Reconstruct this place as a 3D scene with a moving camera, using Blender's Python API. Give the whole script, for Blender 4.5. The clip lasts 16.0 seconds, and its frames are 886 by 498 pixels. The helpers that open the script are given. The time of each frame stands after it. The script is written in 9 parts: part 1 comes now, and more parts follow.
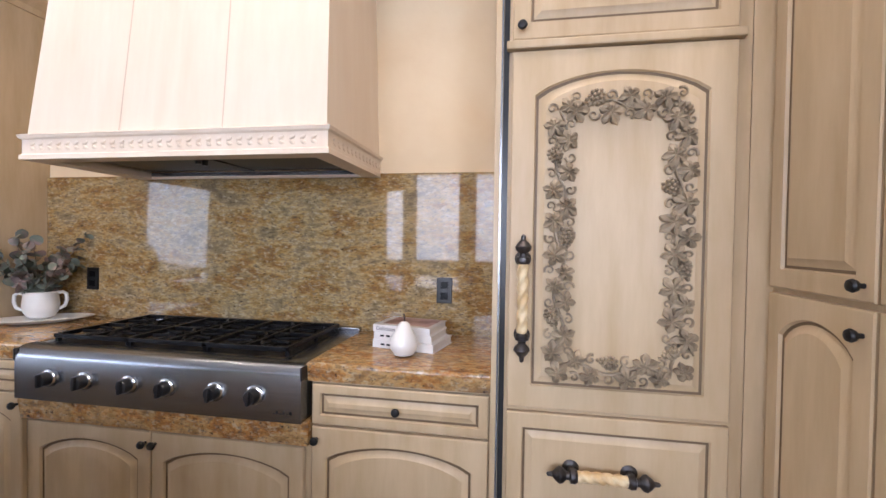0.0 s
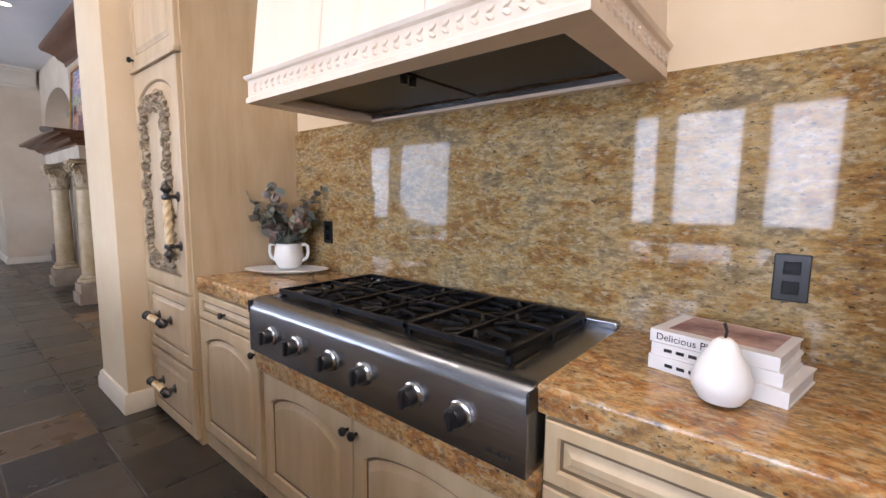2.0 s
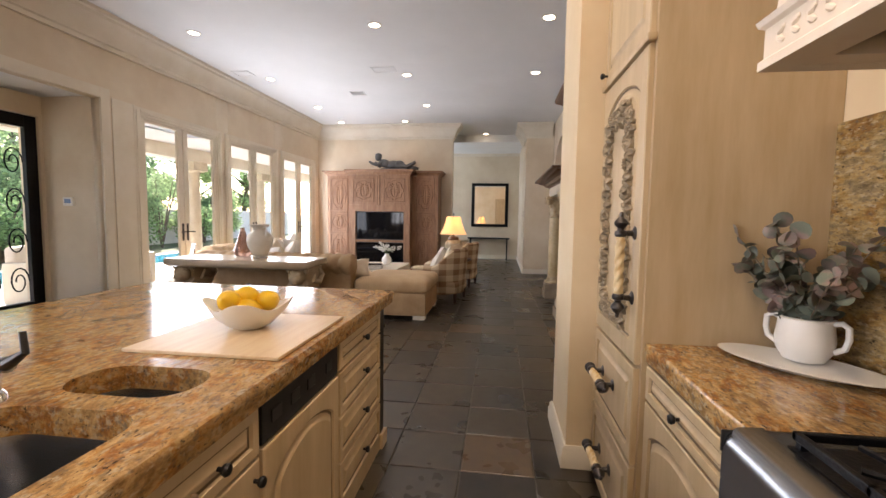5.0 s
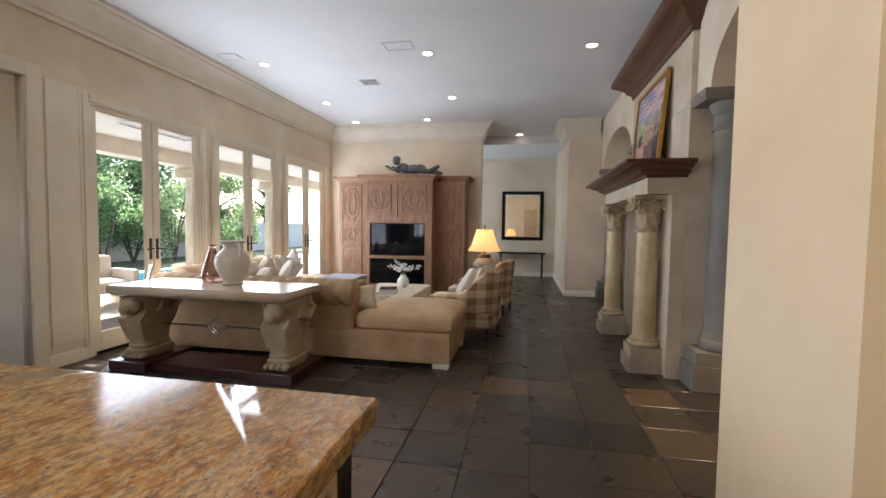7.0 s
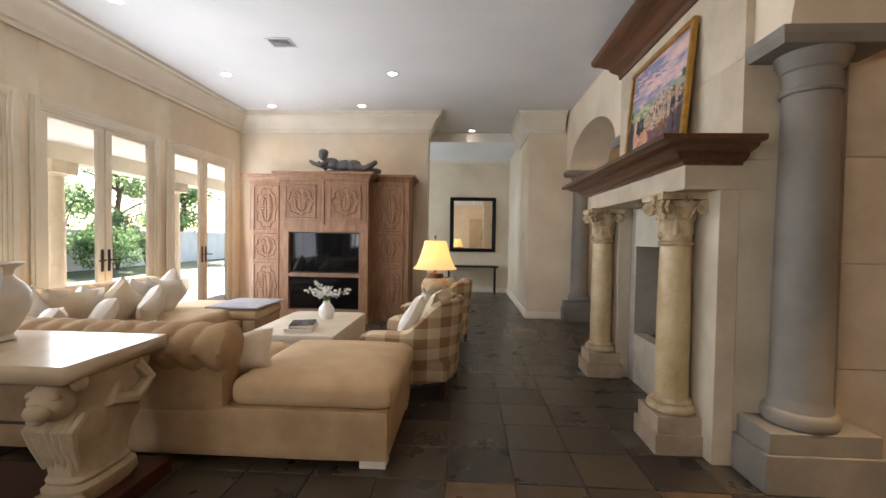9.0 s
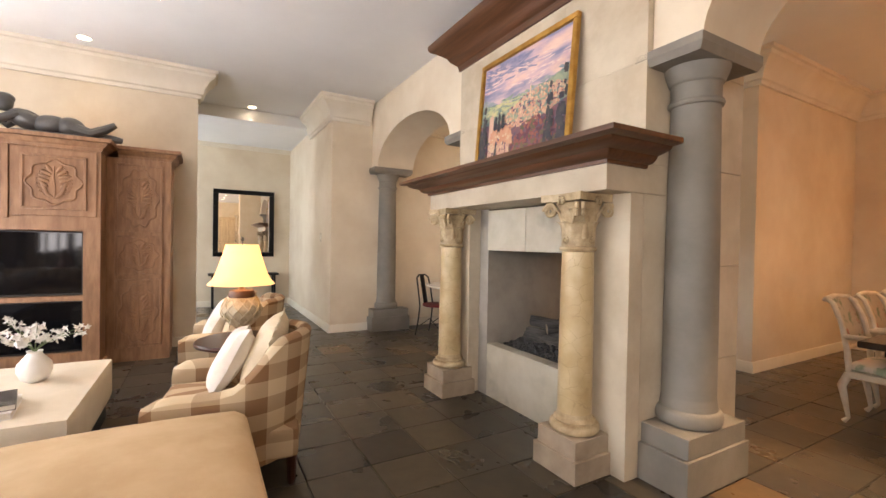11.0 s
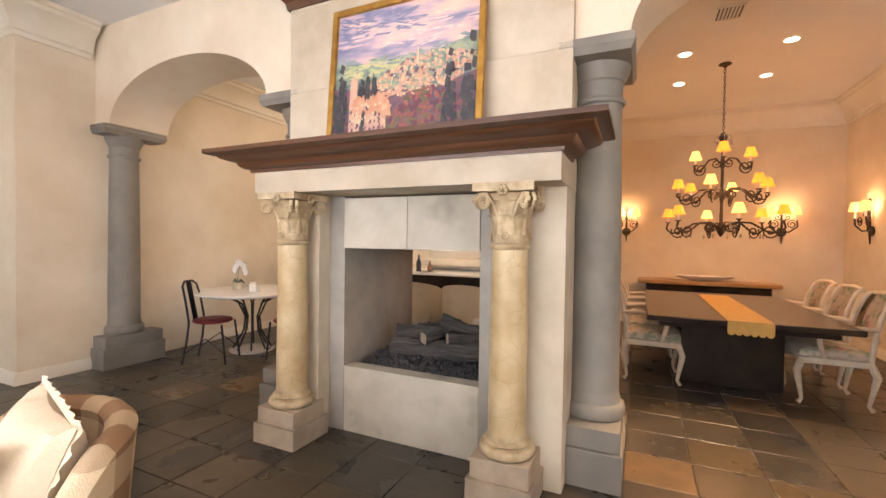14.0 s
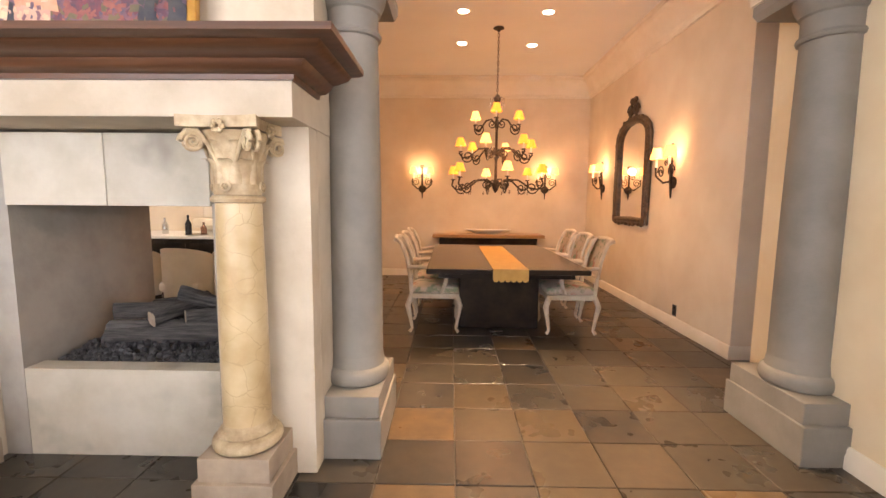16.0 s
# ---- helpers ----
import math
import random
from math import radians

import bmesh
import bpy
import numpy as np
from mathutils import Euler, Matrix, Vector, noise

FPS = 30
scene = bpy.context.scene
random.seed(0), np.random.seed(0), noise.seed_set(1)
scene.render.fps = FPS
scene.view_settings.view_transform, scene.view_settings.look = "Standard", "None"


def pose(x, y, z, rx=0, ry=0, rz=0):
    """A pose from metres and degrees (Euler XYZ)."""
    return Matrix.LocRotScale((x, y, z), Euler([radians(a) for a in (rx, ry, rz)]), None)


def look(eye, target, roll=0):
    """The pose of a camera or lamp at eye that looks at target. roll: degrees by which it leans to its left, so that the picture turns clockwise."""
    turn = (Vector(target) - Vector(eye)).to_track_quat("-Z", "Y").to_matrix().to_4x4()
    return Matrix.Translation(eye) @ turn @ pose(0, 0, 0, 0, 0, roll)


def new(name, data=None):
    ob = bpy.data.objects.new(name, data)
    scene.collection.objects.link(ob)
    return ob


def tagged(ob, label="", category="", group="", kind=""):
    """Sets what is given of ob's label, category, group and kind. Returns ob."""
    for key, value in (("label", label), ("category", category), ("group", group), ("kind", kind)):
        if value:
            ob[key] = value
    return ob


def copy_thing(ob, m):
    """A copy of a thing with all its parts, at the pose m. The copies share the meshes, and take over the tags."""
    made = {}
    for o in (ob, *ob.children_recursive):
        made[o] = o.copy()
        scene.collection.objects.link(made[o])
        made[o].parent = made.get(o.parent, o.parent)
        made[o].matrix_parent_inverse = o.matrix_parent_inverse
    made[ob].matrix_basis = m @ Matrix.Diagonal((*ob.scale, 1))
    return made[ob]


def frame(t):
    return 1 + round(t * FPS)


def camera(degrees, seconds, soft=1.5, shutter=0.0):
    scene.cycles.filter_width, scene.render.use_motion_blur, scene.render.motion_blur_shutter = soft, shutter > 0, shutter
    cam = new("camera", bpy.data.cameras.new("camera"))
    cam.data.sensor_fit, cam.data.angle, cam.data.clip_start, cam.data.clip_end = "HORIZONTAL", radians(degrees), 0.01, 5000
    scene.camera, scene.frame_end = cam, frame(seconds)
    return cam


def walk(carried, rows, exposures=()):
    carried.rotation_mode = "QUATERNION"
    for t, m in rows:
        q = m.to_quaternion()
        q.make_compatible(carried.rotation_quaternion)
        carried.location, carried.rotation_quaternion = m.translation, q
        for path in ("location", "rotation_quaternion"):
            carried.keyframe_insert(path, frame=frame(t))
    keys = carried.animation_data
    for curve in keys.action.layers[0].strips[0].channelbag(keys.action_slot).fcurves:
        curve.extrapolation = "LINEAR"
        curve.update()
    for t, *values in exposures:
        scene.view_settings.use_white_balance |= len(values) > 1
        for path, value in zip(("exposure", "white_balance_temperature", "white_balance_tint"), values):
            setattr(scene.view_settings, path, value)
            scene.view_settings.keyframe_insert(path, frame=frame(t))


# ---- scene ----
cam = camera(91.8, 16.0)
METRES, EYE, TILT, LEAN, TURN = 7.7, 1.36, 0.0, 0.0, 9.7
ROWS = [
    (0.0, 0.0, 0.0, 0.0, 0.02, -1.08, -0.85),
    (0.5, -0.0054, 0.0245, -0.0011, 9.62, -2.93, -0.82),
    (1.0, -0.0066, 0.0468, -0.0034, 19.14, -4.46, -0.77),
    (1.5, -0.0161, 0.0684, -0.0044, 25.86, -6.04, -0.78),
    (2.0, -0.0289, 0.0872, -0.0063, 30.13, -6.65, -0.75),
    (2.5, -0.0356, 0.1062, -0.0042, 39.3, -6.12, -0.65),
    (3.0, -0.0442, 0.1175, -0.0037, 54.16, -5.28, -0.8),
    (3.5, -0.0596, 0.1233, -0.0036, 68.13, -5.12, -0.88),
    (4.0, -0.0749, 0.1323, -0.0025, 78.91, -5.92, -0.85),
    (4.5, -0.0871, 0.14, -0.0013, 85.23, -5.64, -0.88),
    (7.0, -0.2958, 0.1413, 0.0027, 91.1, -2.9, -0.8),
    (7.5, -0.3478, 0.1488, 0.0023, 94.16, -4.01, -0.78),
    (8.0, -0.3965, 0.1459, 0.0032, 94.11, -3.47, -0.78),
    (8.5, -0.4488, 0.1469, 0.0048, 89.68, -1.92, -0.84),
    (9.0, -0.4957, 0.144, 0.0044, 83.41, -1.51, -0.89),
    (9.5, -0.5369, 0.1307, 0.0044, 74.95, -2.73, -0.87),
    (10.0, -0.5744, 0.1161, 0.003, 66.74, -2.32, -0.96),
    (12.5, -0.7436, 0.0655, 0.0078, 29.45, -0.08, -0.89),
    (13.0, -0.7694, 0.0746, 0.0061, 23.78, -0.4, -0.86),
    (13.5, -0.7946, 0.0813, 0.0048, 19.52, -0.55, -0.89),
    (14.0, -0.817, 0.0835, 0.0057, 14.98, -1.12, -0.82),
    (14.5, -0.8242, 0.0855, 0.0048, 9.35, -2.25, -0.68),
    (15.0, -0.8164, 0.091, 0.004, 2.32, -3.12, -0.6),
    (15.5, -0.7964, 0.1057, 0.003, -4.16, -4.25, -0.51),
    (16.0, -0.7712, 0.128, 0.0016, -8.71, -6.24, -0.48),
]
walk(cam, [(t, pose(0, 0, EYE, TILT, LEAN, TURN) @ pose(METRES * x, METRES * y, METRES * z, 90 + pitch, roll, yaw)) for t, x, y, z, yaw, pitch, roll in ROWS],
     [(0.0, 2.05, 5600, 20), (2.0, 2.25, 5600, 20), (3.0, 2.35, 5300, 20), (4.0, 2.22, 6400, 20), (4.7, 2.05, 6700, 20), (7.0, 1.75, 6200, 15), (8.0, 1.85, 6300, 15), (9.5, 2.1, 6900, 15), (10.2, 2.4, 7200, 18), (12.5, 2.72, 7200, 22), (14.0, 2.88, 7000, 22), (16.0, 3.15, 6900, 23)])

# ---- world and light ----
world = bpy.data.worlds.new("world")
scene.world = world
world.use_nodes = True
_nt = world.node_tree
_sky = _nt.nodes.new("ShaderNodeTexSky")
_sky.sky_type, _sky.sun_disc = "NISHITA", False
_sky.sun_elevation, _sky.sun_rotation = radians(37), radians(240)
_nt.links.new(_sky.outputs[0], _nt.nodes["Background"].inputs[0])
_nt.nodes["Background"].inputs[1].default_value = 0.15


def lamp(name, kind, m, energy, color=(1, 1, 1), **kw):
    data = bpy.data.lights.new(name, kind)
    data.energy, data.color = energy if kind == "SUN" else 0.2 * energy, color
    if "size" in kw:
        data.shape, data.size, data.size_y = "RECTANGLE", kw["size"][0], kw["size"][1]
    if "radius" in kw:
        data.shadow_soft_size = kw["radius"]
    if "angle" in kw:
        data.angle = radians(kw["angle"])
    if "spot" in kw:
        data.spot_size, data.spot_blend = radians(kw["spot"]), 0.6
    ob = new(name, data)
    ob.matrix_world = m
    return ob


lamp("sun", "SUN", look((0, 0, 0), (0.72, 0.42, -0.62)), 5.0, (1.0, 0.93, 0.82), angle=0.5)
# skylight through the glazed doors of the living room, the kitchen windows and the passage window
for wx in (-6.82, -8.64, -10.48):
    lamp("door_skylight", "AREA", look((wx, -3.6, 1.35), (wx, 4, 1.75)), 92, (0.80, 0.90, 1.0), size=(1.4, 2.3))
# the lamp at x 1.5 is extra light, through the added fourth window
for wx, ww in ((-2.23, 0.30), (-1.42, 0.78), (-0.38, 0.68), (1.5, 1.1)):
    lamp("kitchen_skylight", "AREA", look((wx, -3.6, 1.78), (wx, 4, 1.6)), 80 * ww, (0.92, 0.96, 1.0), size=(ww, 1.55))
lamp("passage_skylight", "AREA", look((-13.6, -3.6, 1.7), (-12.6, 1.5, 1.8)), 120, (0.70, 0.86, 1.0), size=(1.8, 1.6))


# ---- materials ----
def mat(name, color, rough=0.6, metal=0.0, color2=None, scale=6.0, detail=4.0, mix=(0.35, 0.65), bump=0.0, bump_scale=40.0, rand=0.0,
        spec=0.5, coat=0.0, emit=0.0, stretch=(1, 1, 1), world_space=False, color3=None, scale3=30.0, mix3=(0.55, 0.7), island=0.0, rough2=None):
    m = bpy.data.materials.new(name)
    m.use_nodes = True
    nt = m.node_tree
    b = nt.nodes["Principled BSDF"]
    L = nt.links.new

    def node(kind, **v):
        n = nt.nodes.new(kind)
        for k, x in v.items():
            n.inputs[k].default_value = x
        return n

    b.inputs["Base Color"].default_value = (*color, 1)
    b.inputs["Roughness"].default_value = rough
    b.inputs["Metallic"].default_value = metal
    b.inputs["Specular IOR Level"].default_value = spec
    b.inputs["Coat Weight"].default_value = coat
    b.inputs["Coat Roughness"].default_value = 0.08
    if emit:
        b.inputs["Emission Color"].default_value = (*color, 1)
        b.inputs["Emission Strength"].default_value = emit
    if world_space:
        pos = nt.nodes.new("ShaderNodeNewGeometry").outputs["Position"]
    else:
        pos = nt.nodes.new("ShaderNodeTexCoord").outputs["Object"]
    mp = node("ShaderNodeMapping", Scale=stretch)
    L(pos, mp.inputs[0])
    vec = mp.outputs[0]
    if rand and not world_space:
        oi = nt.nodes.new("ShaderNodeObjectInfo")
        sc = node("ShaderNodeMath")
        sc.operation = "MULTIPLY"
        L(oi.outputs["Random"], sc.inputs[0])
        sc.inputs[1].default_value = 57.0
        ad = nt.nodes.new("ShaderNodeVectorMath")
        L(vec, ad.inputs[0])
        L(sc.outputs[0], ad.inputs[1])
        vec = ad.outputs[0]
    out = None

    def ramp(src, lo, hi):
        r = node("ShaderNodeMapRange")
        r.inputs["From Min"].default_value, r.inputs["From Max"].default_value = lo, hi
        L(src, r.inputs["Value"])
        return r.outputs[0]

    def blend(a, bcol, fac, kind="MIX"):
        mx = nt.nodes.new("ShaderNodeMix")
        mx.data_type, mx.blend_type = "RGBA", kind
        if isinstance(a, tuple):
            mx.inputs["A"].default_value = (*a, 1)
        else:
            L(a, mx.inputs["A"])
        if isinstance(bcol, tuple):
            mx.inputs["B"].default_value = (*bcol, 1)
        else:
            L(bcol, mx.inputs["B"])
        if isinstance(fac, float):
            mx.inputs["Factor"].default_value = fac
        else:
            L(fac, mx.inputs["Factor"])
        return mx.outputs["Result"]

    def noise_tex(s, d):
        n = node("ShaderNodeTexNoise", Scale=s, Detail=d, Roughness=0.6)
        L(vec, n.inputs["Vector"])
        return n.outputs["Fac"]

    if color2:
        f = ramp(noise_tex(scale, detail), *mix)
        out = blend(color, color2, f)
        if rough2 is not None:
            rr = node("ShaderNodeMapRange")
            rr.inputs["To Min"].default_value, rr.inputs["To Max"].default_value = rough, rough2
            L(f, rr.inputs["Value"])
            L(rr.outputs[0], b.inputs["Roughness"])
    if color3:
        out = blend(out if out else color, color3, ramp(noise_tex(scale3, 3.0), *mix3))
    if rand or island:
        src = nt.nodes.new("ShaderNodeNewGeometry").outputs["Random Per Island"] if island else nt.nodes.new("ShaderNodeObjectInfo").outputs["Random"]
        amount = island or rand
        hs = nt.nodes.new("ShaderNodeHueSaturation")
        rr = node("ShaderNodeMapRange")
        rr.inputs["To Min"].default_value, rr.inputs["To Max"].default_value = 1 - amount, 1 + amount
        L(src, rr.inputs["Value"])
        L(rr.outputs[0], hs.inputs["Value"])
        if out:
            L(out, hs.inputs["Color"])
        else:
            hs.inputs["Color"].default_value = (*color, 1)
        out = hs.outputs[0]
    if out:
        L(out, b.inputs["Base Color"])
    if bump:
        bp = node("ShaderNodeBump", Strength=bump, Distance=0.01)
        L(noise_tex(bump_scale, 5.0), bp.inputs["Height"])
        L(bp.outputs[0], b.inputs["Normal"])
    return m


M = {}
M["plaster"] = mat("cream_plaster", (0.74, 0.645, 0.505), 0.75, color2=(0.65, 0.54, 0.40), scale=1.3, bump=0.12, bump_scale=25, world_space=True)
M["plaster_kitchen"] = mat("kitchen_plaster", (0.80, 0.66, 0.45), 0.75, color2=(0.73, 0.57, 0.36), scale=1.6, bump=0.1, bump_scale=25, world_space=True)
M["ceiling"] = mat("ceiling_paint", (0.78, 0.78, 0.77), 0.8, color2=(0.73, 0.73, 0.72), scale=0.8, bump=0.05, bump_scale=60, world_space=True)
M["trim"] = mat("trim_paint", (0.76, 0.70, 0.59), 0.5, color2=(0.70, 0.63, 0.51), scale=3, world_space=True)
M["grout"] = mat("grout", (0.17, 0.15, 0.125), 0.8, color2=(0.10, 0.088, 0.074), scale=12, world_space=True)


def granite(name, zones, grain, gloss):
    """Polished granite: drifting zones of colour, streaked grain along x, pale quartz and black flecks."""
    m = mat(name, (0.5, 0.3, 0.1), gloss, spec=0.3)
    nt = m.node_tree
    b, L = nt.nodes["Principled BSDF"], nt.links.new
    geo = nt.nodes.new("ShaderNodeNewGeometry")
    wob = nt.nodes.new("ShaderNodeTexNoise")
    wob.inputs["Scale"].default_value, wob.inputs["Detail"].default_value = 2.2, 3.0
    L(geo.outputs["Position"], wob.inputs["Vector"])
    sc = nt.nodes.new("ShaderNodeVectorMath")
    sc.operation = "SCALE"
    sc.inputs["Scale"].default_value = 0.05
    L(wob.outputs["Color"], sc.inputs[0])
    ad = nt.nodes.new("ShaderNodeVectorMath")
    L(geo.outputs["Position"], ad.inputs[0])
    L(sc.outputs[0], ad.inputs[1])
    mp = nt.nodes.new("ShaderNodeMapping")
    mp.inputs["Scale"].default_value = grain
    mp.inputs["Rotation"].default_value = (0, radians(5), radians(6))
    L(ad.outputs[0], mp.inputs[0])

    def nz(scale, detail, dist=0.0, rough=0.6):
        n = nt.nodes.new("ShaderNodeTexNoise")
        n.inputs["Scale"].default_value, n.inputs["Detail"].default_value = scale, detail
        n.inputs["Roughness"].default_value, n.inputs["Distortion"].default_value = rough, dist
        L(mp.outputs[0], n.inputs["Vector"])
        return n.outputs["Fac"]

    def span(src, a, c, lo=0.0, hi=1.0):
        r = nt.nodes.new("ShaderNodeMapRange")
        for k, v in (("From Min", a), ("From Max", c), ("To Min", lo), ("To Max", hi)):
            r.inputs[k].default_value = v
        L(src, r.inputs["Value"])
        return r.outputs[0]

    def over(base, colour, fac):
        mx = nt.nodes.new("ShaderNodeMix")
        mx.data_type = "RGBA"
        L(base, mx.inputs["A"])
        mx.inputs["B"].default_value = (*colour, 1)
        L(fac, mx.inputs["Factor"])
        return mx.outputs["Result"]

    cr = nt.nodes.new("ShaderNodeValToRGB")
    e = cr.color_ramp.elements
    e[0].position, e[0].color = zones[0][0], (*zones[0][1], 1)
    e[1].position, e[1].color = zones[-1][0], (*zones[-1][1], 1)
    for p, c in zones[1:-1]:
        e.new(p).color = (*c, 1)
    L(nz(5.5, 9, 0.15, 0.72), cr.inputs[0])
    hs = nt.nodes.new("ShaderNodeHueSaturation")
    L(cr.outputs[0], hs.inputs["Color"])
    L(span(nz(30, 6, 0.2, 0.7), 0.30, 0.70, 0.5, 1.4), hs.inputs["Value"])
    col = over(hs.outputs[0], (0.48, 0.39, 0.25), span(nz(36, 4), 0.54, 0.66, 0.0, 0.7))
    col = over(col, (0.15, 0.115, 0.08), span(nz(47, 5), 0.54, 0.64, 0.0, 0.7))
    col = over(col, (0.03, 0.025, 0.02), span(nz(62, 3), 0.62, 0.68, 0.0, 0.85))
    L(col, b.inputs["Base Color"])
    return m


M["granite"] = granite("golden_granite", [(0.28, (0.145, 0.11, 0.066)), (0.40, (0.255, 0.19, 0.10)), (0.47, (0.37, 0.265, 0.125)), (0.53, (0.33, 0.21, 0.075)), (0.60, (0.235, 0.12, 0.036)), (0.66, (0.34, 0.235, 0.105)), (0.75, (0.205, 0.15, 0.082))], (0.85, 1.7, 2.0), 0.04)
M["granite_top"] = granite("honey_granite", [(0.30, (0.17, 0.10, 0.05)), (0.42, (0.33, 0.19, 0.075)), (0.48, (0.46, 0.29, 0.12)), (0.53, (0.40, 0.20, 0.06)), (0.58, (0.27, 0.115, 0.035)), (0.64, (0.46, 0.31, 0.15)), (0.74, (0.30, 0.17, 0.07))], (0.9, 1.5, 1.5), 0.13)
M["cabinet"] = mat("glazed_cabinet", (0.59, 0.455, 0.285), 0.42, color2=(0.46, 0.335, 0.185), scale=4.0, stretch=(3, 3, 0.5), mix=(0.3, 0.75), bump=0.05, bump_scale=60, rand=0.05)
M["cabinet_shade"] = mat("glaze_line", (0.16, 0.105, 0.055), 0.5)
M["steel"] = mat("brushed_steel", (0.34, 0.35, 0.37), 0.27, 1.0, color2=(0.27, 0.28, 0.30), scale=3, stretch=(1, 60, 60))
M["black_iron"] = mat("black_iron", (0.004, 0.004, 0.005), 0.36, color2=(0.007, 0.007, 0.008), scale=20, spec=0.2, bump=0.2, bump_scale=90)
M["bronze"] = mat("dark_bronze", (0.05, 0.045, 0.045), 0.38, 0.8, color2=(0.10, 0.09, 0.085), scale=30)
M["limestone"] = mat("limestone", (0.60, 0.52, 0.40), 0.7, color2=(0.48, 0.40, 0.29), scale=3.0, detail=6, bump=0.2, bump_scale=30, rand=0.05)
M["grey_stone"] = mat("grey_stone", (0.245, 0.223, 0.190), 0.6, color2=(0.18, 0.162, 0.136), scale=2.5, detail=6, bump=0.15, bump_scale=35)
M["antique_stone"] = mat("antique_marble", (0.60, 0.48, 0.30), 0.5, color2=(0.34, 0.24, 0.13), scale=11, detail=6, bump=0.2, bump_scale=30)
M["mantel_wood"] = mat("mantel_walnut", (0.125, 0.050, 0.021), 0.38, color2=(0.070, 0.027, 0.011), scale=5, stretch=(0.4, 6, 6), bump=0.1, bump_scale=30)
M["carved_oak"] = mat("carved_oak", (0.33, 0.172, 0.088), 0.5, color2=(0.21, 0.102, 0.048), scale=6, stretch=(3, 3, 0.6), bump=0.15, bump_scale=40)
M["glass"] = mat("glass", (1, 1, 1), 0.0)
M["glass"].node_tree.nodes["Principled BSDF"].inputs["Transmission Weight"].default_value = 1.0
M["glass"].node_tree.nodes["Principled BSDF"].inputs["IOR"].default_value = 1.05
M["mirror"] = mat("mirror", (0.85, 0.85, 0.85), 0.02, 1.0)
M["bulb"] = mat("lit_bulb", (1.0, 0.86, 0.62), 0.5, emit=6.0)
M["white"] = mat("white_ceramic", (0.80, 0.79, 0.76), 0.3, color2=(0.75, 0.73, 0.69), scale=5)


# ---- building helpers ----
def box(bm, x0, x1, y0, y1, z0, z1, bevel=0.0):
    m = Matrix.LocRotScale(((x0 + x1) / 2, (y0 + y1) / 2, (z0 + z1) / 2), None, (abs(x1 - x0), abs(y1 - y0), abs(z1 - z0)))
    g = bmesh.ops.create_cube(bm, size=1, matrix=m)
    if bevel:
        vs = set(g["verts"])
        es = [e for e in bm.edges if e.verts[0] in vs and e.verts[1] in vs]
        bmesh.ops.bevel(bm, geom=es, offset=bevel, segments=2, affect="EDGES", profile=0.5)
    return bm


def lathe(bm, prof, n=32, m=None, a0=0.0, a1=2 * math.pi):
    """A turned shape about z from (radius, height) pairs."""
    full = abs(a1 - a0 - 2 * math.pi) < 1e-6
    cols = n if full else n + 1
    rings = []
    for r, z in prof:
        ring = []
        for i in range(cols):
            a = a0 + (a1 - a0) * i / n
            v = Vector((r * math.cos(a), r * math.sin(a), z))
            ring.append(bm.verts.new(m @ v if m else v))
        rings.append(ring)
    for a, b in zip(rings, rings[1:]):
        for i in range(n):
            j = (i + 1) % cols
            bm.faces.new((a[i], a[j], b[j], b[i]))
    if full:
        for ring, flip in ((rings[0], True), (rings[-1], False)):
            bm.faces.new(list(reversed(ring)) if flip else ring)
    return bm


def extrude(bm, outline, axis, a, b, m=None):
    """A prism: a closed outline of 2D points, carried along 'x', 'y' or 'z' from a to b."""
    def at(p, h):
        v = {"x": (h, p[0], p[1]), "y": (p[0], h, p[1]), "z": (p[0], p[1], h)}[axis]
        v = Vector(v)
        return m @ v if m else v
    lo = [bm.verts.new(at(p, a)) for p in outline]
    hi = [bm.verts.new(at(p, b)) for p in outline]
    n = len(outline)
    for i in range(n):
        j = (i + 1) % n
        bm.faces.new((lo[i], lo[j], hi[j], hi[i]))
    bm.faces.new(list(reversed(lo)))
    bm.faces.new(hi)
    return bm


def tube(bm, pts, r, n=8, closed=False):
    """A round rod along points; r a number or one radius a point."""
    pts = [Vector(p) for p in pts]
    k = len(pts)
    rs = r if isinstance(r, (list, tuple)) else [r] * k
    rings = []
    up = Vector((0.31, 0.52, 0.79))
    for i, p in enumerate(pts):
        d = (pts[(i + 1) % k] - pts[i - 1]) if closed else (pts[min(i + 1, k - 1)] - pts[max(i - 1, 0)])
        d.normalize()
        s = d.cross(up)
        if s.length < 1e-3:
            s = d.cross(Vector((1, 0, 0)))
        s.normalize()
        u = s.cross(d).normalized()
        up = u
        rings.append([bm.verts.new(p + rs[i] * (math.cos(2 * math.pi * j / n) * s + math.sin(2 * math.pi * j / n) * u)) for j in range(n)])
    pairs = list(zip(rings, rings[1:])) + ([(rings[-1], rings[0])] if closed else [])
    for a, b in pairs:
        for j in range(n):
            bm.faces.new((a[j], a[(j + 1) % n], b[(j + 1) % n], b[j]))
    if not closed:
        bm.faces.new(list(reversed(rings[0])))
        bm.faces.new(rings[-1])
    return bm


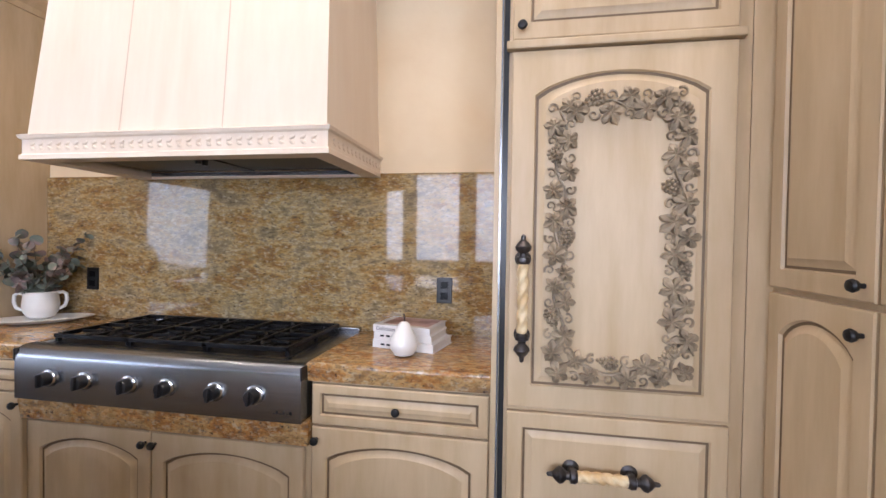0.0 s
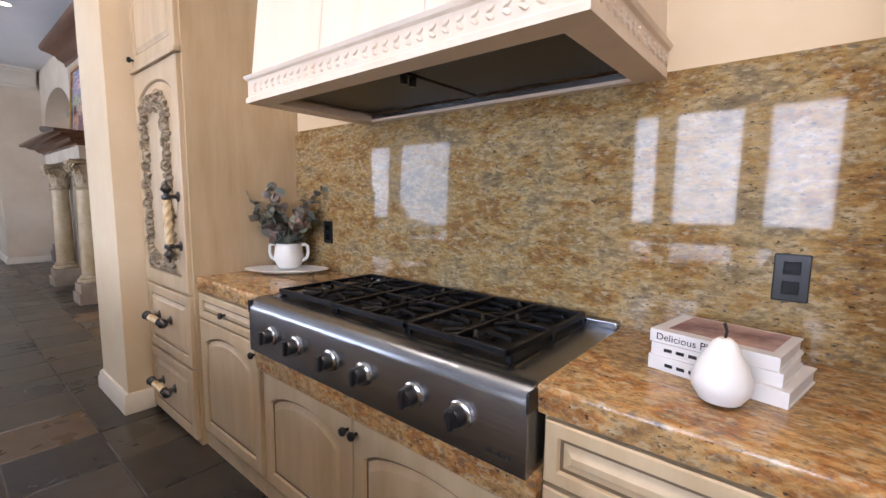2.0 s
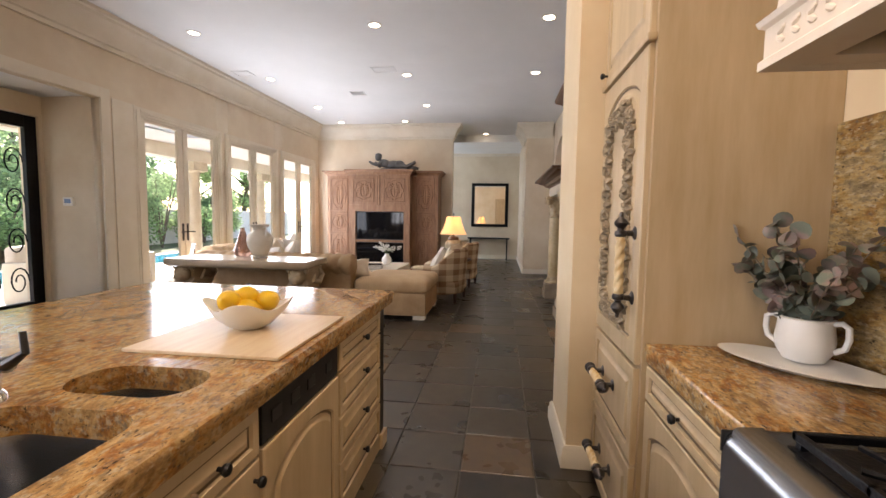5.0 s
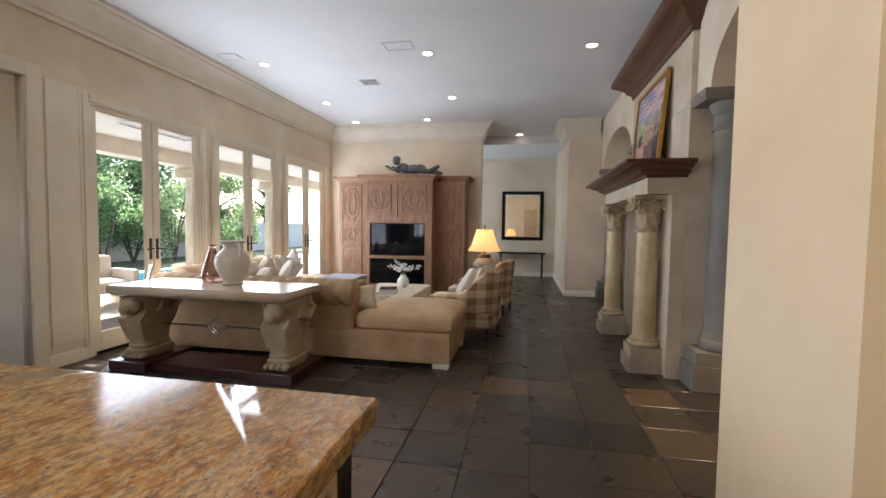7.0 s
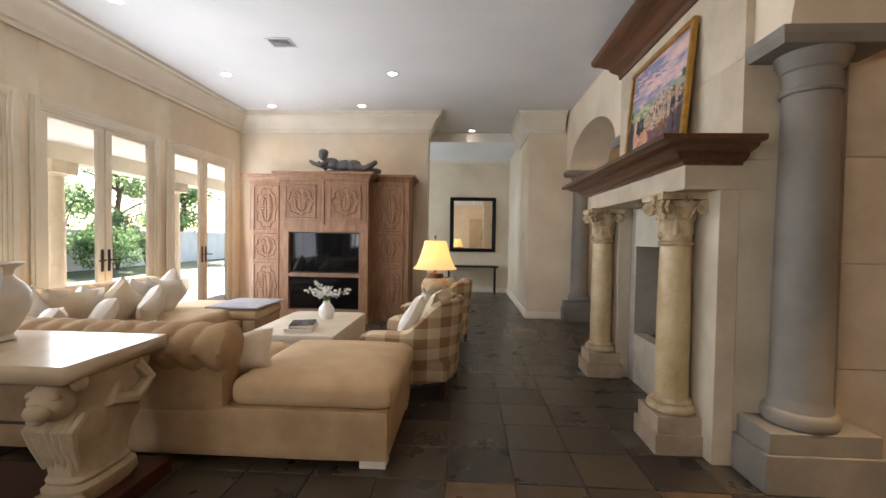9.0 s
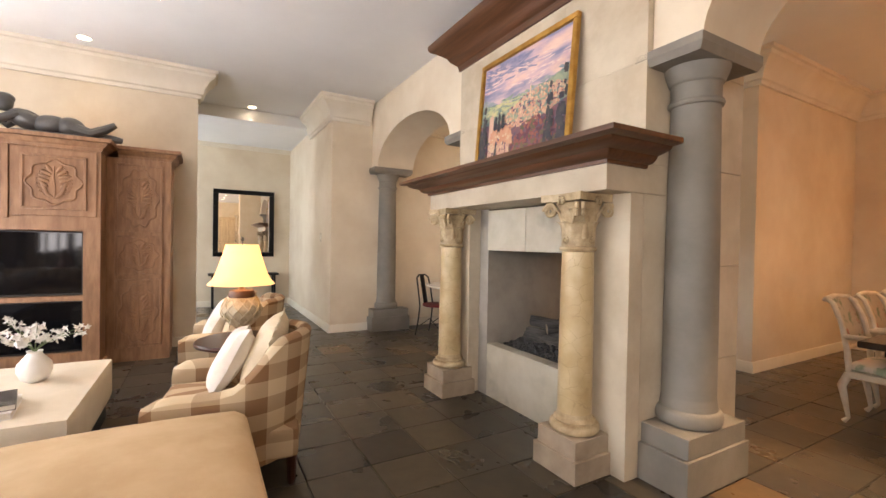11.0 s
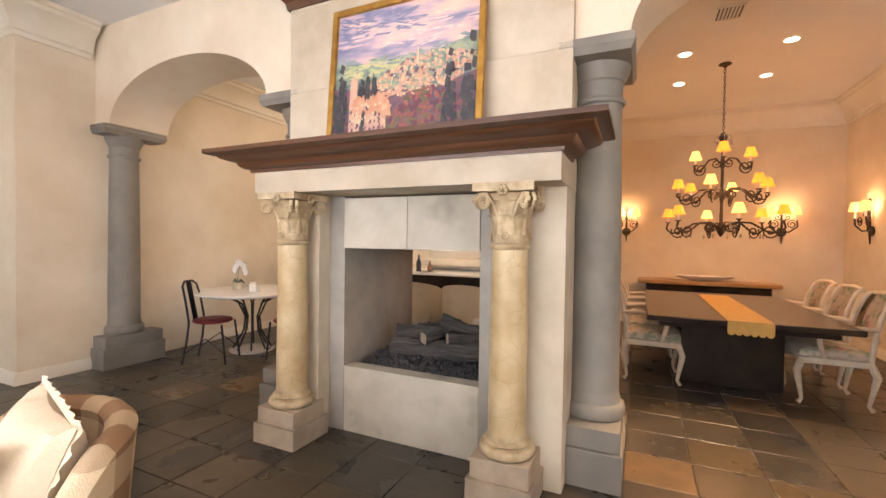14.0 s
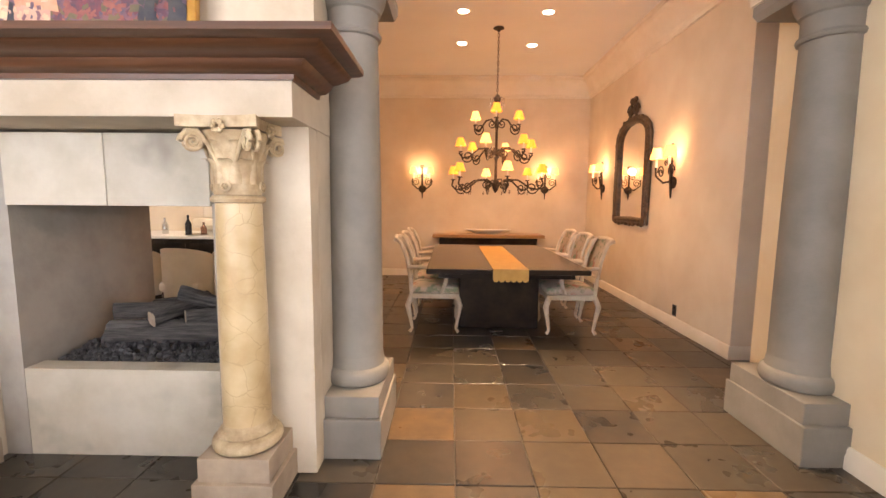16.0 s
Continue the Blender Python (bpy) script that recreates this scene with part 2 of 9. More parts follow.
def sweep(bm, path, prof, closed=False):
    """A moulding: (out, up) pairs carried along a level path, mitred at its corners; out is to the right of the way walked."""
    k = len(path)
    rings = []
    for i in range(k):
        p = Vector(path[i])
        dirs = []
        if closed or i > 0:
            dirs.append((p - Vector(path[i - 1])).normalized())
        if closed or i < k - 1:
            dirs.append((Vector(path[(i + 1) % k]) - p).normalized())
        ns = [Vector((d.y, -d.x, 0)) for d in dirs]
        n = sum(ns, Vector()) / len(ns)
        n = n / n.length_squared
        rings.append([bm.verts.new(p + n * o + Vector((0, 0, h))) for o, h in prof])
    m = len(prof)
    pairs = list(zip(rings, rings[1:])) + ([(rings[-1], rings[0])] if closed else [])
    for a, b in pairs:
        for j in range(m):
            bm.faces.new((a[j], b[j], b[(j + 1) % m], a[(j + 1) % m]))
    if not closed:
        bm.faces.new(rings[0])
        bm.faces.new(list(reversed(rings[-1])))
    return bm


def smooth(ob, degrees=35):
    for p in ob.data.polygons:
        p.use_smooth = True
    ob.data.set_sharp_from_angle(angle=radians(degrees))
    return ob


def broad_faces(bm):
    """Flat faces of a bevelled body: large ones whose neighbours all turn away by more than 20 degrees."""
    areas = sorted(f.calc_area() for f in bm.faces)
    least = 6 * areas[len(areas) // 2]
    return [f.index for f in bm.faces if f.calc_area() > least and min((e.calc_face_angle(0.0) for e in f.edges), default=0.0) > 0.35]


def part(name, bm, material, parent=None, label="", soft=True):
    bmesh.ops.recalc_face_normals(bm, faces=bm.faces[:])
    me = bpy.data.meshes.new(name)
    bm.faces.index_update()
    flat = broad_faces(bm) if soft and 6 < len(bm.faces) < 6000 else ()
    bm.to_mesh(me)
    bm.free()
    me.materials.append(M[material] if isinstance(material, str) else material)
    ob = new(name, me)
    if parent:
        ob.parent = parent
    if label:
        ob["label"] = label
    if soft:
        smooth(ob)
        for i in flat:
            me.polygons[i].use_smooth = False
    return ob


def thing(name, label, category, m=None, group="", kind=""):
    ob = tagged(new(name), label, category, group, kind)
    ob.empty_display_size = 0.1
    ob.matrix_world = m if m else Matrix.Identity(4)
    return ob


def built(name, bm, material, label="", category="", m=None, group="", kind=""):
    ob = part(name, bm, material)
    tagged(ob, label, category, group, kind)
    if m:
        ob.matrix_world = m
    return ob


def B():
    return bmesh.new()


def bx(*a, **k):
    return box(B(), *a, **k)


def wall_with_holes(name, axis, at, thick, a0, a1, z0, z1, holes, material, label):
    """A wall along 'x' or 'y' whose inner face is at 'at' and which is 'thick' deep (signed); holes are (from, to, bottom, top)."""
    bm = B()
    cuts = sorted({a0, a1, *[h[0] for h in holes], *[h[1] for h in holes]})
    for u, v in zip(cuts, cuts[1:]):
        mid = (u + v) / 2
        spans = [(z0, z1)]
        for h in holes:
            if h[0] < mid < h[1]:
                spans = [s for lo, hi in spans for s in ((lo, min(hi, h[2])), (max(lo, h[3]), hi)) if s[1] - s[0] > 1e-4]
        for lo, hi in spans:
            if axis == "x":
                box(bm, u, v, min(at, at + thick), max(at, at + thick), lo, hi)
            else:
                box(bm, min(at, at + thick), max(at, at + thick), u, v, lo, hi)
    bmesh.ops.remove_doubles(bm, verts=bm.verts[:], dist=1e-4)
    return built(name, bm, material, label, "wall", kind="structure")

# ---- structure ----
CEIL = 3.57
WIN_Y, WALL_Y, BACK_Y, KIT_Y = -3.66, 2.12, 2.77, 2.07
END_X, FAR_X, FAR_Y, DIN_X = -11.55, -15.08, 7.95, -3.52
built("floor", bx(-15.3, 3.4, WIN_Y - 1.6, 10.2, -0.2, -0.012), "grout", "dark grout bed under slate tiles", "floor", kind="structure")
built("ceiling", bx(-15.3, 3.4, -3.95, 10.2, CEIL, CEIL + 0.2), "ceiling", "white painted flat ceiling", "ceiling", kind="structure")
DOORS = [(-7.58, -6.06), (-9.40, -7.88), (-11.24, -9.72)]
# the window at x 0.9 to 2.1 is unseen, added for kitchen light
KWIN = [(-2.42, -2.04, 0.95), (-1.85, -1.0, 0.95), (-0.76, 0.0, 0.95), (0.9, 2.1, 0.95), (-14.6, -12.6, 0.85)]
wall_with_holes("wall_south", "x", WIN_Y, -0.10, -15.3, 3.4, 0, CEIL,
                [(a, b, 0, 2.6) for a, b in DOORS] + [(-5.5, -3.4, 0, 2.66)] + [(a, b, z, 2.6) for a, b, z in KWIN], "plaster", "cream plaster wall with glazed doors")
wall_with_holes("wall_west", "y", END_X, -0.25, WIN_Y, -0.24, 0, CEIL, [], "plaster", "cream plaster wall behind the carved cabinet")
built("wall_passage", bx(FAR_X, END_X, 1.53, BACK_Y + 0.02, 0, CEIL), "plaster", "cream plaster passage wall and corner", "wall", kind="structure")
wall_with_holes("wall_far_west", "y", FAR_X, -0.2, WIN_Y, 1.53, 0, CEIL, [], "plaster", "cream plaster wall with a framed mirror", )
wall_with_holes("wall_nook_west", "y", END_X - 0.05, -0.2, BACK_Y + 0.02, 10.0, 0, CEIL, [], "plaster", "cream plaster wall of the breakfast nook")
wall_with_holes("wall_kitchen", "x", KIT_Y, 0.2, -3.36, 3.4, 0, CEIL, [], "plaster_kitchen", "warm cream plaster kitchen wall")
built("wall_pier", bx(-3.92, -3.36, 1.315, 2.9, 0, CEIL), "plaster_kitchen", "cream plaster pier at the end of the kitchen cabinets", "wall", kind="structure")
wall_with_holes("wall_dining_east", "y", DIN_X, 0.2, 3.72, FAR_Y, 0, CEIL, [], "plaster", "warm cream plaster dining room wall")
wall_with_holes("wall_hall_east", "x", 3.72, 0.2, DIN_X + 0.2, -1.5, 0, CEIL, [], "plaster", "cream plaster hall wall")
wall_with_holes("wall_hall_end", "y", -1.5, 0.2, 2.27, 3.92, 0, CEIL, [], "plaster", "cream plaster hall wall")
wall_with_holes("wall_dining_north", "x", FAR_Y, 0.2, -7.85, DIN_X + 0.2, 0, CEIL, [], "plaster", "warm cream plaster dining room wall")
built("wall_dining_west", bx(-7.85, -7.5, 5.22, FAR_Y, 0, CEIL), "plaster", "warm cream plaster dining room partition", "wall", kind="structure")
wall_with_holes("wall_bar_north", "x", 6.4, 0.2, END_X - 0.25, -7.85, 0, CEIL, [], "plaster", "cream plaster wall behind the bar")
wall_with_holes("wall_east", "y", 3.2, 0.2, WIN_Y, KIT_Y, 0, CEIL, [], "plaster_kitchen", "plain kitchen wall")


def arch_wall(name, x0, x1, cx, half, spring, rise, z1):
    """A wall over an elliptical arch that stands on two column capitals."""
    n = 36
    bm = B()
    curve = [(x0, spring), (cx - half, spring)]
    curve += [(cx - half * math.cos(math.pi * i / n), spring + rise * math.sin(math.pi * i / n)) for i in range(1, n)]
    curve += [(cx + half, spring), (x1, spring)]
    cols = [[bm.verts.new((x, y, zz)) for y in (WALL_Y + 0.05, BACK_Y) for zz in (z, z1)] for x, z in curve]
    for p, q in zip(cols, cols[1:]):
        bm.faces.new((p[0], q[0], q[1], p[1]))
        bm.faces.new((p[2], q[2], q[3], p[3]))
        bm.faces.new((p[0], q[0], q[2], p[2]))
        bm.faces.new((p[1], q[1], q[3], p[3]))
    for c in (cols[0], cols[-1]):
        bm.faces.new((c[0], c[1], c[3], c[2]))
    return built(name, bm, "plaster", "cream plaster wall over an arch", "wall", kind="structure")


arch_wall("wall_arch_west", -11.62, -8.802, -10.2, 1.09, 2.565, 0.50, CEIL)
arch_wall("wall_arch_east", -6.678, -3.93, -5.29, 1.09, 2.565, 0.57, CEIL)

# cornices and baseboards
CROWN = [(0.0, -0.34), (0.03, -0.34), (0.035, -0.30), (0.06, -0.285), (0.075, -0.22), (0.13, -0.13), (0.19, -0.085), (0.20, -0.05), (0.225, -0.04), (0.23, -0.002), (0.0, -0.002)]
BASE = [(0.0, 0.0), (0.028, 0.0), (0.028, 0.07), (0.02, 0.085), (0.02, 0.105), (0.01, 0.12), (0.0, 0.12)]


def moulding(name, path, z, prof, label):
    return built(name, sweep(B(), [(x, y, z) for x, y in path], prof), "trim", label, "moulding", kind="structure")


moulding("trim_crown", [(-2.0, WIN_Y), (END_X, WIN_Y), (END_X, -0.24), (END_X - 0.25, -0.24)], CEIL, CROWN, "cream stepped plaster cornice under the ceiling")
moulding("trim_crown_passage", [(-13.0, 1.53), (END_X, 1.53), (END_X, WALL_Y)], CEIL, CROWN, "cream stepped plaster cornice under the ceiling")
moulding("trim_crown_far", [(FAR_X, WIN_Y), (FAR_X, 1.53)], CEIL, [(o, h * 0.8) for o, h in CROWN], "cream plaster cornice of the passage")
moulding("trim_crown_nook", [(END_X - 0.05, BACK_Y), (END_X - 0.05, 6.4), (-7.85, 6.4)], CEIL, CROWN, "cream plaster cornice of the breakfast nook")
moulding("trim_crown_dining", [(-7.85, 5.22), (-7.5, 5.22), (-7.5, FAR_Y), (DIN_X, FAR_Y), (DIN_X, 3.72), (-2.0, 3.72)], CEIL, CROWN, "cream plaster cornice of the dining room")
moulding("baseboard", [(-5.55, WIN_Y), (-6.0, WIN_Y)], 0, BASE, "cream painted baseboard")
moulding("baseboard_west", [(-11.3, WIN_Y), (END_X, WIN_Y), (END_X, -0.24), (END_X - 0.25, -0.24)], 0, BASE, "cream painted baseboard")
moulding("baseboard_passage", [(FAR_X, -2), (FAR_X, 1.53), (END_X, 1.53), (END_X, WALL_Y)], 0, BASE, "cream painted baseboard")
moulding("baseboard_nook", [(END_X - 0.05, BACK_Y), (END_X - 0.05, 6.4), (-7.85, 6.4), (-7.85, 5.22), (-7.5, 5.22), (-7.5, FAR_Y), (DIN_X, FAR_Y), (DIN_X, 3.72), (-2.0, 3.72)], 0, BASE, "cream painted baseboard")
moulding("baseboard_pier", [(-3.92, WALL_Y), (-3.92, 1.315), (-3.36, 1.315), (-3.36, 1.45)], 0, BASE, "cream painted baseboard")
# a beam over the head of the passage
built("ceiling_beam", bx(FAR_X + 0.0, -12.9, -0.9, 1.53, 3.38, CEIL - 0.003), "ceiling", "lowered passage ceiling", "ceiling", kind="structure")
built("wall_passage_south", bx(-12.95, -11.81, -0.55, -0.36, 0, CEIL - 0.002), "plaster", "cream plaster passage return wall", "wall", kind="structure")


# ---- glazed doors and windows ----
def glazed_pair(name, x0, x1, z0, z1, handles):
    w = thing(name, "pair of tall glazed doors in cream painted frames" if handles else "tall window in a cream painted frame", "glazed door" if handles else "window", pose(0, WIN_Y, 0), kind="structure")
    # casing on the room side
    for a, b in ((x0 - 0.10, x0), (x1, x1 + 0.10)):
        bm = bx(a, b, 0.001, 0.018, z0, z1 + 0.09, bevel=0.004)
        box(bm, a + 0.03, b - 0.03, 0.018, 0.030, z0, z1 + 0.06, bevel=0.004)
        part("door_casing", bm, "trim", w)
    bm = bx(x0, x1, 0.001, 0.018, z1, z1 + 0.09, bevel=0.004)
    box(bm, x0, x1, 0.018, 0.030, z1 + 0.03, z1 + 0.06, bevel=0.004)
    part("head_casing", bm, "trim", w)
    bm = bx(x0 + 0.001, x0 + 0.03, -0.097, -0.002, z0, z1 - 0.001)
    part("jamb", bm, "trim", w)
    part("jamb", bx(x1 - 0.03, x1 - 0.001, -0.097, -0.002, z0, z1 - 0.001), "trim", w)
    part("head", bx(x0 + 0.03, x1 - 0.03, -0.097, -0.002, z1 - 0.03, z1 - 0.001), "trim", w)
    part("sill", bx(x0 + 0.03, x1 - 0.03, -0.097, -0.002, z0, z0 + 0.03), "black_iron" if handles else "trim", w)
    xm = (x0 + x1) / 2
    if handles:
        part("weather_strip", bx(xm - 0.014, xm + 0.014, -0.062, -0.054, z0 + 0.03, z1 - 0.03), "black_iron", w)
    for a, b, inner in (((x0 + 0.033, xm - 0.009, 1), (xm + 0.009, x1 - 0.033, -1)) if handles else ((x0 + 0.033, x1 - 0.033, 0),)):
        bot, t, s = z0 + 0.033, (0.20 if handles else 0.06), 0.045
        sa, sb = (0.09 if inner < 0 else 0.058), (0.09 if inner > 0 else 0.058)
        bm = bx(a, a + sa, -0.052, -0.008, bot, z1 - 0.033, bevel=0.004)
        box(bm, b - sb, b, -0.052, -0.008, bot, z1 - 0.033, bevel=0.004)
        box(bm, a + sa, b - sb, -0.052, -0.008, bot, bot + t, bevel=0.004)
        box(bm, a + sa, b - sb, -0.052, -0.008, z1 - 0.033 - s, z1 - 0.033, bevel=0.004)
        leaf = part("leaf", bm, "trim", w)
        g = part("pane", bx(a + sa - 0.005, b - sb + 0.005, -0.034, -0.028, bot + t - 0.005, z1 - 0.03 - s), "glass", leaf)
        g.visible_shadow = False
        if handles:
            hx = b - 0.037 if inner > 0 else a + 0.037
            bm = bx(hx - 0.018, hx + 0.018, -0.008, 0.001, 0.95, 1.2, bevel=0.003)
            tube(bm, [(hx, -0.004, 1.08), (hx, 0.04, 1.08), (hx - inner * 0.09, 0.045, 1.075)], 0.009)
            part("lever_handle", bm, "bronze", leaf, "dark bronze lever handle")
    return w


for k, (a, b) in enumerate(DOORS):
    glazed_pair(f"door_{k + 1}", a, b, 0, 2.6, True)
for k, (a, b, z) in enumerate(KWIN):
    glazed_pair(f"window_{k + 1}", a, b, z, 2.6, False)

# the side vestibule beside the glazed doors: its walls, lintel casing and iron door
built("wall_vestibule", bx(-5.6, -5.5, -4.75, -3.76, 0, 2.9), "plaster", "cream plaster vestibule wall", "wall", kind="structure")
wall_with_holes("wall_vestibule_end", "x", -4.42, -0.2, -5.5, -3.4, 0, 2.68, [(-5.46, -3.86, 0, 2.45)], "plaster", "cream plaster vestibule wall")
built("wall_vestibule_east", bx(-3.4, -3.3, -4.75, -3.76, 0, 2.9), "plaster", "cream plaster vestibule wall", "wall", kind="structure")
built("ceiling_vestibule", bx(-5.5, -3.4, -4.76, -3.76, 2.68, 2.9), "ceiling", "white vestibule ceiling", "ceiling", kind="structure")
for a, b in ((-5.62, -5.5), (-3.4, -3.28)):
    bm = bx(a, b, WIN_Y + 0.001, WIN_Y + 0.03, 0, 2.78, bevel=0.004)
    built("door_casing", bm, "trim", "cream painted opening casing", "casing", kind="structure")
built("head_casing", bx(-5.5, -3.4, WIN_Y + 0.001, WIN_Y + 0.03, 2.66, 2.78, bevel=0.004), "trim", "cream painted opening casing", "casing", kind="structure")
bm = bx(-5.98, -5.66, WIN_Y + 0.001, WIN_Y + 0.012, 0.2, 2.7, bevel=0.003)
built("trim_panel", bm, "trim", "cream painted flat wall panel", "panel", kind="structure")

def iron_leaf(x):
    d = thing("iron_door", "black wrought-iron door leaf with glass and scrolls", "door", pose(x, -4.48, 0), group="iron door leaves")
    bm = bx(-0.398, -0.27, -0.03, 0.03, 0, 2.44, bevel=0.006)
    box(bm, 0.27, 0.398, -0.03, 0.03, 0, 2.44, bevel=0.006)
    box(bm, -0.27, 0.27, -0.03, 0.03, 2.30, 2.44, bevel=0.006)
    box(bm, -0.27, 0.27, -0.03, 0.03, 0, 0.30, bevel=0.006)
    part("frame", bm, "black_iron", d)
    part("pane", bx(-0.27, 0.27, -0.006, 0.0, 0.30, 2.30), "glass", d).visible_shadow = False
    for sx in (-1, 1):
        for z0 in (0.55, 1.0, 1.45, 1.9):
            pts = [(sx * (0.135 + 0.105 * math.cos(a) * (1 - a / 14)), 0.02, z0 + 0.17 * math.sin(a) * (1 - a / 14)) for a in [i * 0.45 for i in range(22)]]
            part("scroll", tube(B(), pts, 0.008, 6), "black_iron", d)
    part("pull_handle", tube(B(), [(0.33, 0.03, 0.9), (0.33, 0.09, 0.92), (0.33, 0.09, 1.28), (0.33, 0.03, 1.30)], 0.012, 8), "bronze", d)


iron_leaf(-5.06)
iron_leaf(-4.26)

th = thing("thermostat", "small white thermostat on the vestibule wall", "thermostat", pose(-5.498, -4.10, 1.47))
part("case", bx(0, 0.025, -0.07, 0.07, -0.05, 0.05, bevel=0.008), "white", th)
part("display", bx(0.0255, 0.028, -0.04, 0.04, -0.02, 0.03), mat("display", (0.18, 0.28, 0.5), 0.2), th)


# ---- columns ----
def stone_column(x, y=2.42, turn=0.0, label="smooth grey stone column on a stepped square plinth"):
    c = thing("stone_column", label, "column", pose(x, y, 0, 0, 0, turn), group="arch columns")
    part("plinth", bx(-0.185, 0.185, -0.30, 0.34, 0, 0.22, bevel=0.006), "grey_stone", c)
    part("step", bx(-0.172, 0.172, -0.275, 0.32, 0.22, 0.34, bevel=0.006), "grey_stone", c)
    prof = [(0.172, 0.34)] + [(0.168 + 0.02 * math.sin(a), 0.385 - 0.045 * math.cos(a)) for a in [math.pi * i / 8 for i in range(9)]]
    prof += [(0.16, 0.435), (0.157, 0.46), (0.150, 0.50)]
    part("column_base", lathe(B(), prof, 40), "grey_stone", c)
    prof = [(0.150, 0.50), (0.149, 0.9), (0.145, 1.5), (0.136, 2.15), (0.135, 2.24)]
    part("shaft", lathe(B(), prof, 40), "grey_stone", c)
    prof = [(0.135, 2.24), (0.149, 2.245), (0.155, 2.26), (0.149, 2.275), (0.137, 2.28), (0.138, 2.37), (0.15, 2.38), (0.152, 2.39), (0.158, 2.40), (0.174, 2.435), (0.18, 2.462), (0.181, 2.47)]
    part("capital", lathe(B(), prof, 40), "grey_stone", c)
    bm = B()
    g = bmesh.ops.create_cube(bm, size=1, matrix=Matrix.LocRotScale((0, 0.02, 2.49), None, (0.41, 0.64, 0.04)))
    for v in g["verts"]:
        if v.co.z < 2.49:
            v.co.x *= 0.90
            v.co.y = 0.02 + (v.co.y - 0.02) * 0.94
    box(bm, -0.205, 0.205, -0.30, 0.34, 2.51, 2.561, bevel=0.004)
    part("abacus", bm, "grey_stone", c)
    return c


for x in (-6.56, -3.985, -8.93, -11.50):
    stone_column(x)

# ---- kitchen ----
M["vine"] = mat("carved_vine_glaze", (0.44, 0.345, 0.225), 0.5, color2=(0.20, 0.15, 0.095), scale=22, bump=0.2, bump_scale=80)
M["rope"] = mat("twisted_resin", (0.74, 0.60, 0.36), 0.35, color2=(0.60, 0.40, 0.18), scale=20)
M["chrome"] = mat("chrome", (0.7, 0.7, 0.7), 0.1, 1.0)
M["dark_steel"] = mat("dark_steel", (0.035, 0.035, 0.037), 0.4, 0.6, color2=(0.022, 0.022, 0.022), scale=8)
M["black_plastic"] = mat("black_plastic", (0.012, 0.012, 0.013), 0.3)
M["hood_wood"] = mat("hood_paint", (0.80, 0.69, 0.56), 0.5, color2=(0.74, 0.61, 0.47), scale=3, stretch=(4, 4, 0.5), mix=(0.3, 0.75))
M["paper"] = mat("paper", (0.78, 0.74, 0.68), 0.7, color2=(0.7, 0.66, 0.58), scale=60, stretch=(1, 1, 30))


def panel_loops(w, h, arch, specs):
    """Loops for a door: each spec is (inset, depth, arched). A rectangle standing on z=0, centred on x, that can arch at its top."""
    out = []
    for inset, y, arched in specs:
        x0, x1, z0, z1 = -w / 2 + inset, w / 2 - inset, inset, h - inset
        n = 14
        pts = [(x0, z0), (x1, z0)]
        rise = arch if arched else 0.0
        for i in range(n + 1):
            u = 1 - 2 * i / n
            pts.append(((x0 + x1) / 2 + u * (x1 - x0) / 2, z1 - rise + rise * (1 - u * u) ** 0.8))
        out.append([(x, y, z) for x, z in pts])
    return out


def panel_front(w, h, arch=0.0, t=0.022, margin=0.055):
    """A framed door or drawer front with a raised field; its face looks towards -y."""
    m = margin
    specs = [(0.0, 0.0, False), (0.0, -t + 0.004, False), (0.004, -t, False), (m, -t, True), (m + 0.004, -t + 0.009, True), (m + 0.012, -t + 0.010, True),
             (m + 0.030, -t + 0.001, True), (m + 0.034, -t - 0.001, True)]
    bm = B()
    loops = [[bm.verts.new(p) for p in lp] for lp in panel_loops(w, h, arch, specs)]
    n = len(loops[0])
    for k, (a, b) in enumerate(zip(loops, loops[1:])):
        for i in range(n):
            j = (i + 1) % n
            f = bm.faces.new((a[i], a[j], b[j], b[i]))
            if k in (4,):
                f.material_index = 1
    bm.faces.new(loops[-1])
    bm.faces.new(list(reversed(loops[0])))
    return bm


def knob_mesh(r=0.016):
    bm = B()
    lathe(bm, [(0.006, 0), (0.006, 0.012), (r * 0.8, 0.016), (r, 0.024), (r * 0.8, 0.031), (r * 0.3, 0.034)], 16, Matrix.Rotation(radians(90), 4, "X"))
    return bm


def front(parent, name, x0, x1, z0, z1, y, arch=0.0, knob=None, margin=0.055, label=""):
    """A door or drawer front set on a cabinet's face, with its knob."""
    ob = part(name, panel_front(x1 - x0, z1 - z0, arch, margin=margin), "cabinet", parent, label)
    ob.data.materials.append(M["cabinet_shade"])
    ob.location = ((x0 + x1) / 2, y, z0)
    if knob:
        k = part("knob", knob_mesh(), "dark_steel", ob, "pewter knob")
        k.location = (knob[0] - (x0 + x1) / 2, -0.022, knob[1] - z0)
    return ob


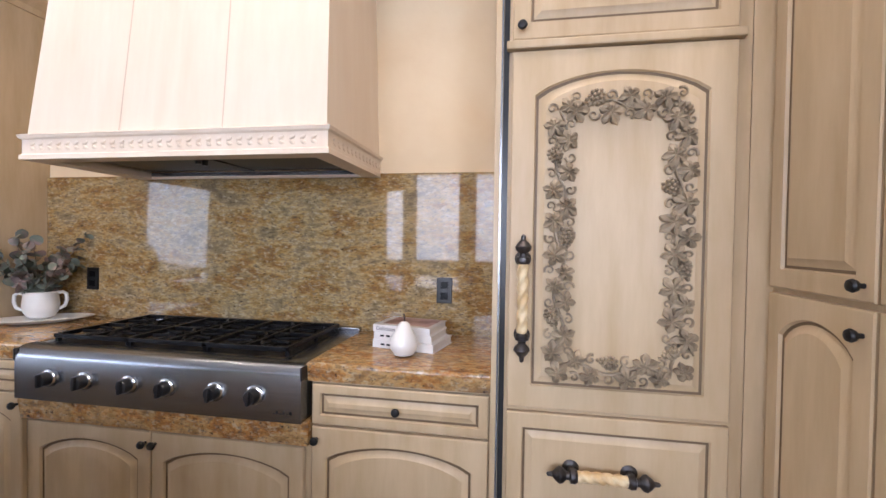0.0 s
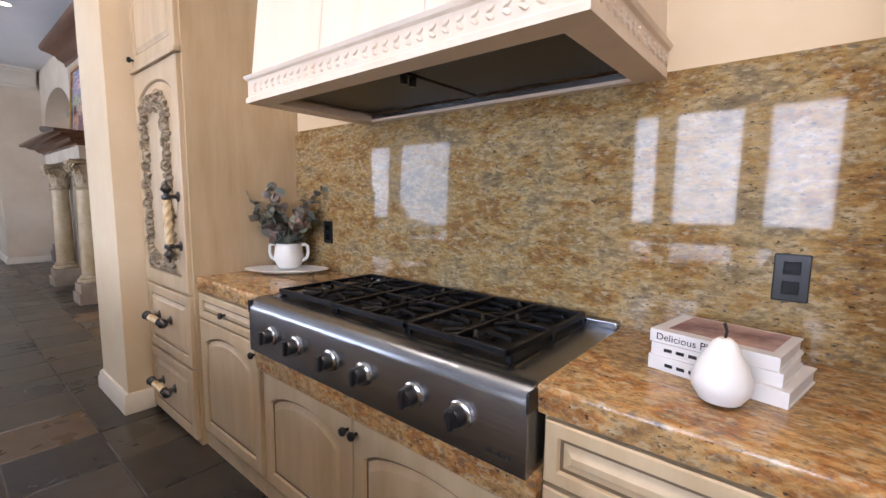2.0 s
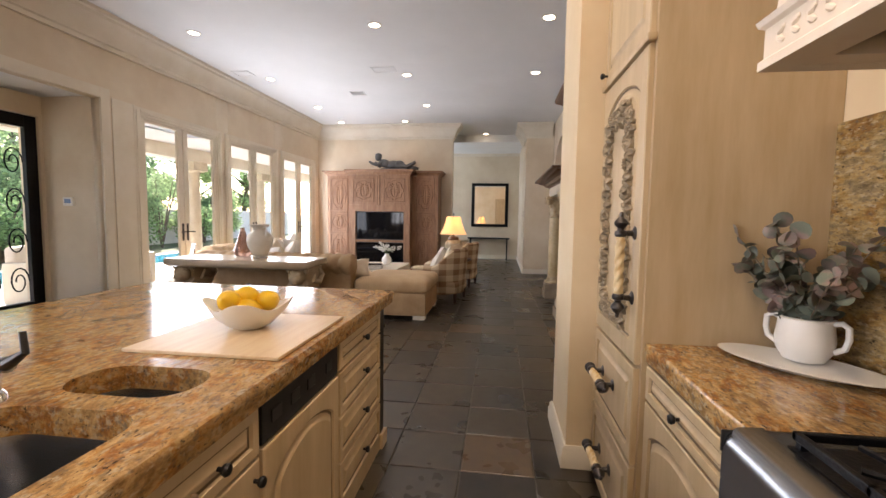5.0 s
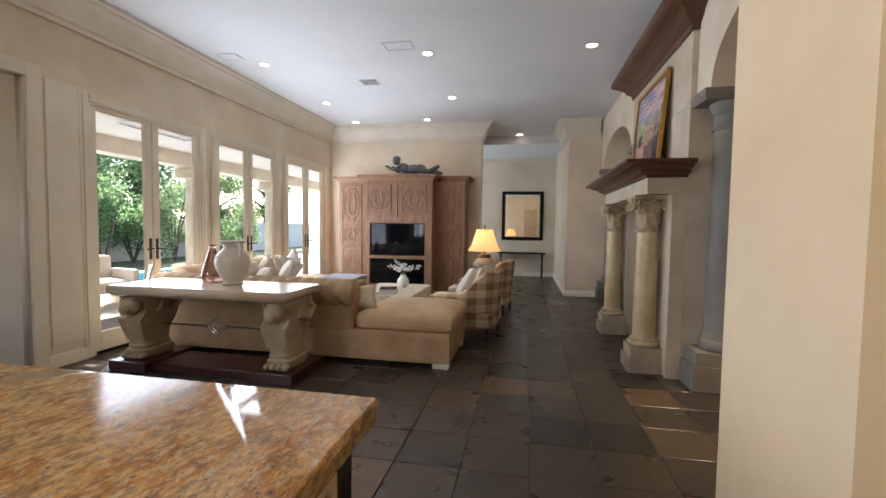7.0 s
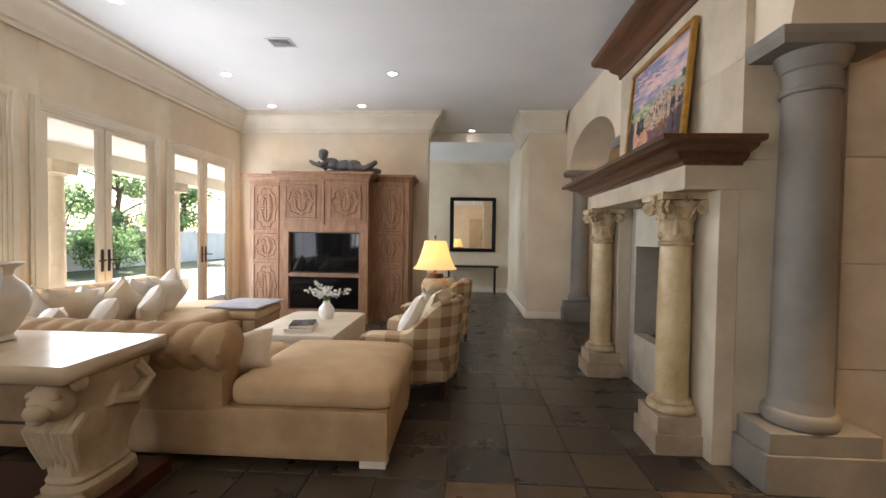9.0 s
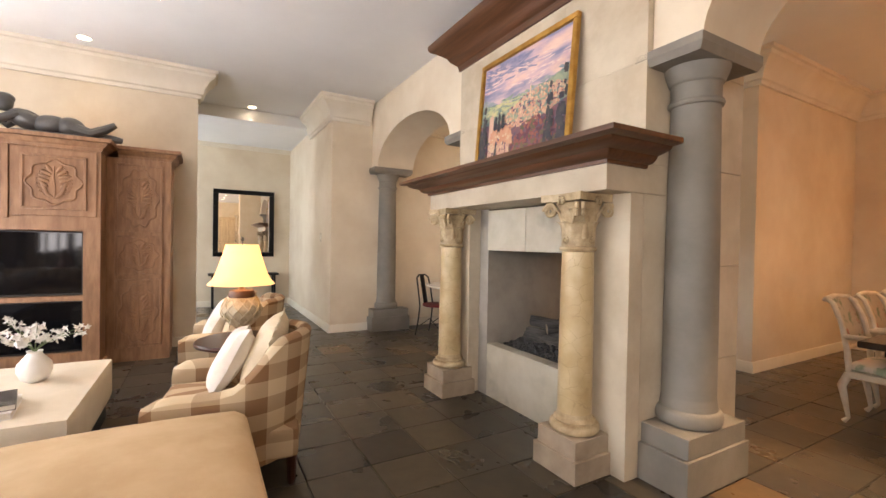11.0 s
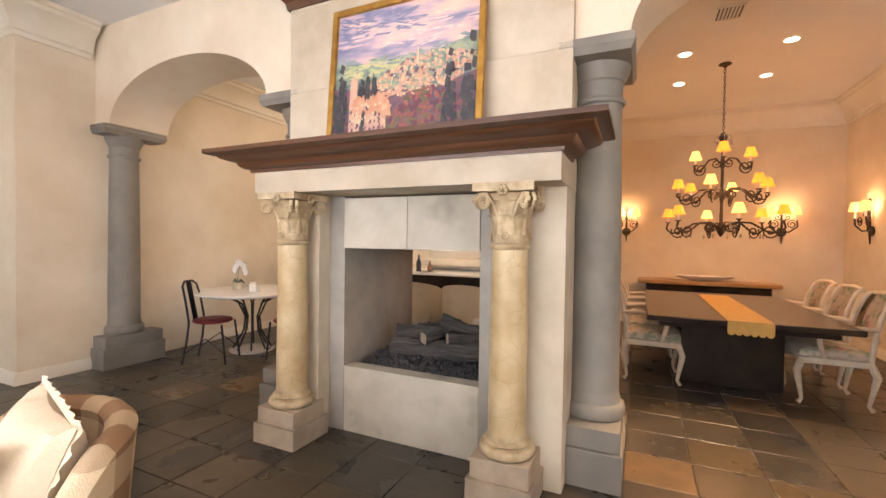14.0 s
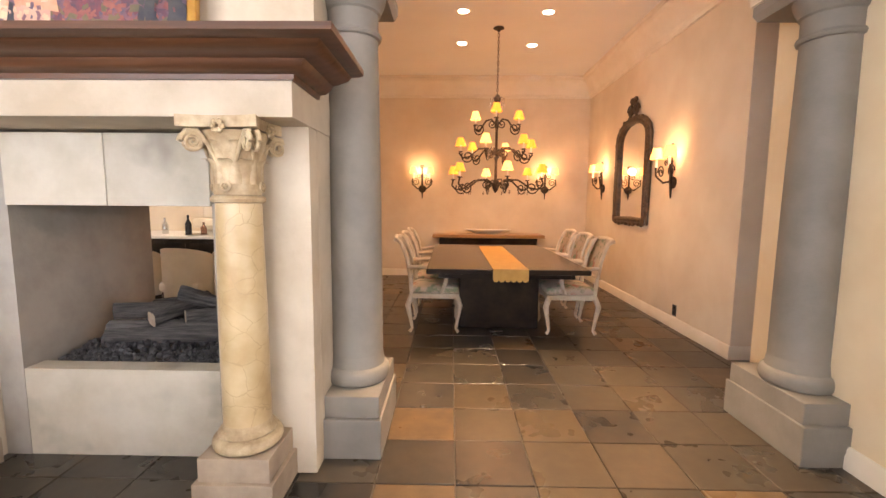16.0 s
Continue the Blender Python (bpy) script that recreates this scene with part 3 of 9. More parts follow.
def spindle(length, turns=5):
    """A rope-twisted rod along z."""
    bm = B()
    n, k = 20, 48
    rings = []
    for j in range(k + 1):
        z = -length / 2 + length * j / k
        e = min(1, 6 * min(j, k - j) / k + 0.72)
        rings.append([bm.verts.new((r * math.cos(a), r * math.sin(a), z)) for i in range(n)
                      for a in [2 * math.pi * i / n] for r in [0.017 * e * (1 + 0.14 * math.sin(3 * a - turns * 2 * math.pi * j / k))]])
    for a, b in zip(rings, rings[1:]):
        for i in range(n):
            bm.faces.new((a[i], a[(i + 1) % n], b[(i + 1) % n], b[i]))
    bm.faces.new(list(reversed(rings[0])))
    bm.faces.new(rings[-1])
    return bm


def rope_pull(parent, at, length, upright=True):
    """A twisted pull with turned bronze ends, standing off a front on two posts."""
    rot = 0 if upright else 90
    r = part("pull", spindle(length), "rope", parent, "cream rope-twist pull")
    r.matrix_local = pose(at[0], at[1] - 0.055, at[2], 0, rot, 0)
    h = length / 2
    for s in (-1, 1):
        prof = [(0.018, h - 0.005), (0.023, h + 0.003), (0.022, h + 0.016), (0.013, h + 0.02), (0.012, h + 0.028), (0.024, h + 0.04), (0.026, h + 0.05), (0.018, h + 0.062), (0.008, h + 0.072), (0.007, h + 0.085), (0.002, h + 0.09)]
        bm = lathe(B(), [(r_, z) for r_, z in prof], 16)
        if s < 0:
            bmesh.ops.transform(bm, matrix=Matrix.Scale(-1, 4, (0, 0, 1)), verts=bm.verts)
        tube(bm, [(0, 0, s * (h + 0.01)), (0, 0.055, s * (h + 0.01))] if upright else [(0, 0, s * (h + 0.01)), (0, 0.055, s * (h + 0.01))], [0.009, 0.012])
        lathe(bm, [(0.026, 0.0), (0.027, 0.004), (0.018, 0.010), (0.012, 0.011)], 16, Matrix.Translation((0, 0.055, s * (h + 0.01))) @ Matrix.Rotation(radians(90), 4, "X"))
        part("finial", bm, "bronze", r, "turned dark bronze finial")
    return r


def leaf_relief(bm, c, size, turn, lift=0.0):
    """A vine leaf of five deep lobes, each folded along its vein, cupped at the rim."""
    m = Matrix.Translation(c) @ Matrix.Rotation(turn, 4, "Y")
    n = 40
    mid = bm.verts.new(m @ Vector((0, -0.008 - lift, 0)))
    inner, rim = [], []
    for i in range(n):
        a = 2 * math.pi * i / n
        lobe = abs(math.cos(2.5 * a))
        r = size * (0.38 + 0.62 * lobe ** 0.8) * (1.0 + 0.07 * math.cos(25 * a)) * (1.12 if abs(a - math.pi) > 2 else 0.92)
        vein = lobe ** 6
        inner.append(bm.verts.new(m @ Vector((0.55 * r * math.sin(a), -0.013 - lift + 0.006 * vein - 0.003 * lobe, 0.55 * r * math.cos(a)))))
        rim.append(bm.verts.new(m @ Vector((r * math.sin(a), -0.006 - lift - 0.006 * math.sin(2.5 * a) ** 2 + 0.003 * vein, r * math.cos(a)))))
    base = [bm.verts.new(Vector((v.co.x, 0.0, v.co.z))) for v in rim]
    for i in range(n):
        j = (i + 1) % n
        bm.faces.new((mid, inner[i], inner[j]))
        bm.faces.new((inner[i], rim[i], rim[j], inner[j]))
        bm.faces.new((rim[i], base[i], base[j], rim[j]))


def grapes(bm, c, size, turn):
    m = Matrix.Translation(c) @ Matrix.Rotation(turn, 4, "Y")
    for row, count in enumerate((3, 4, 4, 3, 2, 1)):
        for i in range(count):
            p = m @ Vector(((i - (count - 1) / 2) * size * 0.40, -0.004 - 0.007 * (count > 2 and 0 < i < count - 1), (0.9 - row * 0.36) * size))
            bmesh.ops.create_icosphere(bm, subdivisions=1, radius=size * 0.22, matrix=Matrix.Translation(p))


def vine_border(x0, x1, z0, z1, seed):
    """A carved border of vine leaves, grapes and curling tendrils round a rectangle; it looks towards -y."""
    rng = random.Random(seed)
    bm = B()
    w, h = x1 - x0, z1 - z0
    total = 2 * (w + h)

    def at(s):
        s %= total
        if s < w:
            return x0 + s, z0, 0.0
        if s < w + h:
            return x1, z0 + s - w, math.pi / 2
        if s < 2 * w + h:
            return x1 - (s - w - h), z1, math.pi
        return x0, z1 - (s - 2 * w - h), 1.5 * math.pi

    count = round(total / 0.052)
    for k in range(count):
        x, z, way = at(total * k / count)
        side = 0.020 if k % 2 else -0.020
        c = Vector((x + side * math.sin(way) + rng.uniform(-0.005, 0.005), 0, z + side * math.cos(way) + rng.uniform(-0.005, 0.005)))
        if k % 5 == 3:
            grapes(bm, c, rng.uniform(0.030, 0.036), rng.uniform(-0.9, 0.9) + (math.pi / 2 if abs(math.cos(way)) > 0.5 else 0))
        else:
            leaf_relief(bm, c, rng.uniform(0.030, 0.042), rng.uniform(0, 6.28), rng.uniform(0, 0.004))
        a0, s = rng.uniform(0, 6.28), rng.choice((-1, 1))
        q = Vector((x - 1.5 * side * math.sin(way), 0, z - 1.5 * side * math.cos(way)))
        pts = [(q.x + (0.018 - 0.0013 * i) * math.cos(a0 + s * 0.6 * i), -0.006, q.z + (0.018 - 0.0013 * i) * math.sin(a0 + s * 0.6 * i)) for i in range(12)]
        tube(bm, pts, [0.0045 - 0.0002 * i for i in range(12)], 5)
    n = int(total / 0.02)
    pts = []
    for i in range(n):
        x, z, way = at(total * i / n)
        o = 0.016 * math.sin(i * 0.6)
        pts.append((x + o * math.sin(way), -0.004, z + o * math.cos(way)))
    tube(bm, pts, 0.005, 6, closed=True)
    return bm


FACE = 1.495  # the plane of the base cabinets' faces


def base_unit(x0, x1, label, drawers, doors, top=0.835, y=FACE, back=KIT_Y):
    c = thing("base_cabinet", label, "cabinet", pose((x0 + x1) / 2, y, 0), group="kitchen base cabinets")
    hw = (x1 - x0) / 2
    part("body", bx(-hw + 0.001, hw - 0.001, 0.0, back - y - 0.002, 0.085, top), "cabinet", c)
    bm = bx(-hw + 0.001, hw - 0.001, -0.012, back - y - 0.002, 0.0, 0.07, bevel=0.003)
    box(bm, -hw + 0.001, hw - 0.001, -0.004, 0.02, 0.07, 0.084, bevel=0.003)
    part("base_moulding", bm, "cabinet", c)
    for a, b, z0, z1 in drawers:
        front(c, "drawer", a, b, z0, z1, -0.001, 0, ((a + b) / 2, (z0 + z1) / 2), margin=0.032)
    for a, b, z0, z1, side in doors:
        front(c, "door", a, b, z0, z1, -0.001, 0.06, (b - 0.02 if side > 0 else a + 0.02, z1 - 0.045))
    return c


base_unit(-2.66, -2.03, "cream glazed base cabinet with drawer and arched door", [(-0.3, 0.3, 0.70, 0.826)], [(-0.3, 0.3, 0.095, 0.69, 1)])
base_unit(-2.03, -0.745, "cream glazed base cabinet under the steel cooktop", [], [(-0.62, -0.035, 0.095, 0.585, 1), (-0.029, 0.62, 0.095, 0.585, -1)], top=0.595)
base_unit(-0.745, -0.075, "cream glazed base cabinet with drawer and arched door", [(-0.325, 0.325, 0.679, 0.826)], [(-0.325, 0.325, 0.095, 0.668, -1)])


def slab(name, x0, x1, y0, y1, z0, z1, label, holes=(), seed=1, rough_edge=0.004, material="granite_top"):
    """A stone worktop with a slightly uneven, chiselled edge, and rounded holes cut through it."""
    rng = random.Random(seed)
    bm = B()
    outer = []
    step = 0.05
    def run(xa, ya, xb, yb):
        k = max(1, int(math.hypot(xb - xa, yb - ya) / step))
        return [(xa + (xb - xa) * i / k, ya + (yb - ya) * i / k) for i in range(k)]
    pts = run(x0, y0, x1, y0) + run(x1, y0, x1, y1) + run(x1, y1, x0, y1) + run(x0, y1, x0, y0)
    loops = [pts]
    for hx0, hx1, hy0, hy1, r in holes:
        lp = []
        for cx, cy, a0 in ((hx1 - r, hy1 - r, 0), (hx0 + r, hy1 - r, 90), (hx0 + r, hy0 + r, 180), (hx1 - r, hy0 + r, 270)):
            lp += [(cx + r * math.cos(radians(a0 + 90 * i / 6)), cy + r * math.sin(radians(a0 + 90 * i / 6))) for i in range(7)]
        loops.append(lp)
    top_edges, rings = [], []
    for k, lp in enumerate(loops):
        vs = [bm.verts.new((x, y, z1)) for x, y in lp]
        es = [bm.edges.new((vs[i], vs[(i + 1) % len(vs)])) for i in range(len(vs))]
        top_edges += es
        rings.append(vs)
    bmesh.ops.triangle_fill(bm, use_beauty=True, use_dissolve=False, edges=top_edges)
    cx, cy = (x0 + x1) / 2, (y0 + y1) / 2
    for k, vs in enumerate(rings):
        lows = []
        if k == 0:
            prev = vs
            for depth, out in ((0.004, 0.003), (0.018, 0.006), (0.034, 0.004), (z1 - z0, 0.0)):
                ring = []
                for v in vs:
                    dx = 1 if v.co.x > x1 - 1e-4 else -1 if v.co.x < x0 + 1e-4 else 0
                    dy = 1 if v.co.y > y1 - 1e-4 else -1 if v.co.y < y0 + 1e-4 else 0
                    o = out + rng.uniform(-rough_edge, rough_edge) * (depth < z1 - z0)
                    ring.append(bm.verts.new((v.co.x + dx * o, v.co.y + dy * o, z1 - depth)))
                for i in range(len(vs)):
                    j = (i + 1) % len(vs)
                    bm.faces.new((prev[i], prev[j], ring[j], ring[i]))
                prev = ring
        else:
            ring = [bm.verts.new((v.co.x, v.co.y, z0)) for v in vs]
            for i in range(len(vs)):
                j = (i + 1) % len(vs)
                bm.faces.new((vs[i], vs[j], ring[j], ring[i]))
    return built(name, bm, material, label, "worktop")


slab("worktop", -2.655, -2.022, 1.475, KIT_Y - 0.022, 0.836, 0.905, "golden brown polished granite worktop, thick edge", seed=2, rough_edge=0.0015)
slab("worktop", -0.752, -0.08, 1.475, KIT_Y - 0.022, 0.836, 0.905, "golden brown polished granite worktop, thick edge", seed=3, rough_edge=0.0015)
slab("worktop", -2.03, -0.745, 1.458, 1.56, 0.597, 0.690, "golden brown granite band under the cooktop", seed=4, rough_edge=0.0015)
built("backsplash", bx(-2.66, -0.08, KIT_Y - 0.021, KIT_Y - 0.001, 0.905, 1.69, bevel=0.002), "granite", "tall polished golden granite slab behind the cooktop", "backsplash", kind="structure")


def outlet(m, label):
    o = thing("wall_outlet", label, "outlet", m, group="wall outlets")
    part("plate", bx(-0.038, 0.038, -0.008, 0, -0.062, 0.062, bevel=0.003), "black_plastic", o)
    for dz in (-0.026, 0.026):
        part("socket", bx(-0.018, 0.018, -0.0105, -0.008, dz - 0.017, dz + 0.017, bevel=0.002), "black_iron", o)


outlet(pose(-0.34, KIT_Y - 0.021, 1.12), "black outlet on the granite backsplash")
outlet(pose(-2.345, KIT_Y - 0.021, 1.12), "black outlet on the granite backsplash")

# cooktop
ct = thing("cooktop", "stainless gas cooktop with black cast-iron grates", "cooktop", pose(-1.388, 1.43, 0.69))
W = 0.632
bm = B()
prof = [(0.0, 0.0), (0.0, 0.17), (0.008, 0.195), (0.03, 0.212), (0.08, 0.215), (0.08, 0.0)]
extrude(bm, prof, "x", -W, W)
part("control_panel", bm, "steel", ct, "brushed steel control panel with a bullnose edge")
part("cook_deck", bx(-W, W, 0.08, 0.615, 0.0, 0.211, bevel=0.003), "steel", ct)
part("burner_well", bx(-W + 0.075, W - 0.10, 0.085, 0.575, 0.212, 0.216), "black_iron", ct)
for s in (-1, 1):
    part("corner_cap", bx(s * W - 0.004, s * W + 0.004, -0.004, 0.05, 0.155, 0.205, bevel=0.004), "black_plastic", ct)
part("back_rail", bx(-W, W, 0.575, 0.615, 0.211, 0.235, bevel=0.004), "steel", ct)
for kx in (-0.457, -0.29, -0.085, 0.08, 0.288, 0.45):
    bm = lathe(B(), [(0.036, 0.0), (0.036, 0.008), (0.03, 0.012), (0.026, 0.012)], 24, Matrix.Rotation(radians(90), 4, "X"))
    k = part("knob_bezel", bm, "chrome", ct)
    k.location = (kx, 0, 0.095)
    bm = lathe(B(), [(0.027, 0.010), (0.026, 0.034), (0.022, 0.04)], 24, Matrix.Rotation(radians(90), 4, "X"))
    box(bm, -0.007, 0.007, -0.052, -0.03, -0.026, 0.026, bevel=0.003)
    part("control_knob", bm, "black_plastic", k, "black control knob")
bm = B()
for i in range(6):
    box(bm, W - 0.11 + i * 0.013, W - 0.102 + i * 0.013, -0.002, 0.0, 0.03, 0.034 + 0.008 * (i % 2))
part("maker_mark", bm, "black_plastic", ct)
GW = (2 * W - 0.19) / 3
for g in range(3):
    gx = -W + 0.085 + GW * (g + 0.5)
    bm = B()
    hw, y0, y1, zt = GW / 2 - 0.004, 0.093, 0.568, 0.252
    for a, b in (((-hw, y0), (hw, y0)), ((-hw, y1), (hw, y1)), ((-hw, y0), (-hw, y1)), ((hw, y0), (hw, y1)), ((-hw, 0.335), (hw, 0.335)), ((0, y0), (0, y1))):
        dx, dy = (0.007, 0.0) if a[0] == b[0] else (0.0, 0.007)
        box(bm, min(a[0], b[0]) - 0.007, max(a[0], b[0]) + 0.007, min(a[1], b[1]) - 0.007, max(a[1], b[1]) + 0.007, zt - 0.018, zt, bevel=0.003)
    for cy in (0.22, 0.45):
        for q in range(8):
            a = radians(45 * q + 22.5)
            p0, p1 = Vector((0.05 * math.cos(a), cy + 0.05 * math.sin(a), zt - 0.006)), Vector((min(hw, 0.15) * math.cos(a), cy + 0.11 * math.sin(a), zt - 0.006))
            tube(bm, [p0, p1], 0.007, 6)
    for sx in (-1, 1):
        for yy in (y0 + 0.01, 0.335, y1 - 0.01):
            box(bm, sx * hw - 0.008, sx * hw + 0.008, yy - 0.008, yy + 0.008, 0.2165, zt - 0.01)
    gr = part("grate", bm, "black_iron", ct, "black cast-iron grate")
    gr.location = (gx, 0, 0)
    for cy in (0.22, 0.45):
        bm = lathe(B(), [(0.06, 0.2165), (0.058, 0.228), (0.045, 0.232), (0.042, 0.24), (0.0, 0.243)][:-1], 24)
        bu = part("burner", bm, "black_iron", ct)
        bu.location = (gx, cy, 0)

# hood
hd = thing("range_hood", "cream painted range hood with a carved band", "range hood", pose(-1.35, KIT_Y, 1.67))
bm = B()
lo = [(-0.655, -0.60), (0.665, -0.60), (0.665, -0.001), (-0.655, -0.001)]
hi = [(-0.53, -0.44), (0.61, -0.44), (0.61, -0.001), (-0.53, -0.001)]
a = [bm.verts.new((x, y, 0.108)) for x, y in lo]
b = [bm.verts.new((x, y, CEIL - 1.672)) for x, y in hi]
for i in range(4):
    bm.faces.new((a[i], a[(i + 1) % 4], b[(i + 1) % 4], b[i]))
bm.faces.new(list(reversed(a)))
bm.faces.new(b)
part("hood_body", bm, "hood_wood", hd)
# strips in a darker colour stand in for shadow lines between the boards
for q in (0.335, 0.68):
    xa, xb = -0.655 + 1.32 * q, -0.53 + 1.14 * q
    bm = B()
    vs = [bm.verts.new(p) for p in ((xa - 0.002, -0.6012, 0.109), (xa + 0.002, -0.6012, 0.109), (xb + 0.002, -0.4412, CEIL - 1.675), (xb - 0.002, -0.4412, CEIL - 1.675))]
    back = [bm.verts.new(v.co + Vector((0, 0.003, 0))) for v in vs]
    bm.faces.new(vs)
    bm.faces.new(back[::-1])
    for i in range(4):
        bm.faces.new((vs[i], back[i], back[(i + 1) % 4], vs[(i + 1) % 4]))
    part("board_joint", bm, mat("joint_shadow_line", (0.60, 0.47, 0.35), 0.6), hd)
RING = [(-0.64, -0.001, 0), (-0.64, -0.575, 0), (0.64, -0.575, 0), (0.64, -0.001, 0)]
bm = sweep(B(), RING, [(0.0, 0.0), (0.04, 0.0), (0.04, 0.018), (0.033, 0.024), (0.033, 0.082), (0.042, 0.088), (0.046, 0.1), (0.035, 0.106), (0.0, 0.106)])
bmesh.ops.reverse_faces(bm, faces=bm.faces[:])
part("band", bm, "hood_wood", hd)
for (xa, ya, _), (xb, yb, _) in zip(RING, RING[1:]):
    L = math.hypot(xb - xa, yb - ya)
    n = int(L / 0.042)
    bm = B()
    ux, uy = (xb - xa) / L, (yb - ya) / L
    nx_, ny_ = uy, -ux
    if ya == yb:
        nx_, ny_ = 0, -1
    else:
        nx_, ny_ = (-1 if xa < 0 else 1), 0
    for i in range(n):
        s = (i + 0.5) * L / n
        px, py = xa + ux * s + nx_ * 0.034, ya + uy * s + ny_ * 0.034
        for dz, q in ((0.045, 0.5), (0.062, -0.5)):
            m = Matrix.Translation((px, py, dz)) @ Matrix.Rotation(math.atan2(uy, ux), 4, "Z") @ Matrix.Rotation(q, 4, "Y")
            bmesh.ops.create_icosphere(bm, subdivisions=1, radius=1, matrix=m @ Matrix.Diagonal((0.015, 0.006, 0.008, 1)))
    tagged(part("carving", bm, "hood_wood", hd, "carved leaf ornament"), kind="stuff")
bm = B()
for x0, x1, y0, y1 in ((-0.64, 0.64, -0.575, -0.53), (-0.64, 0.64, -0.05, -0.001), (-0.64, -0.59, -0.53, -0.05), (0.59, 0.64, -0.53, -0.05)):
    box(bm, x0, x1, y0, y1, 0.001, 0.03)
part("rim", bm, "hood_wood", hd)
part("liner", bx(-0.59, 0.59, -0.53, -0.05, 0.06, 0.07), "dark_steel", hd, "dark steel hood liner")
part("filter", bx(-0.57, -0.05, -0.51, -0.07, 0.035, 0.058, bevel=0.004), "dark_steel", hd)
part("filter", bx(0.03, 0.57, -0.51, -0.07, 0.035, 0.058, bevel=0.004), "dark_steel", hd)
part("light_bar", bx(-0.045, 0.025, -0.52, -0.06, 0.030, 0.058, bevel=0.003), "dark_steel", hd)
for dy in (-0.44, -0.40):
    part("control_knob", lathe(B(), [(0.012, 0.0), (0.014, 0.028)], 14), "black_plastic", hd).location = (0.01, dy, 0.001)
part("trim_strip", bx(-0.59, 0.59, -0.055, -0.05, 0.012, 0.03), "steel", hd)


def tall_unit(x0, x1, label, fridge, name="refrigerator"):
    """A tall furniture-fronted unit with a carved door over two drawers and a cupboard above."""
    w = x1 - x0
    c = thing(name, label, "cabinet", pose((x0 + x1) / 2, 1.462, 0))
    hw = w / 2
    part("body", bx(-hw, hw, 0.0, KIT_Y - 1.464, 0.0, 2.60), "cabinet", c)
    bm = sweep(B(), [(hw, KIT_Y - 1.464, 2.58), (hw, 0, 2.58), (-hw, 0, 2.58), (-hw, KIT_Y - 1.464, 2.58)][::-1],
               [(0.0, 0.0), (0.012, 0.0), (0.018, 0.03), (0.05, 0.06), (0.07, 0.075), (0.075, 0.11), (0.0, 0.11)])
    part("cornice", bm, "cabinet", c)
    a, b = -hw + (0.055 if fridge else 0.035), hw - (0.045 if fridge else 0.02)
    up = front(c, "upper_door", a, b, 2.022, 2.555, -0.001, 0.07, (a + 0.03, 2.06))
    part("ledge", bx(a - 0.02, b + 0.02, -0.035, -0.001, 1.99, 2.018, bevel=0.006), "cabinet", c)
    door = front(c, "carved_door", a, b, 0.812, 1.985, -0.001, 0.07, None, 0.075, "cream glazed door with carved vine border")
    dw = b - a
    v = part("carved_vine", vine_border(-dw / 2 + 0.16, dw / 2 - 0.16, 0.145, 0.985, 5 if fridge else 6), "vine", door, "carved grapevine border")
    v.location, v.scale = (0, -0.0225, 0), (1, 1.7, 1)
    hx = a + 0.045 if fridge else b - 0.06
    rope_pull(c, (hx, -0.02, 1.18), 0.23)
    for z0, z1 in ((0.42, 0.797), (0.03, 0.405)):
        front(c, "drawer", a, b, z0, z1, -0.001, 0, None, 0.05)
        rope_pull(c, ((a + b) / 2 - 0.04, -0.02, z1 - 0.17), 0.16, False)
    if fridge:
        # black strip put where the gap beside the door lies in shade
        part("gap_strip", bx(-hw + 0.026, -hw + 0.044, -0.006, -0.001, 0.03, 2.555), "black_plastic", c)
        part("edge_strip", bx(-hw + 0.018, -hw + 0.024, -0.006, -0.001, 0.03, 2.555), "steel", c)
    return c


tall_unit(-0.078, 0.70, "built-in refrigerator with cream carved furniture door", True)
tall_unit(-3.355, -2.662, "tall cream built-in refrigerator with carved vine door", False)
c = thing("tall_cabinet", "tall cream glazed pantry cabinet with arched doors", "cabinet", pose(0.775, 1.46, 0, 0, 0, -90))
part("body", bx(0.0, 0.83, 0, 0.6, 0, 2.6), "cabinet", c)
part("filler", bx(-0.03, -0.002, -0.072, 0.0, 0, 2.6), "cabinet", c)
for a, b in ((0.02, 0.41), (0.42, 0.81)):
    front(c, "upper_door", a, b, 1.238, 2.55, -0.001, 0.06, (b - 0.03, 1.275), 0.055)
    front(c, "lower_door", a, b, 0.1, 1.222, -0.001, 0.06, (b - 0.03, 1.165), 0.055)

# things on the worktops
M["leaf_grey"] = mat("eucalyptus", (0.13, 0.15, 0.115), 0.55, color2=(0.27, 0.185, 0.165), scale=9, mix=(0.48, 0.60), island=0.4)
pl = thing("oval_platter", "white ceramic oval platter on the worktop", "platter", pose(-2.44, 1.845, 0.905, 0, 0, 40))
bm = lathe(B(), [(0.10, 0.0), (0.13, 0.004), (0.205, 0.020), (0.215, 0.024), (0.205, 0.026), (0.13, 0.012), (0.02, 0.010)], 40)
bmesh.ops.transform(bm, matrix=Matrix.Diagonal((1.05, 0.55, 1, 1)), verts=bm.verts)
part("dish", bm, "white", pl)
pt = thing("handled_pot", "white two-handled ceramic pot with eucalyptus", "plant pot", pose(-2.50, 1.895, 0.918, 0, 0, 40))
prof = [(0.04, 0.0), (0.055, 0.005), (0.072, 0.035), (0.078, 0.07), (0.073, 0.11), (0.07, 0.135), (0.074, 0.14), (0.066, 0.142), (0.062, 0.11), (0.02, 0.10)]
part("pot", lathe(B(), prof, 32), "white", pt)
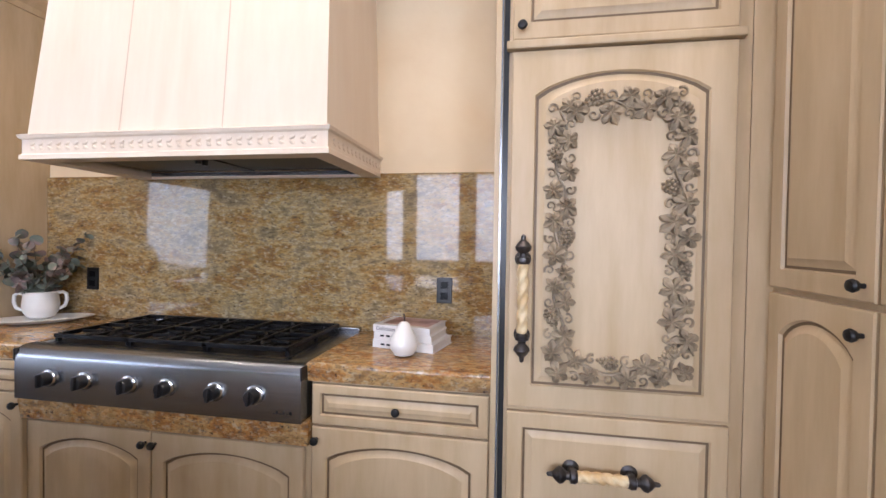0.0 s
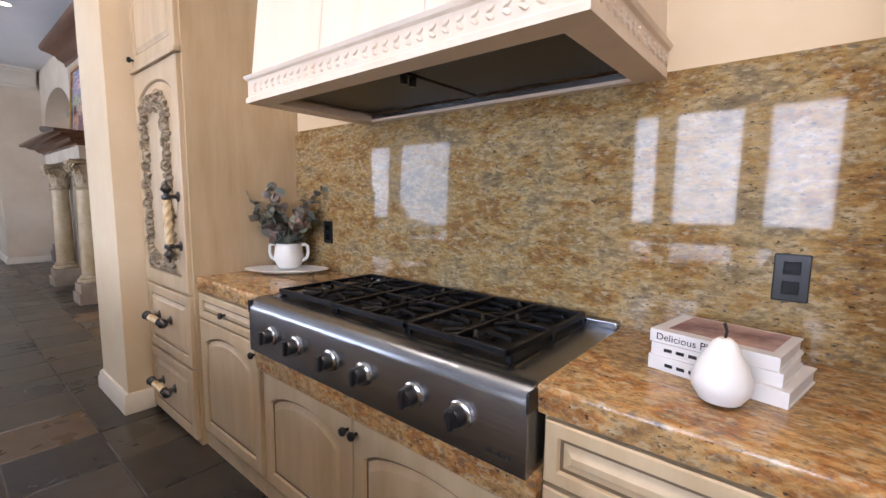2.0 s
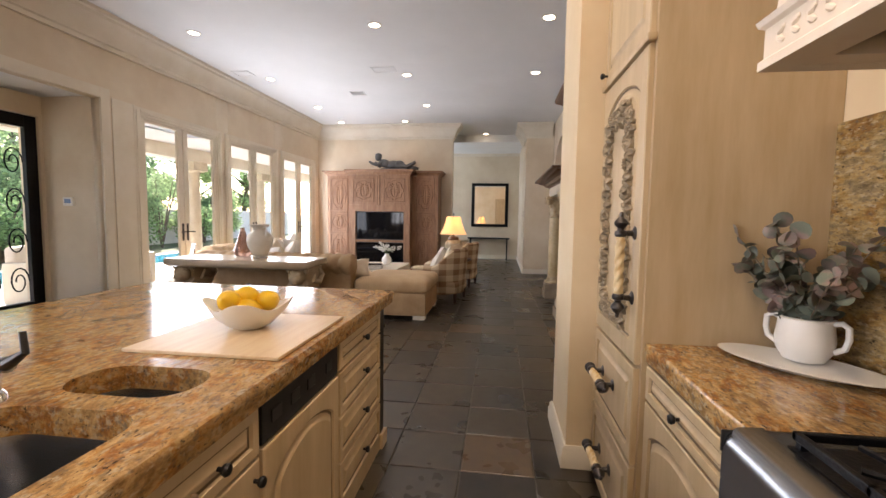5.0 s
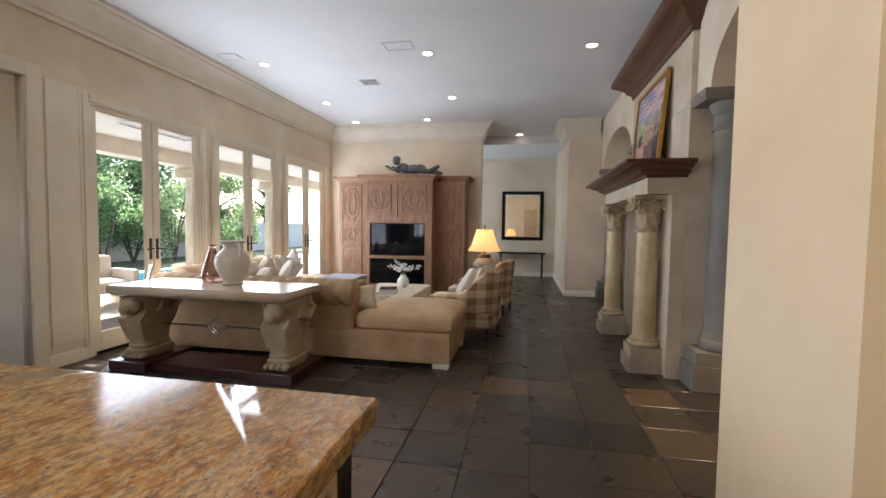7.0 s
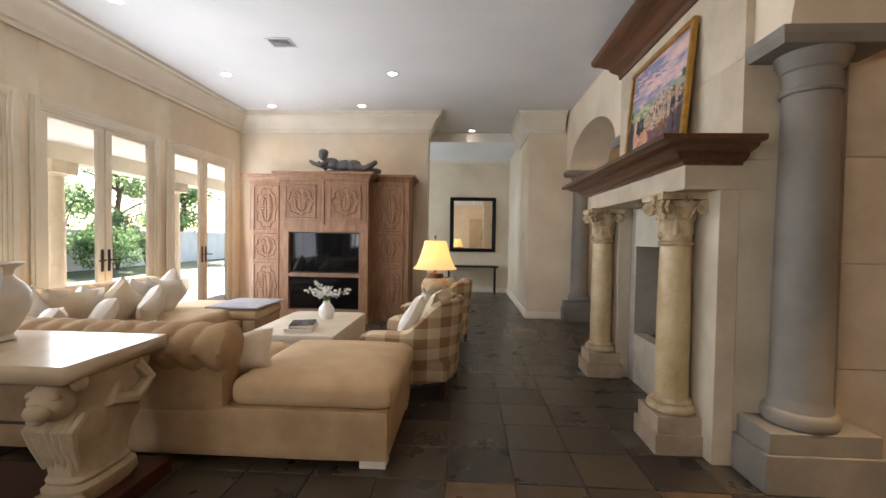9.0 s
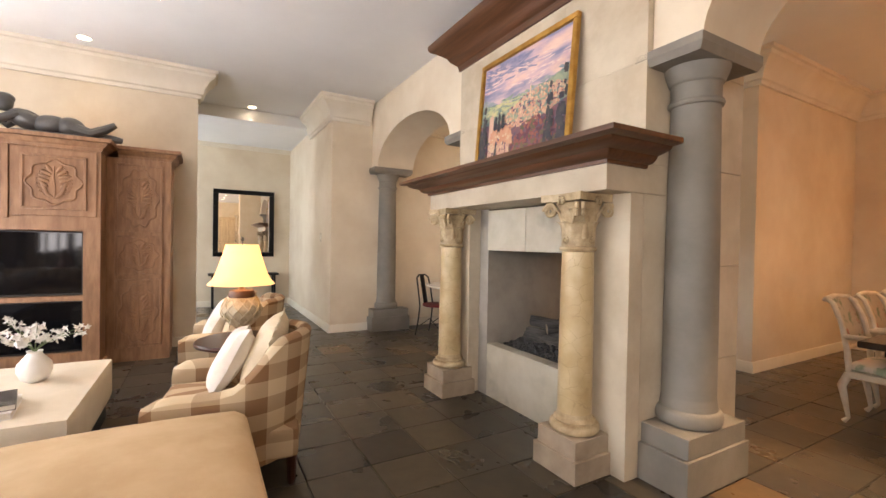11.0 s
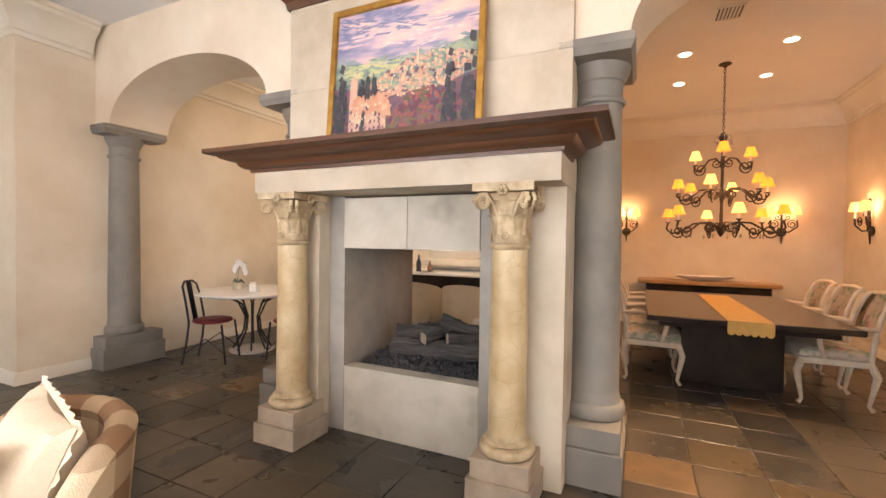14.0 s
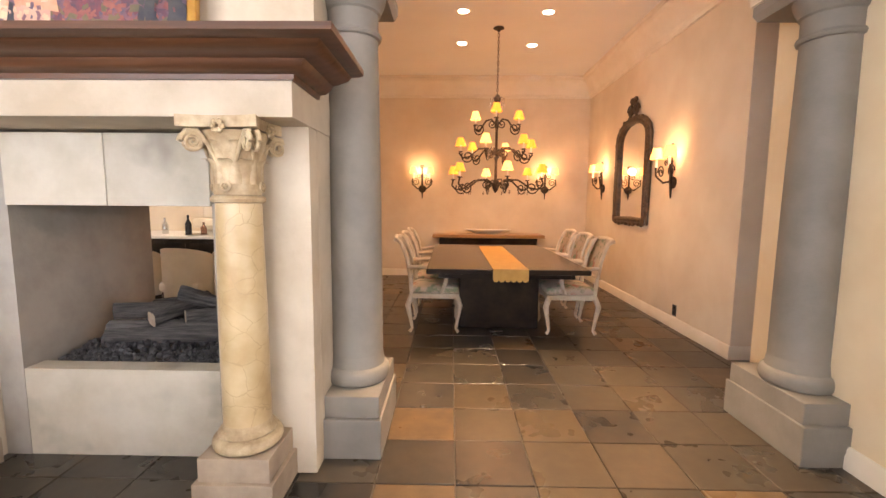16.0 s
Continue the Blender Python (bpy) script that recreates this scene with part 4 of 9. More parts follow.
for s in (-1, 1):
    part("handle", tube(B(), [(s * 0.068, 0, 0.13), (s * 0.088, 0, 0.136), (s * 0.104, 0, 0.125), (s * 0.106, 0, 0.09), (s * 0.098, 0, 0.06), (s * 0.074, 0, 0.045)], 0.009, 10), "white", pt)
rng = random.Random(11)
bm, bl = B(), B()
for i in range(17):
    a, sp = 2 * math.pi * i / 17 + rng.uniform(-0.3, 0.3), rng.uniform(0.06, 0.25)
    hgt = rng.uniform(0.16, 0.36) * (1.15 - sp)
    pts = [Vector((0.02 * math.cos(a) + sp * math.cos(a) * q ** 1.3, (0.02 + sp * q ** 1.3 * 0.75) * math.sin(a), 0.10 + hgt * q)) for q in [j / 9 for j in range(10)]]
    tube(bm, pts, 0.0022, 5)
    for j in range(2, 10):
        for s in (0, 1):
            d = Vector((rng.uniform(-1, 1), rng.uniform(-1, 1), rng.uniform(-0.3, 0.8))).normalized()
            c0 = pts[j] + d * 0.022
            nrm = (d.cross(Vector((rng.uniform(-1, 1), rng.uniform(-1, 1), rng.uniform(-1, 1))))).normalized()
            r = rng.uniform(0.017, 0.029)
            side = nrm.cross(d).normalized()
            ring = [bl.verts.new(c0 + r * (math.cos(q) * d * 1.05 + math.sin(q) * side) + nrm * 0.004 * math.cos(2 * q)) for q in [2 * math.pi * k / 11 for k in range(11)]]
            ctr = bl.verts.new(c0 - nrm * 0.004)
            for k in range(11):
                bl.faces.new((ctr, ring[k], ring[(k + 1) % 11]))
part("stems", bm, mat("stem", (0.16, 0.12, 0.08), 0.7), pt)
part("leaves", bl, "leaf_grey", pt, "grey-green eucalyptus leaves")


def book(m, w, d, h, cover, label, lines=()):
    b = thing("book", label, "book", m, group="stacked books")
    part("pages", bx(-w / 2 + 0.004, w / 2 - 0.004, -d / 2 + 0.002, d / 2 - 0.004, 0.003, h - 0.003), "paper", b)
    bm = bx(-w / 2, w / 2, -d / 2, d / 2, h - 0.003, h)
    box(bm, -w / 2, w / 2, -d / 2, d / 2, 0, 0.003)
    box(bm, -w / 2, w / 2, -d / 2 - 0.003, -d / 2 + 0.001, 0, h, bevel=0.001)
    part("cover", bm, cover, b)
    return b


M["cover_white"] = mat("white_cover", (0.74, 0.71, 0.68), 0.45)
M["cover_red"] = mat("dark_print", (0.12, 0.03, 0.03), 0.4, color2=(0.55, 0.35, 0.3), scale=9)
b1 = book(pose(-0.435, 1.815, 0.906, 0, 0, -12), 0.28, 0.21, 0.035, "cover_white", "thick white hardback book lying on the worktop")
b2 = book(pose(-0.445, 1.82, 0.9415, 0, 0, -9), 0.26, 0.20, 0.03, "cover_white", "white hardback book in a stack")
b3 = book(pose(-0.45, 1.825, 0.972, 0, 0, -10), 0.26, 0.20, 0.03, "cover_white", "white hardback book with a dark photo cover")
part("cover_photo", bx(-0.10, 0.11, -0.07, 0.09, 0.0302, 0.0306), "cover_red", b3)
for k, ob in enumerate((b1, b2)):
    bm = B()
    for i in range(4 + k):
        box(bm, -0.10 + 0.027 * i, -0.082 + 0.027 * i, -0.1090 if k == 0 else -0.1036, -0.1080 if k == 0 else -0.1031, 0.012, 0.02)
    part("spine_writing", bm, "black_plastic", ob)
pr = thing("ceramic_pear", "white ceramic pear with a dark stem", "ornament", pose(-0.43, 1.635, 0.906))
part("pear_body", lathe(B(), [(0.015, 0.0), (0.038, 0.006), (0.053, 0.03), (0.055, 0.05), (0.045, 0.082), (0.03, 0.108), (0.022, 0.125), (0.012, 0.134), (0.003, 0.135)], 28), "white", pr)
part("stem", tube(B(), [(0, 0, 0.133), (0.002, 0, 0.15), (-0.003, 0, 0.165)], [0.003, 0.003, 0.004], 6), "bronze", pr)

# island
IY = 0.255
slab("worktop", -3.545, -0.5, -1.3, 0.292, 0.835, 0.905, "golden brown granite island top with chiselled edge", holes=[(-2.14, -1.94, -0.21, 0.15, 0.09), (-1.865, -1.2, -0.23, 0.165, 0.09)], seed=7, rough_edge=0.004)
isl = thing("kitchen_island", "cream glazed kitchen island with drawers and doors", "kitchen island", pose(0, IY, 0, 0, 0, 180))
# in the island's own axes its front looks towards -y, and x is mirrored
part("body", bx(0.56, 1.19, 0.001, 1.50, 0.085, 0.834), "cabinet", isl)
part("body", bx(2.15, 3.36, 0.001, 1.50, 0.085, 0.834), "cabinet", isl)
part("body", bx(1.19, 2.15, 0.001, 0.08, 0.085, 0.834), "cabinet", isl)
part("back_panel", bx(1.19, 2.15, 0.5, 1.50, 0.085, 0.834), "cabinet", isl)
part("base_moulding", bx(0.56, 3.38, -0.012, 1.51, 0, 0.08, bevel=0.004), "cabinet", isl)
part("corner_post", bx(3.36, 3.44, -0.012, 0.06, 0.09, 0.834, bevel=0.004), "dark_steel", isl, "dark grey corner post")
part("post_foot", bx(3.36, 3.46, -0.03, 0.08, 0.0, 0.09, bevel=0.006), "cabinet", isl)
for z0, z1 in ((0.705, 0.828), (0.505, 0.695), (0.305, 0.495), (0.095, 0.295)):
    front(isl, "drawer", 2.71, 3.33, z0, z1, -0.001, 0, (3.02, (z0 + z1) / 2), margin=0.032)
front(isl, "dishwasher_door", 2.12, 2.695, 0.095, 0.69, -0.001, 0.07, None)
cp = part("dishwasher_panel", bx(2.12, 2.695, -0.018, -0.001, 0.70, 0.83, bevel=0.003), "dark_steel", isl, "dark steel dishwasher control panel")
for x in (2.2, 2.32, 2.44, 2.6):
    part("button", bx(x - 0.03, x + 0.03, -0.022, -0.018, 0.745, 0.785, bevel=0.002), "black_plastic", cp)
for a, b in ((1.43, 2.10), (0.6, 1.42)):
    front(isl, "drawer", a, b, 0.69, 0.828, -0.001, 0, (b - 0.18 if b > 2 else (a + b) / 2, 0.755), margin=0.032)
    front(isl, "door", a, b, 0.095, 0.68, -0.001, 0.06, (b - 0.03, 0.63))
for x0, x1, y0, y1 in ((-2.16, -1.92, -0.23, 0.17), (-1.885, -1.18, -0.25, 0.185)):
    s = thing("sink_bowl", "undermounted stainless steel sink bowl", "sink", pose((x0 + x1) / 2, (y0 + y1) / 2, 0.834), group="island sinks")
    bm = B()
    hw, hd_ = (x1 - x0) / 2, (y1 - y0) / 2
    loops = []
    for ins, z in ((0.0, 0.0), (0.014, 0.0), (0.018, -0.02), (0.03, -0.17), (0.05, -0.19)):
        lp = []
        r = 0.09
        for cx, cy, a0 in ((hw - ins - r, hd_ - ins - r, 0), (-hw + ins + r, hd_ - ins - r, 90), (-hw + ins + r, -hd_ + ins + r, 180), (hw - ins - r, -hd_ + ins + r, 270)):
            lp += [bm.verts.new((cx + r * math.cos(radians(a0 + 15 * i)), cy + r * math.sin(radians(a0 + 15 * i)), z)) for i in range(7)]
        loops.append(lp)
    for a, b in zip(loops, loops[1:]):
        for i in range(len(a)):
            bm.faces.new((a[i], a[(i + 1) % len(a)], b[(i + 1) % len(a)], b[i]))
    bm.faces.new(loops[-1])
    part("bowl", bm, "steel", s)
    part("drain", lathe(B(), [(0.04, -0.189), (0.04, -0.186), (0.02, -0.187)], 20), "chrome", s)
fc = thing("faucet", "chrome kitchen faucet with a black spout", "faucet", pose(-1.86, -0.27, 0.905) @ Matrix.Scale(1.25, 4))
part("faucet_body", lathe(B(), [(0.032, 0), (0.03, 0.012), (0.024, 0.02), (0.024, 0.10), (0.02, 0.11)], 24), "chrome", fc)
part("spout", tube(B(), [(0, 0, 0.11), (0, 0, 0.2), (0.03, 0.0, 0.25), (0.09, 0.0, 0.27), (0.15, 0.0, 0.25), (0.17, 0.0, 0.20)], [0.018, 0.018, 0.02, 0.024, 0.026, 0.022], 14), "black_plastic", fc)
part("lever", tube(B(), [(0, 0.03, 0.075), (0.02, 0.08, 0.085), (0.02, 0.12, 0.11), (0.015, 0.11, 0.145)], [0.014, 0.012, 0.007, 0.006], 10), "black_plastic", fc)
part("side_arm", tube(B(), [(0, 0.0, 0.07), (0.015, 0.075, 0.082)], 0.015, 12), "chrome", fc)
bd = built("cutting_board", bx(-0.285, 0.275, -0.28, 0.26, 0, 0.012, bevel=0.003), mat("pale_board", (0.70, 0.55, 0.36), 0.4, color2=(0.62, 0.45, 0.27), scale=5, stretch=(0.6, 6, 1)), "pale wooden board set on the island top", "cutting board", pose(-2.515, 0.0, 0.9055))
bw = thing("fruit_bowl", "white square-rimmed bowl of yellow lemons", "bowl", pose(-2.56, -0.03, 0.918, 0, 0, 20))
bm = B()
n = 48
rings = []
for r, z, k in ((0.05, 0.0, 0), (0.075, 0.01, 0), (0.125, 0.055, 0.12), (0.15, 0.10, 0.2), (0.146, 0.101, 0.2), (0.11, 0.05, 0.12), (0.04, 0.014, 0)):
    rings.append([bm.verts.new((r * (1 + 0.5 * k * math.cos(4 * a)) * math.cos(a), r * (1 + 0.5 * k * math.cos(4 * a)) * math.sin(a), z + 0.09 * k * math.cos(4 * a))) for a in [2 * math.pi * i / n for i in range(n)]])
for a, b in zip(rings, rings[1:]):
    for i in range(n):
        bm.faces.new((a[i], a[(i + 1) % n], b[(i + 1) % n], b[i]))
bm.faces.new(list(reversed(rings[0])))
bm.faces.new(rings[-1])
part("bowl", bm, "white", bw)
M["lemon"] = mat("lemon_peel", (0.80, 0.50, 0.01), 0.4, color2=(0.72, 0.40, 0.01), scale=8, bump=0.15, bump_scale=150)
for x, y, z, a in ((0.05, 0.03, 0.06, 20), (-0.06, 0.02, 0.06, 80), (0.0, -0.06, 0.06, 130), (0.01, 0.0, 0.10, 50), (0.075, -0.035, 0.095, 100), (-0.055, -0.04, 0.09, 10), (-0.01, 0.07, 0.085, 160)):
    bm = lathe(B(), [(0.003, -0.055), (0.009, -0.05), (0.027, -0.036), (0.039, -0.012), (0.040, 0.010), (0.029, 0.034), (0.010, 0.050), (0.003, 0.056)], 18)
    le = built("lemon", bm, "lemon", "bright yellow lemon in the white bowl", "lemon", pose(-2.56 + x, -0.03 + y, 0.938 + z, 70, 0, a), group="lemons")
tw = thing("dish_towel", "beige kitchen towel hanging from a knob", "towel", pose(-1.80, IY + 0.035, 0.765))
bm = B()
n, k = 26, 14
g = []
for j in range(k + 1):
    v = j / k
    wd = 0.02 + 0.075 * min(1, v * 1.6)
    row = []
    for i in range(n + 1):
        u = 2 * i / n - 1
        row.append(bm.verts.new((u * wd + 0.01 * math.sin(3 * v), 0.016 + 0.012 * math.sin(u * 9 + 2 * v) * (0.4 + v), -0.42 * v + 0.01 * math.cos(u * 2))))
    g.append(row)
for j in range(k):
    for i in range(n):
        bm.faces.new((g[j][i], g[j][i + 1], g[j + 1][i + 1], g[j + 1][i]))
bmesh.ops.solidify(bm, geom=bm.faces[:], thickness=0.006)
part("cloth", bm, mat("towel_cloth", (0.52, 0.38, 0.28), 0.9, color2=(0.58, 0.45, 0.35), scale=30, bump=0.4, bump_scale=200), tw)
# lettering along the spine of the topmost book
tc = bpy.data.curves.new("spine_title", "FONT")
tc.body, tc.size, tc.extrude = "Delicious Pl", 0.024, 0.0002
tx = new("spine_title_source", tc)
bpy.context.view_layer.update()
me = bpy.data.meshes.new_from_object(tx.evaluated_get(bpy.context.evaluated_depsgraph_get()))
bpy.data.objects.remove(tx)
me.materials.append(M["dark_steel"])
title = new("spine_title", me)
title.parent = b3
title.matrix_local = pose(-0.115, -0.1038, 0.007, 90, 0, 0)

# ---- fireplace ----
M["smoked_stone"] = mat("smoked_limestone", (0.38, 0.35, 0.305), 0.75, color2=(0.26, 0.24, 0.205), scale=2.5, bump=0.2, bump_scale=30)
M["pale_block"] = mat("pale_stone_block", (0.55, 0.51, 0.42), 0.65, color2=(0.43, 0.39, 0.30), scale=3.5, detail=7, mix=(0.35, 0.7), color3=(0.20, 0.17, 0.14), scale3=2.6, mix3=(0.60, 0.90), bump=0.15, bump_scale=25, rand=0.05)
M["plinth_stone"] = mat("worn_plinth_stone", (0.46, 0.37, 0.27), 0.7, color2=(0.33, 0.26, 0.19), scale=5, detail=7, bump=0.25, bump_scale=30)
M["lava"] = mat("black_lava", (0.032, 0.032, 0.034), 0.55, island=0.6, bump=0.4, bump_scale=80)
M["log"] = mat("ceramic_log", (0.030, 0.028, 0.028), 0.8, color2=(0.13, 0.12, 0.11), scale=7, stretch=(0.7, 9, 9), bump=1.0, bump_scale=34)
M["log_end"] = mat("log_end", (0.36, 0.29, 0.22), 0.8, color2=(0.26, 0.2, 0.15), scale=30)
M["crackle"] = bpy.data.materials.new("crackled_marble")
M["crackle"].use_nodes = True
_n = M["crackle"].node_tree
_b = _n.nodes["Principled BSDF"]
_tc = _n.nodes.new("ShaderNodeTexCoord")
_v = _n.nodes.new("ShaderNodeTexVoronoi")
_v.feature, _v.inputs["Scale"].default_value = "DISTANCE_TO_EDGE", 10.0
_ns = _n.nodes.new("ShaderNodeTexNoise")
_ns.inputs["Scale"].default_value, _ns.inputs["Detail"].default_value = 5.0, 6.0
_mx = _n.nodes.new("ShaderNodeMix")
_mx.data_type = "RGBA"
_mx.inputs["Factor"].default_value = 0.12
_n.links.new(_tc.outputs["Object"], _mx.inputs["A"])
_n.links.new(_ns.outputs["Color"], _mx.inputs["B"])
_n.links.new(_tc.outputs["Object"], _ns.inputs["Vector"])
_n.links.new(_mx.outputs["Result"], _v.inputs["Vector"])
_r1 = _n.nodes.new("ShaderNodeMapRange")
_r1.inputs["From Max"].default_value = 0.016
_n.links.new(_v.outputs["Distance"], _r1.inputs["Value"])
_r2 = _n.nodes.new("ShaderNodeMapRange")
_r2.inputs["From Min"].default_value, _r2.inputs["From Max"].default_value = 0.35, 0.65
_n.links.new(_ns.outputs["Fac"], _r2.inputs["Value"])
_c1 = _n.nodes.new("ShaderNodeMix")
_c1.data_type = "RGBA"
_c1.inputs["A"].default_value, _c1.inputs["B"].default_value = (0.62, 0.49, 0.29, 1), (0.44, 0.31, 0.15, 1)
_n.links.new(_r2.outputs[0], _c1.inputs["Factor"])
_c2 = _n.nodes.new("ShaderNodeMix")
_c2.data_type = "RGBA"
_c2.inputs["A"].default_value = (0.40, 0.29, 0.15, 1)
_n.links.new(_c1.outputs["Result"], _c2.inputs["B"])
_n.links.new(_r1.outputs[0], _c2.inputs["Factor"])
_n.links.new(_c2.outputs["Result"], _b.inputs["Base Color"])
_b.inputs["Roughness"].default_value = 0.4

FX0, FX1, FB = -8.80, -6.68, 3.15
OX0, OX1, OZ0, OZ1 = -8.265, -7.22, 0.48, 1.34
fp = thing("fireplace", "see-through limestone fireplace with carved columns", "fireplace", pose(0, 0, 0))
for a, b, mtl in ((FX0, -8.401, "limestone"), (-8.399, OX0 - 0.001, "smoked_stone"), (OX1 + 0.001, -7.087, "smoked_stone"), (-7.085, FX1, "limestone")):
    part("jamb", bx(a, b, WALL_Y, FB, 0, 1.7155), mtl, fp)
part("hearth_panel", bx(OX0, OX1, WALL_Y, WALL_Y + 0.12, 0, OZ0, bevel=0.004), "pale_block", fp, "pale sooty stone hearth panel")
part("hearth_bed", bx(OX0, OX1, WALL_Y + 0.12, FB, 0, OZ0 - 0.03), "smoked_stone", fp)
xm = (OX0 + OX1) / 2
part("lintel_block", bx(OX0, xm - 0.002, WALL_Y - 0.012, FB, OZ1, 1.70, bevel=0.004), "pale_block", fp)
part("lintel_block", bx(xm + 0.002, OX1, WALL_Y - 0.012, FB, OZ1, 1.70, bevel=0.004), "pale_block", fp)
for a, b in ((FX0, -8.40), (-7.085, FX1)):
    part("pilaster", bx(a, b, 2.0, WALL_Y - 0.001, 0, 1.715, bevel=0.004), "limestone", fp)
part("frieze", bx(FX0, FX1 + 0.004, 1.785, WALL_Y + 0.3, 1.716, 1.90, bevel=0.004), "limestone", fp)
# chimney breast in dressed blocks
rng = random.Random(21)
z = 1.901
for row, hgt in enumerate((0.62, 0.62, CEIL - 1.901 - 1.244)):
    cuts = [FX0] + [FX0 + (FX1 - FX0) * q for q in ((0.33, 0.68) if row % 2 else (0.5,))] + [FX1]
    for a, b in zip(cuts, cuts[1:]):
        part("breast_block", bx(a + 0.0004, b - 0.0004, WALL_Y, FB, z + 0.0004, z + hgt - 0.0008, bevel=0.0015), "limestone", fp)
    z += hgt
# blocks of the side pier behind the column
z = 0.0
for row in range(4):
    part("pier_block", bx(FX1, FX1 + 0.03, 2.70, FB, z + 0.001, z + 0.635, bevel=0.003), "limestone", fp)
    z += 0.638
part("pier_block", bx(FX1, FX1 + 0.03, 2.78, FB, z, CEIL - 0.002, bevel=0.003), "limestone", fp)

MANT = [(0.0, 1.862), (0.018, 1.862), (0.022, 1.882), (0.05, 1.886), (0.075, 1.905), (0.085, 1.925), (0.125, 1.935), (0.16, 1.948), (0.175, 1.966), (0.215, 1.968), (0.235, 1.975), (0.235, 2.002), (0.0, 2.002)]
mt = part("mantel_shelf", sweep(B(), [(FX0, WALL_Y, 0), (FX0, 1.785, 0), (FX1, 1.785, 0), (FX1, WALL_Y, 0)], MANT), "mantel_wood", fp, "dark walnut moulded mantel shelf")
part("shelf_top", bx(FX0, FX1, 1.785, WALL_Y - 0.001, 1.97, 2.002), "mantel_wood", mt)
part("upper_cornice", sweep(B(), [(FX0, FB, 3.16), (FX0, WALL_Y, 3.16), (FX1, WALL_Y, 3.16), (FX1, FB, 3.16)],
     [(0.001, 0.0), (0.02, 0.0), (0.03, 0.05), (0.09, 0.10), (0.11, 0.14), (0.18, 0.19), (0.24, 0.22), (0.26, 0.25), (0.26, 0.29), (0.001, 0.29)]), "mantel_wood", fp, "dark walnut cornice on the chimney breast")


def acanthus(bm, m, h, w, curl):
    """A leaf that climbs and curls outwards (away along +x), with lobed edges."""
    rows, cols = 9, 5
    g = []
    for j in range(rows + 1):
        v = j / rows
        zz = h * math.sin(v * 1.75) / math.sin(1.57)
        out = 0.010 + curl * v ** 3
        ww = w * (0.75 + 0.25 * math.sin(v * 3.1)) * (1 - 0.5 * v ** 4) * (1 + 0.14 * math.sin(v * 19))
        g.append([bm.verts.new(m @ Vector((out - 0.012 * abs(u) ** 1.5 + (0.006 if u == 0 else 0), u * ww, zz))) for u in [-1 + 2 * i / cols for i in range(cols + 1)]])
    for j in range(rows):
        for i in range(cols):
            bm.faces.new((g[j][i], g[j][i + 1], g[j + 1][i + 1], g[j + 1][i]))


def scroll(bm, c, r, axis, turns=2.2, thick=0.011):
    pts = []
    for i in range(30):
        q = i / 29
        a = q * turns * 2 * math.pi
        rr = r * (1 - 0.85 * q)
        pts.append(Vector(c) + rr * math.cos(a) * Vector(axis) + Vector((0, 0, rr * math.sin(a))))
    tube(bm, pts, [thick * (1 - 0.5 * i / 29) for i in range(30)], 7)


